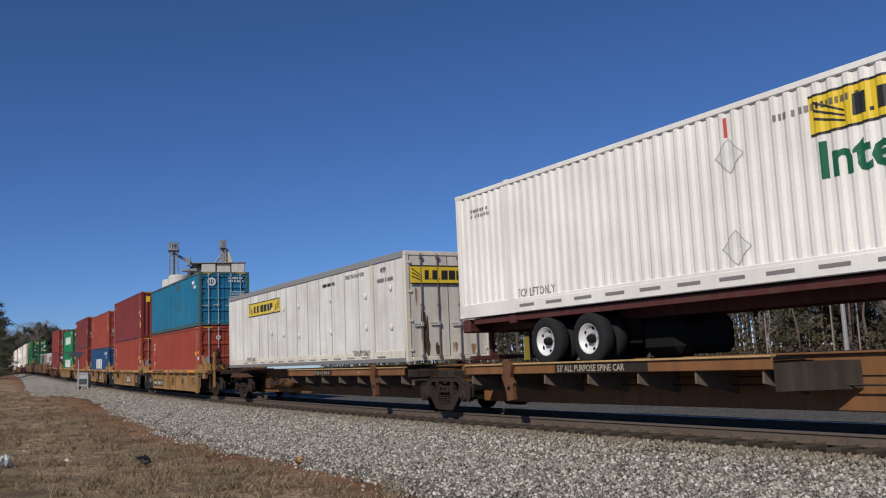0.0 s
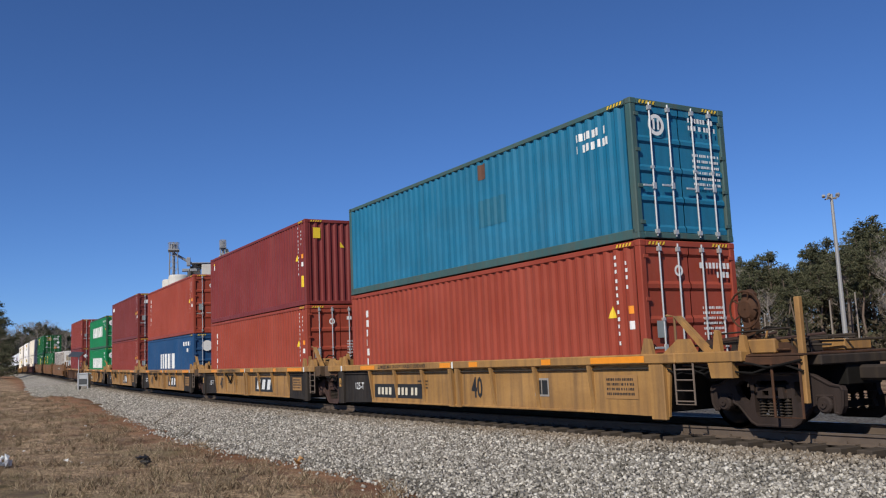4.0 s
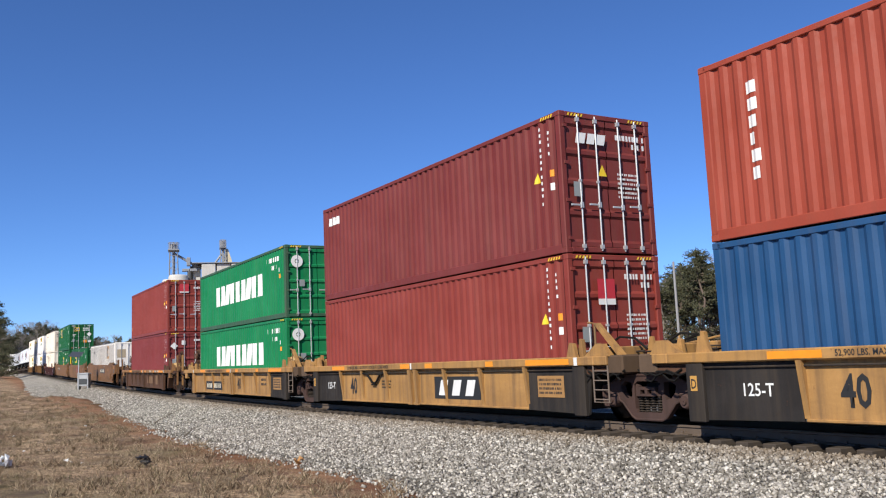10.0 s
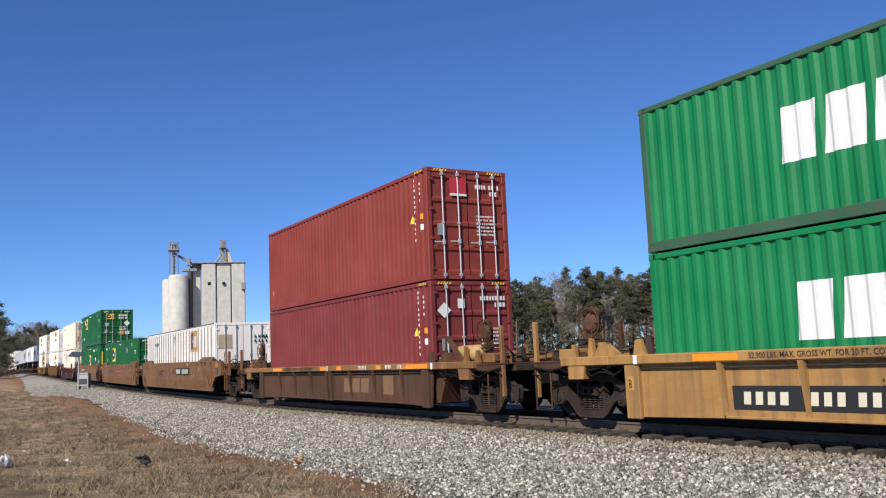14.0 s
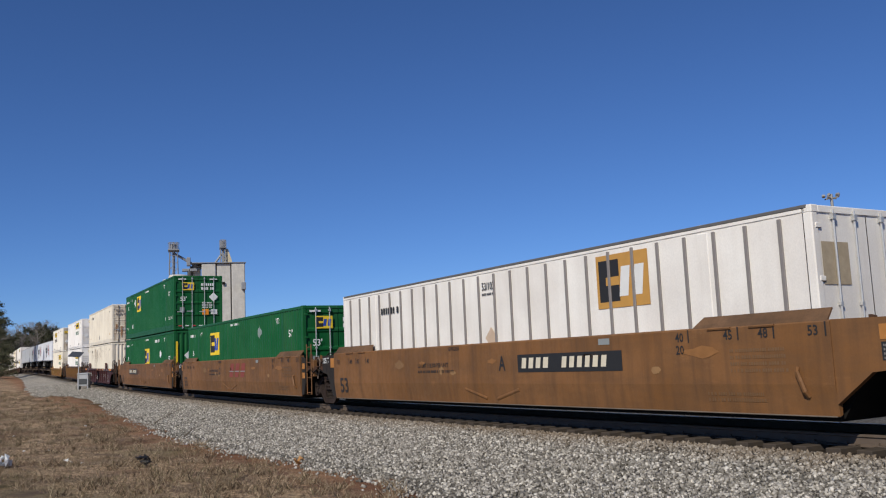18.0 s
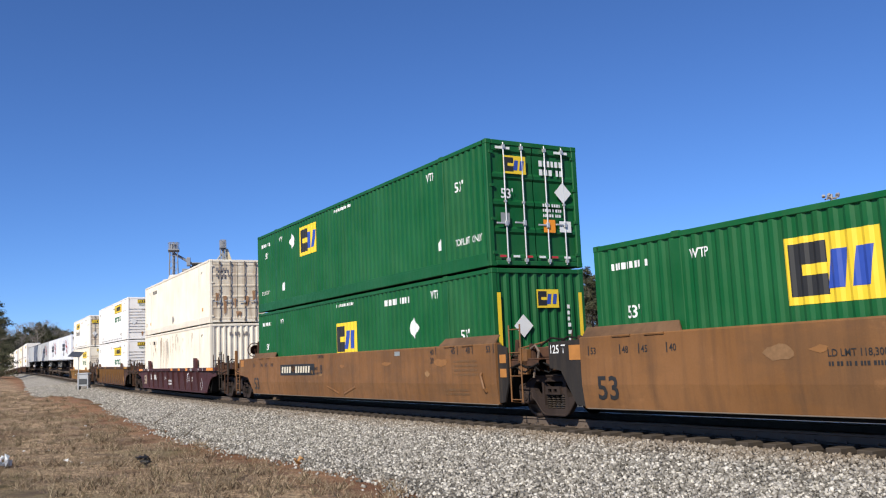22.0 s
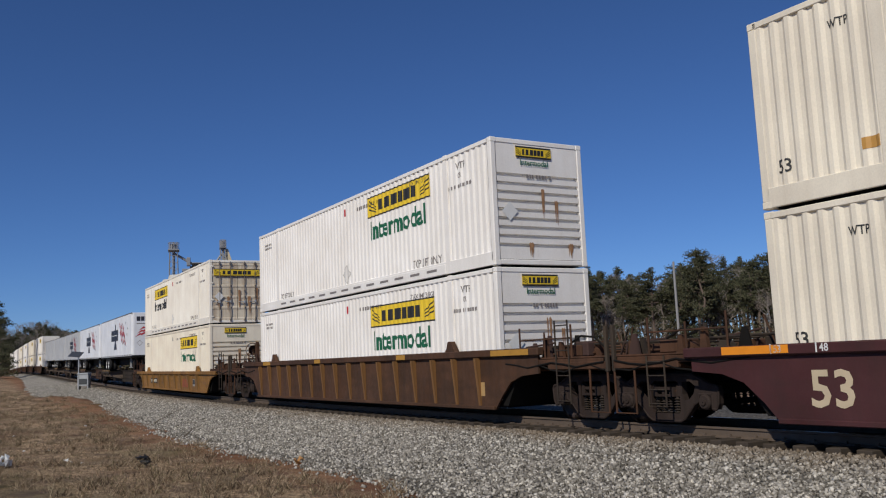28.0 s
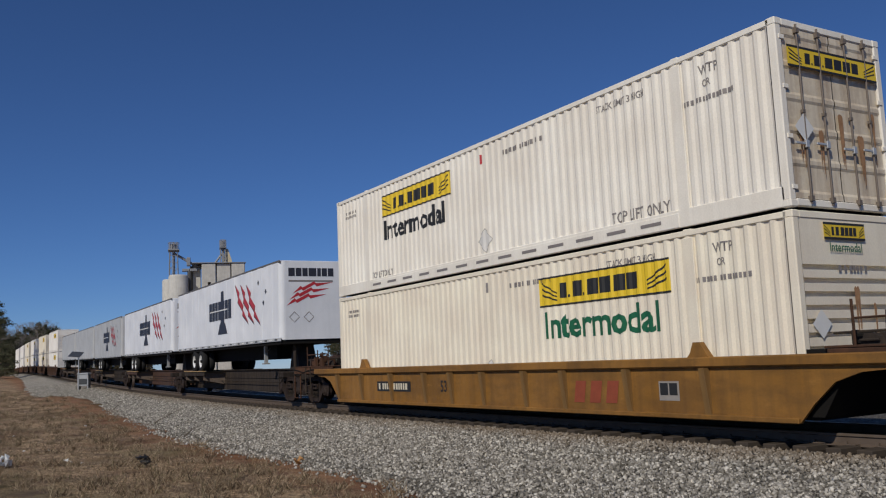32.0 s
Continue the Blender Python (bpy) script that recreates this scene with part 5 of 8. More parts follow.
def green_box(label, u, half, z0, end, sign_x, seed, sign_z=1.45, dia=(12.4, 1.75), dmat=None, rear_z=1.52):
    c, prof, y = container(label, u, half, z0, 16.15, 2.59, 2.9, EMP_GREEN, end, 0.25, 0.030, True, name="intermodal_container")
    emp_sign(c, prof, y, -8.075 + sign_x, sign_z, 1.5, 0.98)
    decal("placard", diamond(0.27), dmat or WHITE_PAINT, c, -8.075 + dia[0], y, dia[1], prof, label="diamond placard")
    decal("size_mark", words_mesh("53'", 0.24, 0.95), WHITE_PAINT, c, 6.65, y, 1.9 if seed % 2 else 1.35, prof)
    decal("size_mark", words_mesh("53'", 0.22, 0.85), WHITE_PAINT, c, -7.28, y, rear_z, prof)
    decal("stencil_line", words_mesh("WTP", 0.20, 0.62), WHITE_PAINT, c, 5.25, y, 2.42, prof)
    decal("stencil_line", words_mesh("WTP", 0.16, 0.85), WHITE_PAINT, c, -5.75, y, 2.4, prof)
    decal("small_stencil", lines(1, 1.3, 0.085, 0.05, seed), WHITE_PAINT, c, -0.7, y, 2.62, prof)
    if seed == 112:
        decal("small_stencil", lines(1, 1.4, 0.16, 0.05, seed + 4), WHITE_PAINT, c, 2.7, y, 2.42, prof)
    decal("stencil_line", words_mesh("TOP LIFT ONLY", 0.16, 0.75), WHITE_PAINT, c, 6.55, y, 0.62, prof)
    decal("small_stencil", lines(1, 0.9, 0.12, 0.05, seed + 2), WHITE_PAINT, c, -7.6, y, 2.4, prof)
    decal("stencil_line", words_mesh("TOP LIFT ONLY", 0.13, 0.62), WHITE_PAINT, c, -7.62, y, 0.62 if rear_z > 1.7 else 0.9, prof)
    for x in (-5.4, 5.75):
        decal("lift_mark", flat_poly([(0, 0), (0.24, 0), (0.24, 0.2), (0.12, 0.3), (0, 0.2)]), WHITE_PAINT, c, x, y, 0.62, prof)
    if end == "doors":
        emp_sign(c, None, 8.09, -0.85, 2.12, 0.62, 0.42, end=True)
        decal("size_mark", words_mesh("53'", 0.22, 0.95), WHITE_PAINT, c, -0.95, 8.085, 1.55, end=True)
        decal("door_stencil", lines(2, 0.7, 0.14, 0.07, seed + 5), WHITE_PAINT, c, 0.15, 8.085, 2.35, end=True)
        decal("placard", diamond(0.25), dmat or WHITE_PAINT, c, 0.8, 8.095, 1.75, end=True, label="diamond placard")
        decal("door_stencil", lines(3, 0.5, 0.07, 0.05, seed + 6), WHITE_PAINT, c, 0.2, 8.085, 1.4, end=True)
        decal("door_patch", rect(0.34, 0.3), REFLECT, c, 0.2, 8.085, 0.8, end=True, label="orange and white label")
        decal("door_patch", rect(0.34, 0.26), WHITE_PAINT, c, 0.66, 8.085, 0.82, end=True)
        decal("door_patch", rect(0.24, 0.26), plain("grey_label", (0.25, 0.27, 0.27), 0.5), c, -0.98, 8.085, 0.95, end=True)
        for yy in (-1.05, 0.6):
            decal("reflector_strip", rect(0.4, 0.06), WHITE_PAINT, c, yy, 8.085, 2.68, end=True)
        for k in range(6):
            decal("reflector_strip", rect(0.18, 0.05), WHITE_PAINT if k % 2 else RED_LETTER, c, -1.05 + 0.36 * k, 8.085, 0.2, end=True)
    else:
        emp_sign(c, None, 8.075, -0.1, 2.0, 0.62, 0.42, end=True)
        decal("placard", diamond(0.26), WHITE_PAINT, c, -0.5, 8.075, 1.6, end=True)
        decal("code_column", column(9, 0.11, 0.1, 0.03, seed), WHITE_PAINT, c, 0.75, 8.075, 0.8, end=True)
        for yy in (-1.18, 1.10):
            decal("stripe", rect(0.10, 1.25), YELLOW_SIGN, c, yy, 8.075, 1.1, end=True, label="upright yellow stripe")
    return c


# ------------------------------------------------------------------ running gear
def build_truck(label, TRUCK_BROWN):
    t = thing("rail_truck", label, "railway truck", "trucks under the train")
    outer = [(-0.70, 0.84), (-0.60, 0.87), (0.60, 0.87), (0.70, 0.84), (0.98, 0.70), (1.14, 0.68), (1.17, 0.62), (1.15, 0.40), (1.10, 0.30), (1.03, 0.31), (1.03, 0.54), (0.75, 0.54), (0.73, 0.42), (0.64, 0.38), (0.42, 0.14), (0.32, 0.09),
             (-0.32, 0.09), (-0.42, 0.14), (-0.64, 0.38), (-0.73, 0.42), (-0.75, 0.54), (-1.03, 0.54), (-1.03, 0.31), (-1.10, 0.30), (-1.15, 0.40), (-1.17, 0.62), (-1.14, 0.68), (-0.98, 0.70)]
    tri = [(0.40, 0.74), (0.56, 0.76), (0.68, 0.68), (0.64, 0.56), (0.54, 0.46), (0.43, 0.44), (0.39, 0.54)]
    holes = [tri, [(-x, z) for x, z in tri], [(-0.30, 0.22), (0.30, 0.22), (0.33, 0.28), (0.33, 0.70), (0.25, 0.76), (-0.25, 0.76), (-0.33, 0.70), (-0.33, 0.28)]]
    for sy in (-1, 1):
        y0, y1 = (-1.07, -0.95) if sy < 0 else (0.95, 1.07)
        ys = y0 if sy < 0 else y1
        f = part("side_frame", Mb().plate(outer, holes, y0, y1), TRUCK_BROWN, t)
        lip = Mb()
        for p, q in zip(outer, outer[1:] + outer[:1]):
            lip.tube((p[0], ys, p[1]), (q[0], ys, q[1]), 0.022, 6)
        part("frame_lip", lip, TRUCK_BROWN, f)
        coil = Mb()
        for i in range(4):
            for k in range(6):
                coil.lathe([(0.040, -0.013), (0.066, 0.0), (0.040, 0.013)], (-0.225 + 0.15 * i, sy * 1.02, 0.235 + 0.044 * k), "z", 8)
            coil.tube((-0.225 + 0.15 * i, sy * 1.02, 0.21), (-0.225 + 0.15 * i, sy * 1.02, 0.5), 0.036, 6)
        part("spring_nest", coil, STEEL_DARK, f)
        for sx in (-1, 1):
            part("bearing_cap", Mb().lathe([(0.01, sy * 0.11), (0.05, sy * 0.11), (0.055, sy * 0.085), (0.10, sy * 0.085), (0.125, sy * 0.06), (0.135, -sy * 0.08)], (sx * 0.89, sy * 1.04, 0.42), "y", 16), TRUCK_BROWN, f)
            part("bearing_adapter", Mb().box(sx * 0.89 - 0.135, sx * 0.89 + 0.135, min(sy * 0.94, sy * 1.08), max(sy * 0.94, sy * 1.08), 0.50, 0.56, 0.01), TRUCK_BROWN, f)
            part("friction_wedge", Mb().prism([(sx * 0.31, 0.50), (sx * 0.22, 0.50), (sx * 0.24, 0.68), (sx * 0.31, 0.72)][::sx], "y", sy * 0.96, sy * 1.05), TRUCK_BROWN, f)
        bo = Mb().plate([(-0.24, 0.50), (0.24, 0.50), (0.22, 0.66), (-0.22, 0.66)], [[(-0.14, 0.54), (-0.03, 0.54), (-0.03, 0.61), (-0.14, 0.61)], [(0.03, 0.54), (0.14, 0.54), (0.14, 0.61), (0.03, 0.61)]], sy * 1.0, sy * 1.12)
        part("bolster_end", bo, TRUCK_BROWN, f)
    part("bolster", Mb().box(-0.2, 0.2, -0.94, 0.94, 0.48, 0.72, 0.03).lathe([(0.01, 0.75), (0.2, 0.75), (0.2, 0.70)], (0, 0, 0), "z", 14), BLACK, t)
    for sx in (-1, 1):
        for sy in (-1, 1):
            part("brake_shoe", Mb().prism([(sx * 0.50, 0.28), (sx * 0.40, 0.26), (sx * 0.38, 0.52), (sx * 0.50, 0.52), (sx * 0.46, 0.40)][::sx * sy], "y", sy * 0.70, sy * 0.80), STEEL_DARK, t)
    part("brake_beam", Mb().box(-0.45, -0.38, -0.8, 0.8, 0.3, 0.4).box(0.38, 0.45, -0.8, 0.8, 0.3, 0.4), BLACK, t)
    for sx in (-1, 1):
        w = part("wheelset", Mb().tube((0, -1.0, 0), (0, 1.0, 0), 0.085, 10), BLACK, t, at=pose(sx * 0.89, 0, 0.42))
        for sy in (-1, 1):
            wm = cached(("wheel", sy), lambda: with_mat(Mb().lathe([(0.02, -0.07), (0.12, -0.09), (0.15, -0.05), (0.30, -0.03), (0.34, -0.065), (0.415, -0.065), (0.42, 0.055), (0.445, 0.06), (0.445, 0.085), (0.34, 0.085), (0.30, 0.02), (0.15, 0.03), (0.02, 0.06)] if sy < 0 else [(0.02, 0.07), (0.12, 0.09), (0.15, 0.05), (0.30, 0.03), (0.34, 0.065), (0.415, 0.065), (0.42, -0.055), (0.445, -0.06), (0.445, -0.085), (0.34, -0.085), (0.30, -0.02), (0.15, -0.03), (0.02, -0.06)], (0, sy * 0.755, 0), "y", 36), "wheel", WHEEL_STEEL, True))
            part("wheel", wm, None, w)
    return t


_truck = {}


def truck(u, spin=True, dusty=False):
    if dusty not in _truck:
        t = build_truck("dusty brown cast-steel freight truck with two wheelsets", TRUCK_BROWN) if dusty else build_truck("sooty cast-steel freight truck with two wheelsets", SOOTY_TRUCK)
        _truck[dusty] = t
    else:
        t = copy_thing(_truck[dusty], Matrix())
    MOVERS.append((t, u, 0.9, 0.0))
    if spin:
        for c in t.children:
            if c.name.startswith("wheelset"):
                WHEELS.append((c, 0.89 if c.matrix_local.translation.x > 0 else -0.89, u))
    return t


# ------------------------------------------------------------------ well cars
TAN = paint("tan_car_paint", (0.3784, 0.2081, 0.0643), 0.55, 0.75, 0.18, dirtcol=(0.13, 0.08, 0.045), patch=0.35, patchcol=(0.22, 0.115, 0.042))
TAN_DARK = paint("sooty_end_panel", (0.024, 0.021, 0.020), 0.7, 0.35, 0.1)
RUST_BROWN = paint("rust_brown_car_paint", (0.13, 0.058, 0.028), 0.65, 0.45, 0.15, dirtcol=(0.06, 0.045, 0.035), patch=0.4)
ORANGE_BROWN = paint("orange_brown_car_paint", (0.200, 0.092, 0.029), 0.55, 0.55, 0.14, dirtcol=(0.075, 0.045, 0.026), patch=0.5, patchcol=(0.135, 0.072, 0.032))
MAROON_CAR = paint("maroon_car_paint", (0.060, 0.0165, 0.0175), 0.6, 0.4, 0.08, dirtcol=(0.035, 0.022, 0.019), patch=0.35)
YELLOW_CAR = paint("yellow_ochre_car_paint", (0.2601, 0.1251, 0.0221), 0.55, 0.42, 0.18, dirtcol=(0.085, 0.048, 0.022), patch=0.55, patchcol=(0.13, 0.068, 0.022))
PLATE_BROWN = paint("worn_brown_car_paint", (0.075, 0.036, 0.019), 0.65, 0.4, 0.12, dirtcol=(0.045, 0.03, 0.022), patch=0.4)
RUSTY_GEAR = paint("rusty_brown_fitting", (0.092, 0.045, 0.025), 0.75, 0.6, 0.22, dirtcol=(0.028, 0.020, 0.016), patch=0.6, patchcol=(0.045, 0.028, 0.02))


def end_gear(c, x, sgn, z, mat, rng, tank=False):
    """Brackets, pipes and small fittings on a car end."""
    for k in range(2):
        a = x - sgn * (0.25 + 0.5 * k)
        part("bracket", Mb().prism([(a - 0.09, z), (a + 0.09, z), (a + 0.05, z + 0.28 + 0.1 * k), (a - 0.02, z + 0.30 + 0.1 * k)], "y", -1.28, -1.20), mat, c)
    part("end_box", Mb().box(x - 0.35, x + 0.25, -1.15, -0.55, z, z + 0.22, 0.02), mat, c)
    part("end_box", Mb().box(x - 0.30, x + 0.30, 0.45, 1.15, z, z + 0.18, 0.02), mat, c)
    part("hose", Mb().path([(x - 0.4, -0.9, z + 0.25), (x - 0.1, -0.85, z + 0.4), (x + 0.25, -0.8, z + 0.36), (x + 0.55 * sgn, -0.8, z + 0.15)], 0.022), BLACK, c)
    for i in range(3):
        y = -0.4 + 0.3 * i
        part("brake_pipe", Mb().tube((x - 0.6, y, z + 0.12 + 0.05 * i), (x + 0.6, y + 0.1, z + 0.10 + 0.05 * i), 0.018, 5), STEEL_DARK, c)
    if tank:
        part("air_reservoir", Mb().lathe([(0.01, -0.5), (0.13, -0.48), (0.2, -0.4), (0.2, 0.4), (0.13, 0.48), (0.01, 0.5)], (x - 0.95, -0.98, z + 0.23), "x", 20).mesh("air_reservoir", True), paint("pale_tan_tank", (0.46, 0.30, 0.12), 0.6, 0.3, 0.15), c, "rounded air tank")


def rusty_end(c, xa, xb, z, rng, wheel=False, edge_on=False):
    """A worn car end: walkway, side beams, drooping hoses, latch castings and rods from xa outwards to xb."""
    sg = 1 if xb > xa else -1
    lo, hi = min(xa, xb), max(xa, xb)
    part("walkway", Mb().box(lo, hi, -1.38, 1.38, z - 0.035, z, 0.008), RUSTY_GEAR, c, "rusty walkway plate")
    part("walkway_edge", Mb().box(lo + 0.05, hi - 0.05, -1.40, -1.36, z - 0.16, z - 0.04, 0.01), RUSTY_GEAR, c)
    part("centre_sill", Mb().box(lo, hi, -0.42, 0.42, z - 0.50, z - 0.04, 0.02), BLACK, c)
    n = max(2, int((hi - lo) / 0.55))
    for i in range(n):
        x = lo + (hi - lo) * (i + 0.5) / n
        part("cross_rib", Mb().prism([(-1.36, z - 0.16), (-0.42, z - 0.42), (-0.42, z - 0.04), (-1.36, z - 0.04)], "x", x - 0.02, x + 0.02), BLACK, c)
    for k in range(2):
        pts = []
        for i in range(9):
            x = lo + (hi - lo) * i / 8
            pts.append((x, -1.42 + 0.02 * k, z - 0.10 - 0.05 * k - (0.09 + 0.05 * k) * math.sin(i * math.pi / 4 + k) ** 2 + rng.uniform(-0.01, 0.01)))
        part("hose", Mb().path(pts, 0.017), BLACK, c)
    for k in range(3):
        x = xa + (xb - xa) * (0.2 + 0.28 * k)
        y = -1.2 + 0.1 * k
        h = 0.14 + 0.05 * rng.random()
        part("latch_casting", Mb().prism([(x - 0.16, z), (x + 0.16, z), (x + 0.11, z + h * 0.7), (x + 0.03, z + h), (x - 0.09, z + h)], "y", y - 0.06, y + 0.06).tube((x - 0.14, y - 0.09, z + 0.06), (x + 0.14, y - 0.09, z + 0.06), 0.018, 6), RUSTY_GEAR if k else STEEL_DARK, c)
    for y in (-0.85, -0.2, 0.45):
        z1 = z + rng.uniform(0.10, 0.24)
        part("brake_rod", Mb().tube((lo - 0.2, y, z1), (hi, y + 0.08, z1 + 0.03), 0.02, 6).box(lo + 0.1, lo + 0.2, y - 0.05, y + 0.05, z, z1 + 0.03, 0.01), STEEL_DARK, c)
    if wheel:
        x = xa + (xb - xa) * 0.45
        hb = part("hand_brake", Mb().prism([(x - 0.12, z), (x + 0.12, z), (x + 0.10, z + 0.95), (x + 0.02, z + 1.02), (x - 0.10, z + 0.95)], "y", -0.90, -0.78), RUSTY_GEAR, c, "rusty hand-brake stand and dished wheel")
        zc, yc = z + 0.70, -0.97
        ax = x + sg * 0.2 if edge_on else x
        pts = [(ax, yc + 0.27 * math.cos(k * math.pi / 10), zc + 0.27 * math.sin(k * math.pi / 10)) if edge_on else (x + 0.29 * math.cos(k * math.pi / 10), yc, zc + 0.29 * math.sin(k * math.pi / 10)) for k in range(21)]
        part("brake_wheel", Mb().path(pts, 0.017), RUSTY_GEAR, hb)
        hub = (ax - sg * 0.05, yc, zc) if edge_on else (x, yc + 0.05, zc)
        for k in range(0, 20, 4):
            part("spoke", Mb().tube(hub, pts[k], 0.013, 5), RUSTY_GEAR, hb)
        cover = [(0.01, -0.05), (0.13, -0.05), (0.19, 0.0), (0.19, 0.08)]
        part("gear_cover", Mb().lathe([(a, -b * sg) for a, b in cover], hub, "x", 18) if edge_on else Mb().lathe(cover, hub, "y", 18), RUSTY_GEAR, hb)
        part("chain_rod", Mb().tube((x, -0.9, z), (x + 0.05, -1.1, z - 0.5), 0.014, 5), STEEL_DARK, hb)


STRUT_GREY = plain("dusty_strut", (0.16, 0.125, 0.10), 0.8, 0, 0.3)


def end_clutter(c, x0, x1, z, mat, rng, n=14):
    """Levers, valves, pipes and brackets crowded on a car end."""
    for i in range(n):
        x, y = rng.uniform(min(x0, x1), max(x0, x1)), rng.uniform(-1.15, 0.7)
        m = rng.choice((mat, mat, STEEL_DARK, TRUCK_BROWN, BLACK) if n < 12 else (mat, STEEL_DARK, TRUCK_BROWN, TRUCK_BROWN, BLACK))
        k = i % 4
        if k == 0:
            w, h = rng.uniform(0.06, 0.16), rng.uniform(0.12, 0.34)
            part("valve_box", Mb().box(x - w, x + w, y - w, y + w, z, z + h, 0.02), m, c)
        elif k == 1:
            part("brake_pipe", Mb().tube((x - 0.5, y, z + 0.02), (x - 0.45, y, z + 0.22), 0.02, 6).tube((x - 0.45, y, z + 0.22), (x + 0.4, y + 0.1, z + rng.uniform(0.15, 0.35)), 0.02, 6), m, c)
        elif k == 2:
            part("lever", Mb().tube((x, y, z), (x + rng.uniform(-0.25, 0.25), y, z + rng.uniform(0.3, 0.6)), 0.018, 5), m, c)
        else:
            h = rng.uniform(0.15, 0.45)
            part("bracket", Mb().prism([(x - 0.14, z), (x + 0.14, z), (x + 0.06, z + h), (x - 0.03, z + h)], "y", y - 0.02, y + 0.02), m, c)


def ladder(c, x, mat, z0=0.35, z1=1.2, y=-1.46, w=0.4, rungs=4):
    l = part("ladder", Mb().path([(x, y, z1), (x, y, z0), (x + w, y, z0), (x + w, y, z1)], 0.018), mat, c)
    rung = cached(("rung", w, mat.name), lambda: with_mat(Mb().tube((0, 0, 0), (w, 0, 0), 0.014, 5), "rung", mat))
    for i in range(rungs):
        part("rung", rung, None, l, at=pose(x, y, z0 + 0.05 + (z1 - z0 - 0.15) * i / max(1, rungs - 1)))


def well40(label, u, paint_m, dark_m, front_end=False, rear_end=False, logo=True, number=False, plain_marks=False, tank=False, seed=1, unit="", sill_m=None, front_m=None, rear_m=None):
    """One 40-foot well unit; local x along the train, middle of the well at 0."""
    c = thing("well_car", label, "railway car", "well cars")
    sill_m = sill_m or paint_m
    key = ("w40", paint_m.name, dark_m.name)
    ex = 6.25 if plain_marks else 6.70
    for sy in (-1, 1):
        part("top_sill", cached(key + ("ts",), lambda: with_mat(Mb().box(-7.0, 7.0, -0.10, 0.10, 1.06, 1.23, 0.02), "top_sill", sill_m)), None, c, at=pose(0, sy * 1.40, 0))
        part("side_panel", cached(key + ("sp",), lambda: with_mat(Mb().box(-4.55, 4.80, -0.015, 0.015, 0.24, 1.06), "side_panel", paint_m)), None, c, at=pose(0, sy * 1.37, 0))
        part("end_panel", cached(key + ("e1",), lambda: with_mat(Mb().prism([(-6.65, 0.16), (-4.55, 0.20), (-4.55, 1.06), (-6.65, 1.06)], "y", -0.02, 0.02), "end_panel", dark_m)) if not rear_m else with_mat(Mb().prism([(-6.65, 0.16), (-4.55, 0.20), (-4.55, 1.06), (-6.65, 1.06)], "y", -0.02, 0.02), "end_panel", rear_m), None, c, "" if rear_m else "dark grey end panel", at=pose(0, sy * 1.375, 0))
        part("end_panel", cached(key + ("e2",), lambda: with_mat(Mb().prism([(4.80, 0.20), (ex, 0.16), (ex + 0.12, 1.06), (4.80, 1.06)], "y", -0.02, 0.02), "end_panel", dark_m)) if not front_m else with_mat(Mb().prism([(4.80, 0.20), (ex, 0.18), (ex + 0.1, 1.06), (4.80, 1.06)], "y", -0.02, 0.02), "end_panel", front_m), None, c, "" if front_m else "dark grey end panel", at=pose(0, sy * 1.375, 0))
        part("bottom_chord", cached(key + ("bc",), lambda: with_mat(Mb().box(-4.5, 4.8, -0.06, 0.05, 0.195, 0.24, 0.010), "bottom_chord", paint_m)), None, c, at=pose(0, sy * 1.36, 0))
        part("rail_pipe", cached(key + ("rp",), lambda: with_mat(Mb().tube((-6.4, 0, 0.985), (6.4, 0, 0.985), 0.016, 6), "rail_pipe", STEEL_DARK)), None, c, at=pose(0, sy * 1.42, 0))
        rib = cached(key + ("rb",), lambda: with_mat(Mb().prism([(0.0, 0.24), (-0.11, 1.06), (-0.005, 1.06), (-0.005, 0.24)], "x", -0.045, 0.045), "rib", paint_m))
        mid = cached(key + ("rm",), lambda: with_mat(Mb().prism([(0.0, 0.20), (-0.07, 0.20), (-0.12, 1.06), (-0.005, 1.06), (-0.005, 0.24)], "x", -0.07, 0.07).box(-0.085, 0.085, -0.10, 0.0, 0.185, 0.215, 0.006), "rib", paint_m))
        for x in (-0.17, 0.13):
            part("rib", mid, None, c, at=pose(x, -1.385, 0) if sy < 0 else pose(x, 1.385, 0, 0, 0, 180))
        post = cached(key + ("ep",), lambda: with_mat(Mb().box(-0.17, 0.17, -0.09, 0.0, 0.13, 1.06, 0.015), "end_post", dark_m))
        for x in (-6.45, ex - 0.18):
            pm = post if not (front_m if x > 0 else rear_m) else with_mat(Mb().box(-0.17, 0.17, -0.09, 0.0, 0.13, 1.06, 0.015), "end_post", front_m if x > 0 else rear_m)
            part("end_post", pm, None, c, at=pose(x, -1.385, 0) if sy < 0 else pose(x, 1.385, 0, 0, 0, 180))
        for x in (-4.50, -3.04, -1.56, 1.52, 3.10, 4.80):
            part("rib", rib, None, c, at=pose(x, -1.385, 0) if sy < 0 else pose(x, 1.385, 0, 0, 0, 180))
    pts = [(-2.98, 0.99), (-2.74, 0.97), (-2.54, 0.84), (-2.42, 0.74), (-2.24, 0.72), (-2.10, 0.78), (-1.92, 0.95), (-1.62, 0.99)]
    if logo:
        part("brake_lever", Mb().path([(a, -1.44, b) for a, b in pts], 0.032), BLACK, c, "bent black lever")
        part("lever_pad", Mb().box(-2.44, -2.20, -1.47, -1.41, 0.66, 0.70, 0.01), BLACK, c)
    part("well_floor", cached(key + ("wf",), lambda: with_mat(Mb().box(-6.3, 6.3, -1.25, 1.25, 0.22, 0.34), "well_floor", BLACK)), None, c)
    rng = random.Random(seed)
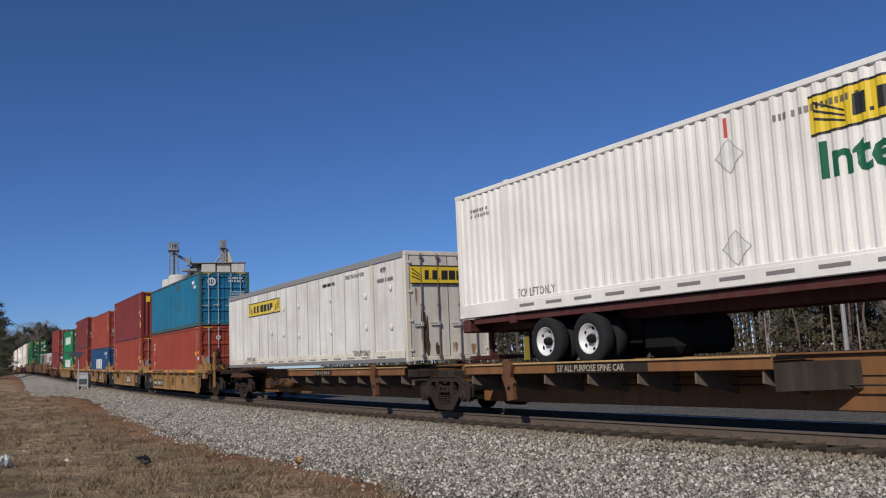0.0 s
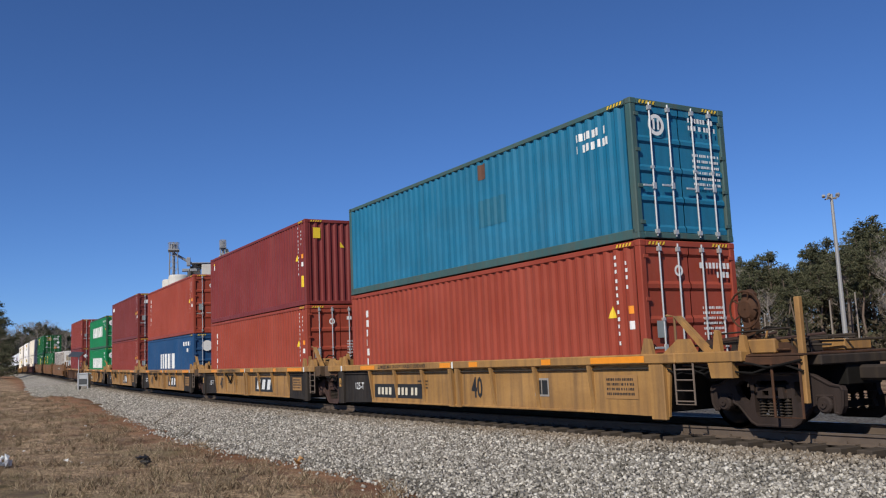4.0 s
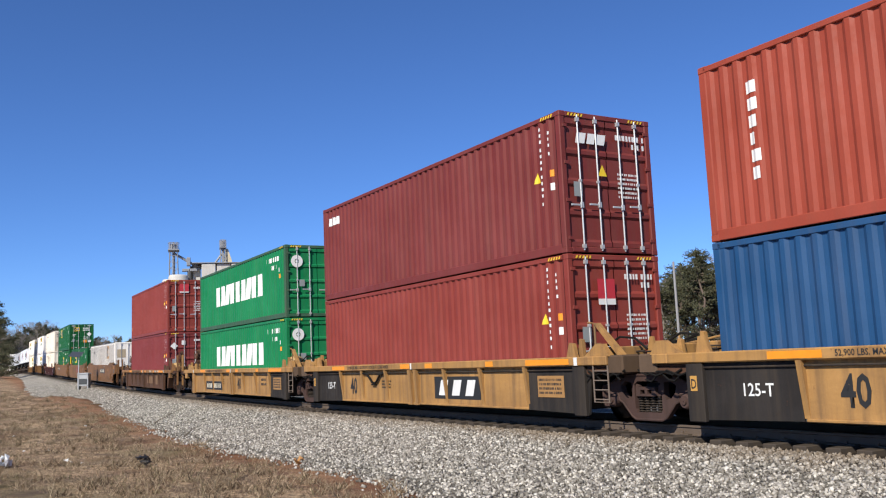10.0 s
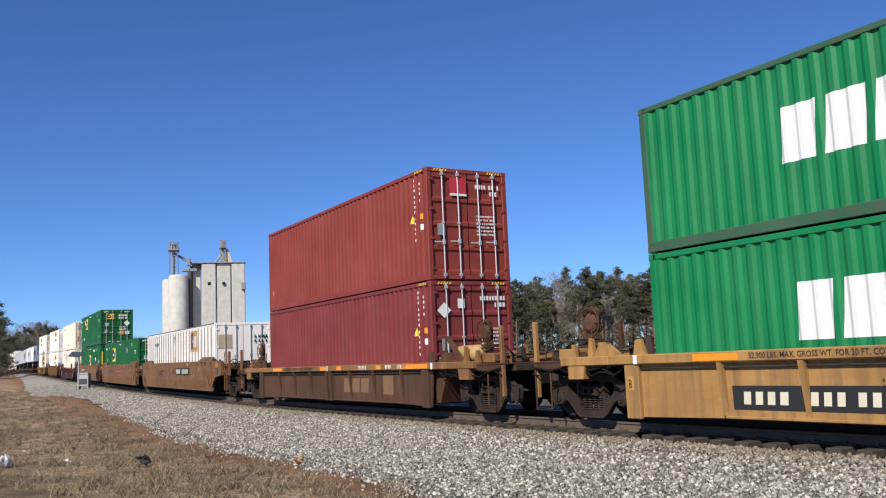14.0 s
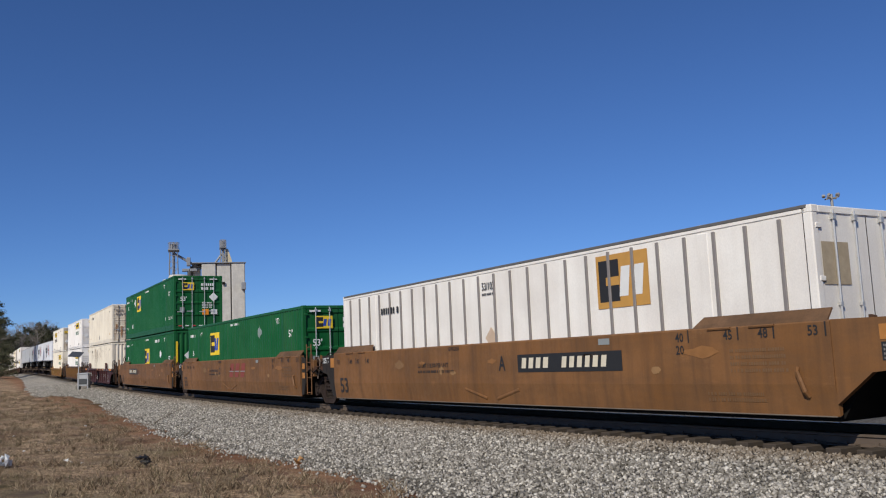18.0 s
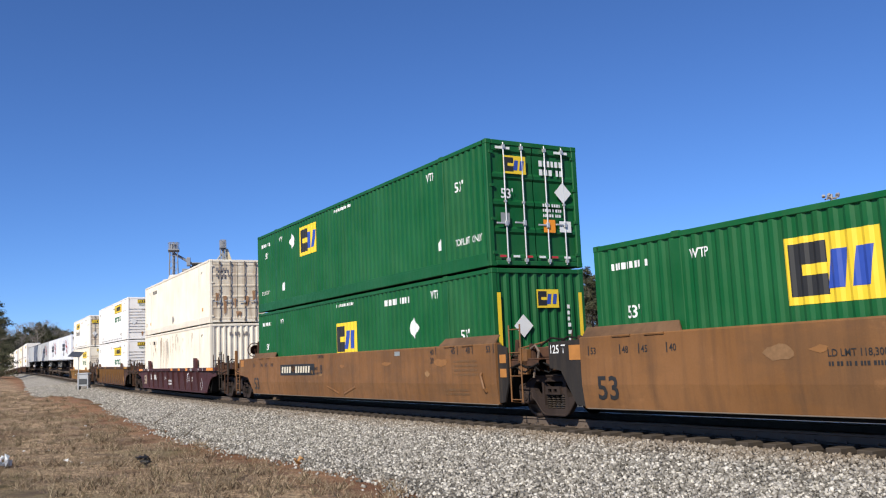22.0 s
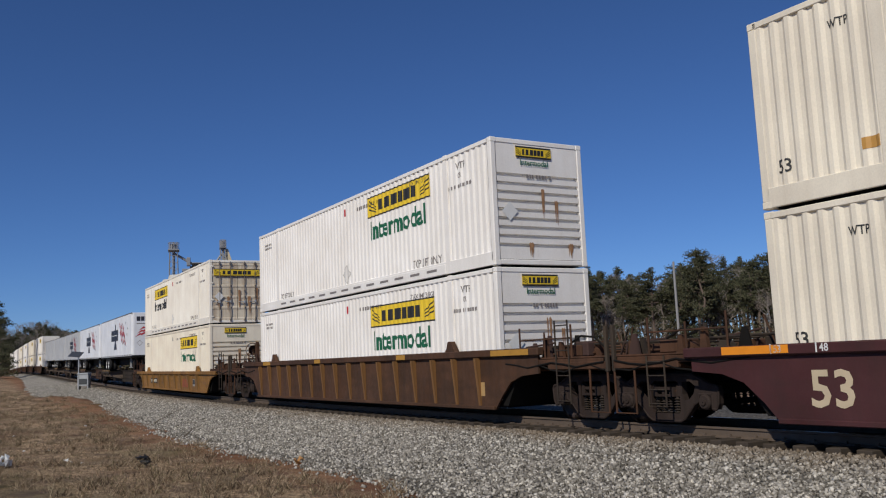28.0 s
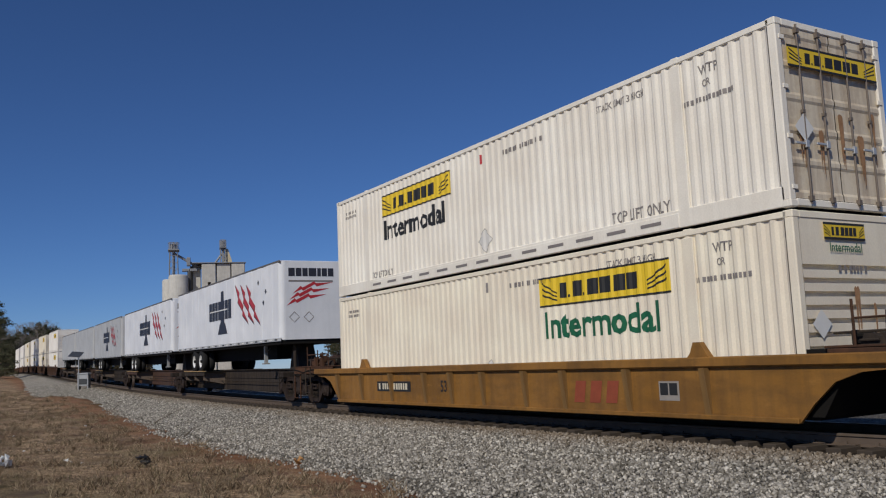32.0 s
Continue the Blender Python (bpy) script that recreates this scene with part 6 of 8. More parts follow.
    for sx in (-1, 1):
        far = (front_end and sx > 0) or (rear_end and sx < 0)
        x1 = 9.4 if far else 7.62
        part("end_deck", Mb().box(min(sx * 6.35, sx * x1), max(sx * 6.35, sx * x1), -1.05, 1.10, 0.98, 1.13 if far else 1.16, 0.02), STEEL_DARK, c)
        xa, xb = (7.0, 8.35) if far else (7.0, 7.35)
        part("sill_end", Mb().box(min(sx * xa, sx * xb), max(sx * xa, sx * xb), -1.49, -1.31, 1.062, 1.228, 0.015), sill_m, c)
        xa, xb = (7.72, 8.15) if far else (7.30, 7.72)
        part("bolster_cap", Mb().prism([(sx * xa, 0.82), (sx * xb, 0.82), (sx * xb, 1.058), (sx * (xa - 0.05), 1.058)][::sx], "y", -1.47, -1.33) if far else Mb().box(min(sx * xa, sx * xb), max(sx * xa, sx * xb), -1.44, -1.0, 0.90, 1.24, 0.03), sill_m if far else paint("sooty_tan_casting", (0.10, 0.066, 0.042), 0.7, 0.7, 0.2, dirtcol=(0.04, 0.03, 0.023)), c)
        cp = [(sx * (6.75 + 0.2 * i), -1.42, 0.97 - 0.10 * math.sin(i * 1.25) ** 2) for i in range(6)]
        part("hose", Mb().path(cp, 0.018, 5), BLACK, c)
        part("end_bulkhead", Mb().prism([(sx * 6.25, 0.25), (sx * 6.45, 0.25), (sx * 6.9, 1.16), (sx * 6.25, 1.16)][::sx], "y", -1.25, 1.25), dark_m, c)
        part("body_bolster", Mb().prism([(sx * 6.9, 0.92), (sx * 7.62, 0.92), (sx * 7.62, 0.80), (sx * 7.2, 0.74)][::sx], "y", -0.9, 0.9), dark_m, c)
        part("gusset", Mb().prism([(sx * 6.7, 1.22), (sx * 7.4, 1.22), (sx * 7.25, 1.45), (sx * 7.05, 1.45)][::sx], "y", -1.46, -1.36), paint_m, c)
        part("container_guide", Mb().prism([(sx * 6.14, 1.22), (sx * 6.42, 1.22), (sx * 6.36, 1.48), (sx * 6.24, 1.50)][::sx], "y", -1.42, -1.34), paint_m, c)
        rusty_end(c, sx * (7.0 if far else 6.55), sx * (9.35 if far else 7.60), 1.165 if far else 1.05, rng, far)
        end_gear(c, sx * (8.45 if far else 7.15), sx, 1.17, sill_m, rng, tank=tank and sx > 0)
        if sx > 0:
            part("diagonal_brace", Mb().prism([(6.86, 1.84), (6.96, 1.84), (7.66, 1.20), (7.50, 1.20)], "y", -1.32, -1.22), paint_m, c)
            part("brace_post", Mb().path([(6.84, -1.27, 1.20), (6.84, -1.27, 1.84), (6.66, -1.27, 1.86)], 0.022), paint_m, c)
        if not plain_marks and sx > 0:
            ladder(c, 6.95, STRUT_GREY, 0.40, 1.06)
        end_clutter(c, sx * 6.9, sx * (9.2 if far else 7.6), 1.16, sill_m, rng, 16 if far else 9)
        if far:
            part("coupler", Mb().box(min(sx * 9.3, sx * 10.1), max(sx * 9.3, sx * 10.1), -0.12, 0.12, 0.72, 0.95, 0.04).box(min(sx * 10.0, sx * 10.35), max(sx * 10.0, sx * 10.35), -0.2, 0.2, 0.68, 1.0, 0.06), STEEL_DARK, c)
            part("end_post", Mb().box(sx * 9.3 - 0.045, sx * 9.3 + 0.045, -1.36, -1.27, 0.45, 1.97, 0.012), sill_m, c)
            part("end_post", Mb().box(sx * 9.3 - 0.045, sx * 9.3 + 0.045, 0.96, 1.05, 0.95, 1.97, 0.012), RUSTY_GEAR, c)
            part("end_rail", Mb().path([(sx * 8.9, -1.0, 1.16), (sx * 8.9, -1.0, 1.54), (sx * 7.4, -1.0, 1.50), (sx * 7.4, -1.0, 1.16)], 0.016), STEEL_DARK, c)
            part("step", Mb().path([(sx * 8.8, -1.38, 1.1), (sx * 8.8, -1.38, 0.25), (sx * 9.28, -1.38, 0.25), (sx * 9.28, -1.38, 1.1)], 0.022), RUSTY_GEAR, c)
            part("brake_cylinder", Mb().lathe([(0.01, -0.3), (0.13, -0.3), (0.13, 0.1), (0.05, 0.14), (0.02, 0.4)], (sx * 8.8, -0.6, 0.55), "x", 12), STEEL_DARK, c)
    ysill, yp = -1.50, -1.385
    for x, w in ((-5.0, 0.9), (-0.6, 0.5), (0.7, 0.35), (3.4, 0.3), (4.9, 1.4)):
        decal("reflector", rect(w, 0.11), REFLECT, c, x, ysill, 1.09, label="orange reflective strip")
    decal("white_tick", rect(0.10, 0.15), WHITE_PAINT, c, -6.35 if number else 6.45, ysill, 1.07)
    decal("sill_words", words_mesh("52,900 LBS. MAX. GROSS WT. FOR 20 FT. CONTAINER", 0.085, 0.9), BLACK_PAINT, c, -3.9, ysill, 1.11)
    decal("white_tick", rect(0.07, 0.15), WHITE_PAINT, c, -0.06, ysill, 1.07)
    if unit:
        decal("unit_tag", rect(0.14, 0.24), TAN_SIGN, c, -6.53, -1.475, 0.62, label="small yellow tag")
        decal("unit_letter", words_mesh(unit, 0.15, 0.75), BLACK_PAINT, c, -6.51, -1.475, 0.66, lift=0.009)
    if plain_marks:
        block_row("faded_block", [0.5, 0.5, 0.5], 0.40, 0.10, 0.12, 0.0, plain("faded_tan", (0.20, 0.12, 0.068), 0.7), c, 0.95, yp, 0.45)
        decal("plate_square", rect(0.6, 0.5), plain("faded_tan", (0.26, 0.15, 0.085), 0.7), c, 3.6, yp, 0.42)
    else:
        decal("size_mark", words_mesh("40", 0.44, 0.72, 0.02), BLACK_PAINT, c, (0.6 if number else -3.95), yp, 0.42)
        if not rear_m:
            decal("load_mark", words_mesh("125-T", 0.19, 0.9), WHITE_PAINT, c, -5.55, -1.40, 0.55)
        if number:
            decal("number_panel", rect(2.65, 0.36), BLACK_PAINT, c, -4.35, yp, 0.34, label="black panel with pale marks")
            decal("number_stencil", bars_mesh([0.13, 0.13, 0.13, 0.14, -0.2, 0.12, 0.12, 0.12, -0.02, 0.12, 0.12], 0.19, 0.085, 0.08, 0.0), plain("cream_mark", (0.66, 0.60, 0.46), 0.6), c, -4.15, yp, 0.42, lift=0.009)
            if unit == "A":
                decal("plate_square", rect(0.46, 0.36), plain("dull_plate_edge", (0.30, 0.27, 0.24), 0.6), c, 3.0, yp, 0.47, label="framed black data plate")
                for k in (0, 1):
                    decal("plate_cell", rect(0.18, 0.28), BLACK_PAINT, c, 3.03 + 0.21 * k, yp, 0.51, lift=0.009)
            else:
                decal("data_stencil", lines(2, 0.6, 0.09, 0.07, seed + 8), BLACK_PAINT, c, 3.7, yp, 0.75)
        if logo:
            decal("logo_panel", rect(2.05, 0.52), BLACK_PAINT, c, 0.95, yp, 0.36, label="black panel with white slanted shapes")
            block_row("logo_shape", [0.34, 0.34, 0.34], 0.36, 0.26, 0.35, 0.0, WHITE_PAINT, c, 1.15, yp, 0.44, lift=0.010)
        decal("data_label", rect(0.85, 0.42), plain("dull_orange_label", (0.33, 0.18, 0.06), 0.6, 0, 0.2), c, 5.15, -1.40, 0.46, label="orange data label")
        decal("data_stencil", lines(4, 0.7, 0.045, 0.04, seed + 2), BLACK_PAINT, c, 5.2, -1.40, 0.78, lift=0.009)
        decal("small_stencil", lines(3, 0.5, 0.04, 0.04, seed + 3), BLACK_PAINT, c, -1.9, yp, 0.75)
    MOVERS.append((c, u, 7.9, 0.0))
    return c


DUSTY_BROWN = paint("dusty_brown_plate", (0.15, 0.085, 0.045), 0.75, 0.4, 0.15, dirtcol=(0.05, 0.034, 0.024), patch=0.5)


def well53(label, u, half, mat, top, style, seed, front_end=True, rear_end=True, ribs=(), cap=None, wide=0.04, guide=None, far_off=False, brake=False):
    """A 53-foot well: style smooth (folded plate side) or ribbed."""
    c = thing("well_car", label, "railway car", "well cars")
    xe = half - 0.1 if not front_end else half + 0.9
    xr = half - 0.1 if not rear_end else half + 0.9
    for sy in (-1, 1):
        if style == "smooth":
            prof = [(-1.41, 0.31), (-1.465, 0.29), (-1.52, 0.72), (-1.52, top - 0.03), (-1.49, top), (-1.38, top), (-1.36, top - 0.05)]
            pr = [(a * -sy, b) for a, b in prof]
            part("side_panel", Mb().prism(pr if sy < 0 else pr[::-1], "x", -8.35, 8.35), mat, c)
            part("bottom_flange", Mb().box(-8.3, 8.3, min(sy * 1.475, sy * 1.36), max(sy * 1.475, sy * 1.36), 0.272, 0.293, 0.006), plain("worn_flange", (0.15, 0.12, 0.09), 0.6, 0, 0.35, 3), c, "pale worn bottom flange")
            for x, k in ((-0.62, -1), (0.62, 1)):
                part("emboss", Mb().tube((x - 0.42, sy * (1.52 - 0.116 * (0.22 + 0.10 * k) - 0.034), 0.50 - 0.10 * k), (x + 0.42, sy * (1.52 - 0.116 * (0.22 - 0.10 * k) - 0.034), 0.50 + 0.10 * k), 0.05, 10), mat, c)
            for sx in (-1, 1):
                if (front_end and sx > 0) or (rear_end and sx < 0):
                    a, b = sx * 8.35, sx * 9.95
                    part("end_panel", Mb().prism([(a, 0.45), (sx * 8.9, 0.88), (b, 0.98), (b, top - 0.02), (a, top)][::sx], "y", sy * 1.50, sy * 1.40), mat, c)
                part("guide_plate", Mb().add([(sx * a, sy * b, z) for a, b, z in ((5.85, 1.50, top - 0.01), (8.30, 1.50, top - 0.01), (8.30, 1.36, top + 0.17), (6.0, 1.36, top + 0.17), (5.85, 1.46, top - 0.01), (8.30, 1.46, top - 0.01), (8.30, 1.335, top + 0.16), (6.0, 1.335, top + 0.16))], [(0, 1, 2, 3), (7, 6, 5, 4), (0, 4, 5, 1), (1, 5, 6, 2), (2, 6, 7, 3), (3, 7, 4, 0)]), DUSTY_BROWN, c, "dusty leaning guide plate")
                for a in (6.2, 7.0):
                    part("hinge", Mb().tube((sx * a, sy * 1.525, top - 0.03), (sx * (a + 0.45), sy * 1.525, top - 0.03), 0.022, 6), mat, c)
        else:
            pts = [(-8.0, 0.18), (8.0, 0.18), (8.25, 0.45), (8.6, 0.75), (9.0, 0.88), (9.6, 0.93), (9.6, top - 0.16), (-9.6, top - 0.16), (-9.6, 0.93), (-9.0, 0.88), (-8.6, 0.75), (-8.25, 0.45)]
            part("side_panel", Mb().prism(pts, "y", sy * 1.42, sy * 1.37), mat, c)
            part("top_sill", Mb().box(-9.7, 9.7, min(sy * 1.50, sy * 1.33), max(sy * 1.50, sy * 1.33), top - 0.16, top, 0.02), mat, c)
            part("bottom_chord", Mb().box(-8.0, 8.0, min(sy * 1.48, sy * 1.36), max(sy * 1.48, sy * 1.36), 0.16, 0.24, 0.012), mat, c)
            rib = Mb().prism([(-0.03, 0.22), (-0.13, top - 0.17), (-0.002, top - 0.17), (-0.002, 0.22)], "x", -wide, wide).mesh("rib")
            rib.materials.append(cap or mat)
            for x in ribs if sy < 0 or not far_off else ():
                part("rib", rib, None, c, at=pose(x, -1.42, 0) if sy < 0 else pose(x, 1.42, 0, 0, 0, 180))
        for x in (-guide, guide) if guide else ():
            part("container_guide", Mb().prism([(x - 0.23, top - 0.02), (x + 0.23, top - 0.02), (x + 0.23, top + 0.30), (x + 0.12, top + 0.44), (x - 0.23, top + 0.46)], "y", sy * 1.48, sy * 1.36), mat, c)
        for x in () if guide or style == "smooth" else (-6.2, 6.2):
            part("container_guide", Mb().prism([(x - 0.25, top - 0.03), (x + 0.25, top - 0.03), (x + 0.15, top + 0.10), (x + 0.05, top + 0.24), (x - 0.08, top + 0.24), (x - 0.15, top + 0.08)], "y", sy * 1.46, sy * 1.34), mat, c)
    part("well_floor", Mb().box(-8.2, 8.2, -1.25, 1.25, 0.20, 0.34), BLACK, c)
    rng = random.Random(seed)
    for sx, xx, far in ((1, xe, front_end), (-1, xr, rear_end)):
        part("end_deck", Mb().box(min(sx * 8.3, sx * xx), max(sx * 8.3, sx * xx), -1.0, 1.0, 0.96, 1.20, 0.03), RUSTY_GEAR, c)
        part("end_bulkhead", Mb().prism([(sx * 8.1, 0.25), (sx * 8.3, 0.25), (sx * 8.9, 1.2), (sx * 8.1, 1.2)][::sx], "y", -1.3, 1.3), BLACK, c)
        part("body_bolster", Mb().box(min(sx * (half - 0.5), sx * (half + 0.4)), max(sx * (half - 0.5), sx * (half + 0.4)), -0.9, 0.9, 0.74, 0.92), BLACK, c)
        if far_off:
            continue
        rusty_end(c, sx * 8.45, sx * (xx - 0.05), 1.24, rng, brake and sx < 0, True)
        end_gear(c, sx * (half - 0.35), sx, 1.24, RUSTY_GEAR, rng)
        end_clutter(c, sx * 8.6, sx * xx, 1.24, mat if style == "smooth" else RUSTY_GEAR, rng, 16 if far else 10)
        if far and style != "smooth":
            for k in range(3):
                part("rail_post", Mb().tube((sx * (8.9 + 0.85 * k), -1.34, 1.24), (sx * (8.9 + 0.85 * k), -1.34, 1.24 + (0.62, 0.5, 0.62)[k]), 0.02, 6), RUSTY_GEAR, c)
            part("hand_rail", Mb().tube((sx * 8.9, -1.34, 1.60), (sx * 10.6, -1.34, 1.60), 0.016, 6), RUSTY_GEAR, c)
        if style == "smooth" and not far:
            q = [(8.35, 0.32), (8.60, 0.34), (9.02, 0.98), (9.36, 1.04), (9.36, top - 0.06), (8.35, top - 0.04)] if sx < 0 else [(8.35, 0.32), (8.55, 0.34), (8.70, 0.72), (8.70, top - 0.12), (8.35, top - 0.04)]
            for yy in (-1, 1):
                part("end_panel", Mb().prism([(sx * a, b) for a, b in q][::sx], "y", yy * 1.46, yy * 1.42), TAN_DARK, c, "black end panel")
            if sx > 0:
                for zz in (0.86, 1.16):
                    decal("worn_patch", rect(0.24, 0.18), plain("orange_patch", (0.40, 0.17, 0.035), 0.6, 0, 0.3), c, 8.42, -1.46, zz, label="worn orange plate")
                part("end_bracket", Mb().prism([(9.0, 0.92), (9.3, 0.92), (9.34, 1.42), (9.05, 1.46)], "y", -1.40, -1.30), mat, c)
                part("hose", Mb().path([(a, -1.30, b) for a, b in ((9.35, 1.44), (9.5, 1.50), (9.62, 1.38), (9.55, 1.15), (9.45, 1.0), (9.4, 0.85))], 0.025), STRUT_GREY, c)
        lx = sx * ((8.75 if not far else 10.2) if style == "smooth" else 10.2)
        if far or sx > 0 or style != "smooth":
            ladder(c, lx - (0.4 if sx < 0 else 0), mat if style == "smooth" else STEEL_DARK, 0.35, 1.95 if sx > 0 else 1.2, -1.42)
        if far:
            part("coupler", Mb().box(min(sx * (xx - 0.1), sx * (xx + 0.5)), max(sx * (xx - 0.1), sx * (xx + 0.5)), -0.12, 0.12, 0.72, 0.95, 0.04).box(min(sx * (xx + 0.4), sx * (xx + 0.75)), max(sx * (xx + 0.4), sx * (xx + 0.75)), -0.2, 0.2, 0.68, 1.0, 0.06), STEEL_DARK, c)
            for yy in (-1.37, 1.05):
                part("end_post", Mb().box(sx * xx - 0.05, sx * xx + 0.05, yy - 0.05, yy + 0.05, 0.95, 1.95, 0.01) if style == "smooth" else Mb().box(sx * xx - 0.035, sx * xx + 0.035, yy - 0.04, yy + 0.04, 0.95, 1.78, 0.01), mat if style == "smooth" else STEEL_DARK, c)
            part("side_beam", Mb().box(min(sx * 9.9, sx * xx), max(sx * 9.9, sx * xx), -1.41, -1.33, 1.0, 1.14, 0.01), mat if style == "smooth" else RUSTY_GEAR, c)
            part("step", Mb().path([(sx * xx - sx * 0.5, -1.38, 1.0), (sx * xx - sx * 0.5, -1.38, 0.22), (sx * xx, -1.38, 0.22), (sx * xx, -1.38, 1.0)], 0.022), RUSTY_GEAR, c)
    MOVERS.append((c, u, half, 0.0))
    return c


DECK_LIP = paint("worn_deck_lip", (0.46, 0.30, 0.13), 0.6, 0.4, 0.2)


SPINE_ORANGE = paint("worn_orange_spine", (0.215, 0.095, 0.032), 0.6, 0.4, 0.15, dirtcol=(0.05, 0.032, 0.024))


def spine(label, u, half, mat, x_front, x_rear, deck=(-6.5, 8.2), brackets=(), tank=None, seed=1, trailer=True, gusset=False, plates=()):
    """One platform of a spine car."""
    c = thing("spine_car", label, "railway car", "spine cars")
    part("centre_beam", Mb().box(x_rear, x_front, -0.33, 0.33, 0.26, 1.13, 0.02), mat, c)
    part("beam_flange", Mb().box(x_rear, x_front, -0.40, 0.40, 1.115, 1.15, 0.008), mat, c)
    part("beam_seam", Mb().box(x_rear + 0.2, x_front - 0.2, -0.345, 0.345, 0.78, 0.795), BLACK, c)
    for sy in (-1, 1):
        y0, y1 = min(sy * 1.32, sy * 0.40), max(sy * 1.32, sy * 0.40)
        part("wheel_deck", Mb().box(deck[0], deck[1], y0, y1, 1.06, 1.10), BLACK, c)
        part("deck_edge", Mb().box(deck[0], deck[1], min(sy * 1.36, sy * 1.31), max(sy * 1.36, sy * 1.31), 0.92, 1.11, 0.012), mat, c)
        part("deck_lip", Mb().box(deck[0], deck[1], min(sy * 1.40, sy * 1.25), max(sy * 1.40, sy * 1.25), 1.11, 1.145, 0.006), DECK_LIP, c, "pale worn top edge")
        n = max(1, int((deck[1] - deck[0]) / 1.35))
        for i in range(n + 1):
            x = deck[0] + 0.2 + (deck[1] - deck[0] - 0.4) * i / n
            part("strut", Mb().prism([(sy * 1.33, 0.72), (sy * 0.33, 0.50), (sy * 0.33, 1.05), (sy * 1.31, 1.05)], "x", x - 0.018, x + 0.018), STRUT_GREY, c)
        for sx, x in ((1, deck[1]),) if gusset else ():
            part("deck_gusset", Mb().prism([(x, sy * 1.33), (x + sx * 0.04, sy * 1.33), (x + sx * 0.75, sy * 0.34), (x, sy * 0.34)][::sx * sy], "z", 0.60, 1.02), STEEL_DARK, c)
        for x in brackets:
            part("side_bracket", Mb().prism([(x - 0.16, 1.20), (x - 0.05, 1.24), (x + 0.06, 1.17), (x + 0.18, 1.12), (x + 0.14, 0.98), (x + 0.10, 0.86), (x + 0.16, 0.80), (x + 0.22, 0.74), (x + 0.18, 0.66), (x + 0.20, 0.40), (x - 0.02, 0.36), (x - 0.08, 0.62), (x - 0.20, 0.86), (x - 0.12, 1.02)], "y", sy * 1.45, sy * 1.36), paint("rusty_bracket", (0.13, 0.058, 0.028), 0.75, 0.5, 0.25, dirtcol=(0.04, 0.027, 0.02)), c, "rusty cast side bracket")
            part("bracket_slot", Mb().prism([(x - 0.02, 0.66), (x + 0.10, 0.68), (x + 0.10, 0.60), (x, 0.58)], "y", sy * 1.454, sy * 1.40), BLACK, c)
    for x in plates:
        part("bolster_plate", Mb().prism([(x - 0.95, 0.88), (x + 0.80, 0.88), (x + 0.55, 1.02), (x - 0.65, 1.04)], "y", -1.34, 1.34), RUSTY_GEAR, c, "worn rusty plate over the truck")
        part("side_bearing", Mb().box(x - 0.5, x + 0.4, -1.28, -1.05, 0.80, 0.88, 0.02), RUSTY_GEAR, c)
        part("hose", Mb().path([(x - 1.0, -1.25, 0.9), (x - 0.8, -1.36, 0.72), (x - 0.35, -1.36, 0.70), (x - 0.1, -1.30, 0.86)], 0.018), BLACK, c)
    if tank:
        part("brake_pipe", Mb().path([(tank - 1.2, -0.98, 0.92), (tank - 0.9, -0.99, 0.62), (tank - 0.2, -0.97, 0.58), (tank + 0.5, -0.95, 0.80)], 0.018), RUSTY_GEAR, c)
        part("valve_box", Mb().box(tank - 1.75, tank - 1.35, -0.98, -0.70, 0.42, 0.82, 0.05), RUSTY_GEAR, c)
        part("air_reservoir", Mb().lathe([(0.01, -0.55), (0.13, -0.53), (0.20, -0.44), (0.20, 0.44), (0.13, 0.53), (0.01, 0.55)], (tank, -0.72, 0.66), "x", 16).mesh("air_reservoir", True), paint("rusty_ochre_tank", (0.14, 0.066, 0.026), 0.7, 0.6, 0.25, dirtcol=(0.04, 0.025, 0.016), patch=0.6, patchcol=(0.06, 0.03, 0.018)), c, "rounded rusty ochre air tank")
        part("brake_cylinder", Mb().lathe([(0.01, -0.3), (0.12, -0.3), (0.12, 0.1), (0.05, 0.14), (0.02, 0.5)], (tank - 1.0, -0.70, 0.62), "x", 12), STEEL_DARK, c)
        part("brake_lever", Mb().tube((tank - 1.1, -0.85, 0.85), (tank - 0.3, -0.9, 0.72), 0.02, 5).tube((tank - 0.9, -0.8, 0.50), (tank - 0.6, -0.85, 0.95), 0.018, 5), STEEL_DARK, c)
    part("brake_rod", Mb().tube((x_rear + 1, -0.5, 0.66), (x_front - 1, -0.5, 0.66), 0.016, 5), STEEL_DARK, c)
    if trailer:
        part("hitch_stand", Mb().prism([(6.3, 1.0), (7.5, 1.0), (7.0, 2.05), (6.7, 2.05)], "y", -0.35, 0.35), STEEL_DARK, c)
    for x in (x_front, x_rear):
        sx = 1 if x > 0 else -1
        part("end_casting", Mb().box(min(x, x - sx * 1.3), max(x, x - sx * 1.3), -0.62, 0.62, 0.74, 1.03, 0.04), STEEL_DARK, c)
        for yy in (-0.6, -0.45):
            part("brake_pipe", Mb().tube((x - sx * 1.4, yy, 1.10), (x, yy + 0.05, 1.10), 0.02, 5), BLACK, c)
        part("end_bracket", Mb().box(min(x - sx * 1.25, x - sx * 0.75), max(x - sx * 1.25, x - sx * 0.75), -1.25, -0.6, 0.86, 1.06, 0.02), STEEL_DARK, c)
        if trailer and sx > 0:
            for xx in (x - 1.2, x - 0.8):
                part("grab_iron", Mb().tube((xx, -1.22, 0.45), (xx, -1.22, 0.95), 0.014, 5), STEEL_DARK, c)
    MOVERS.append((c, u, half, 0.0))
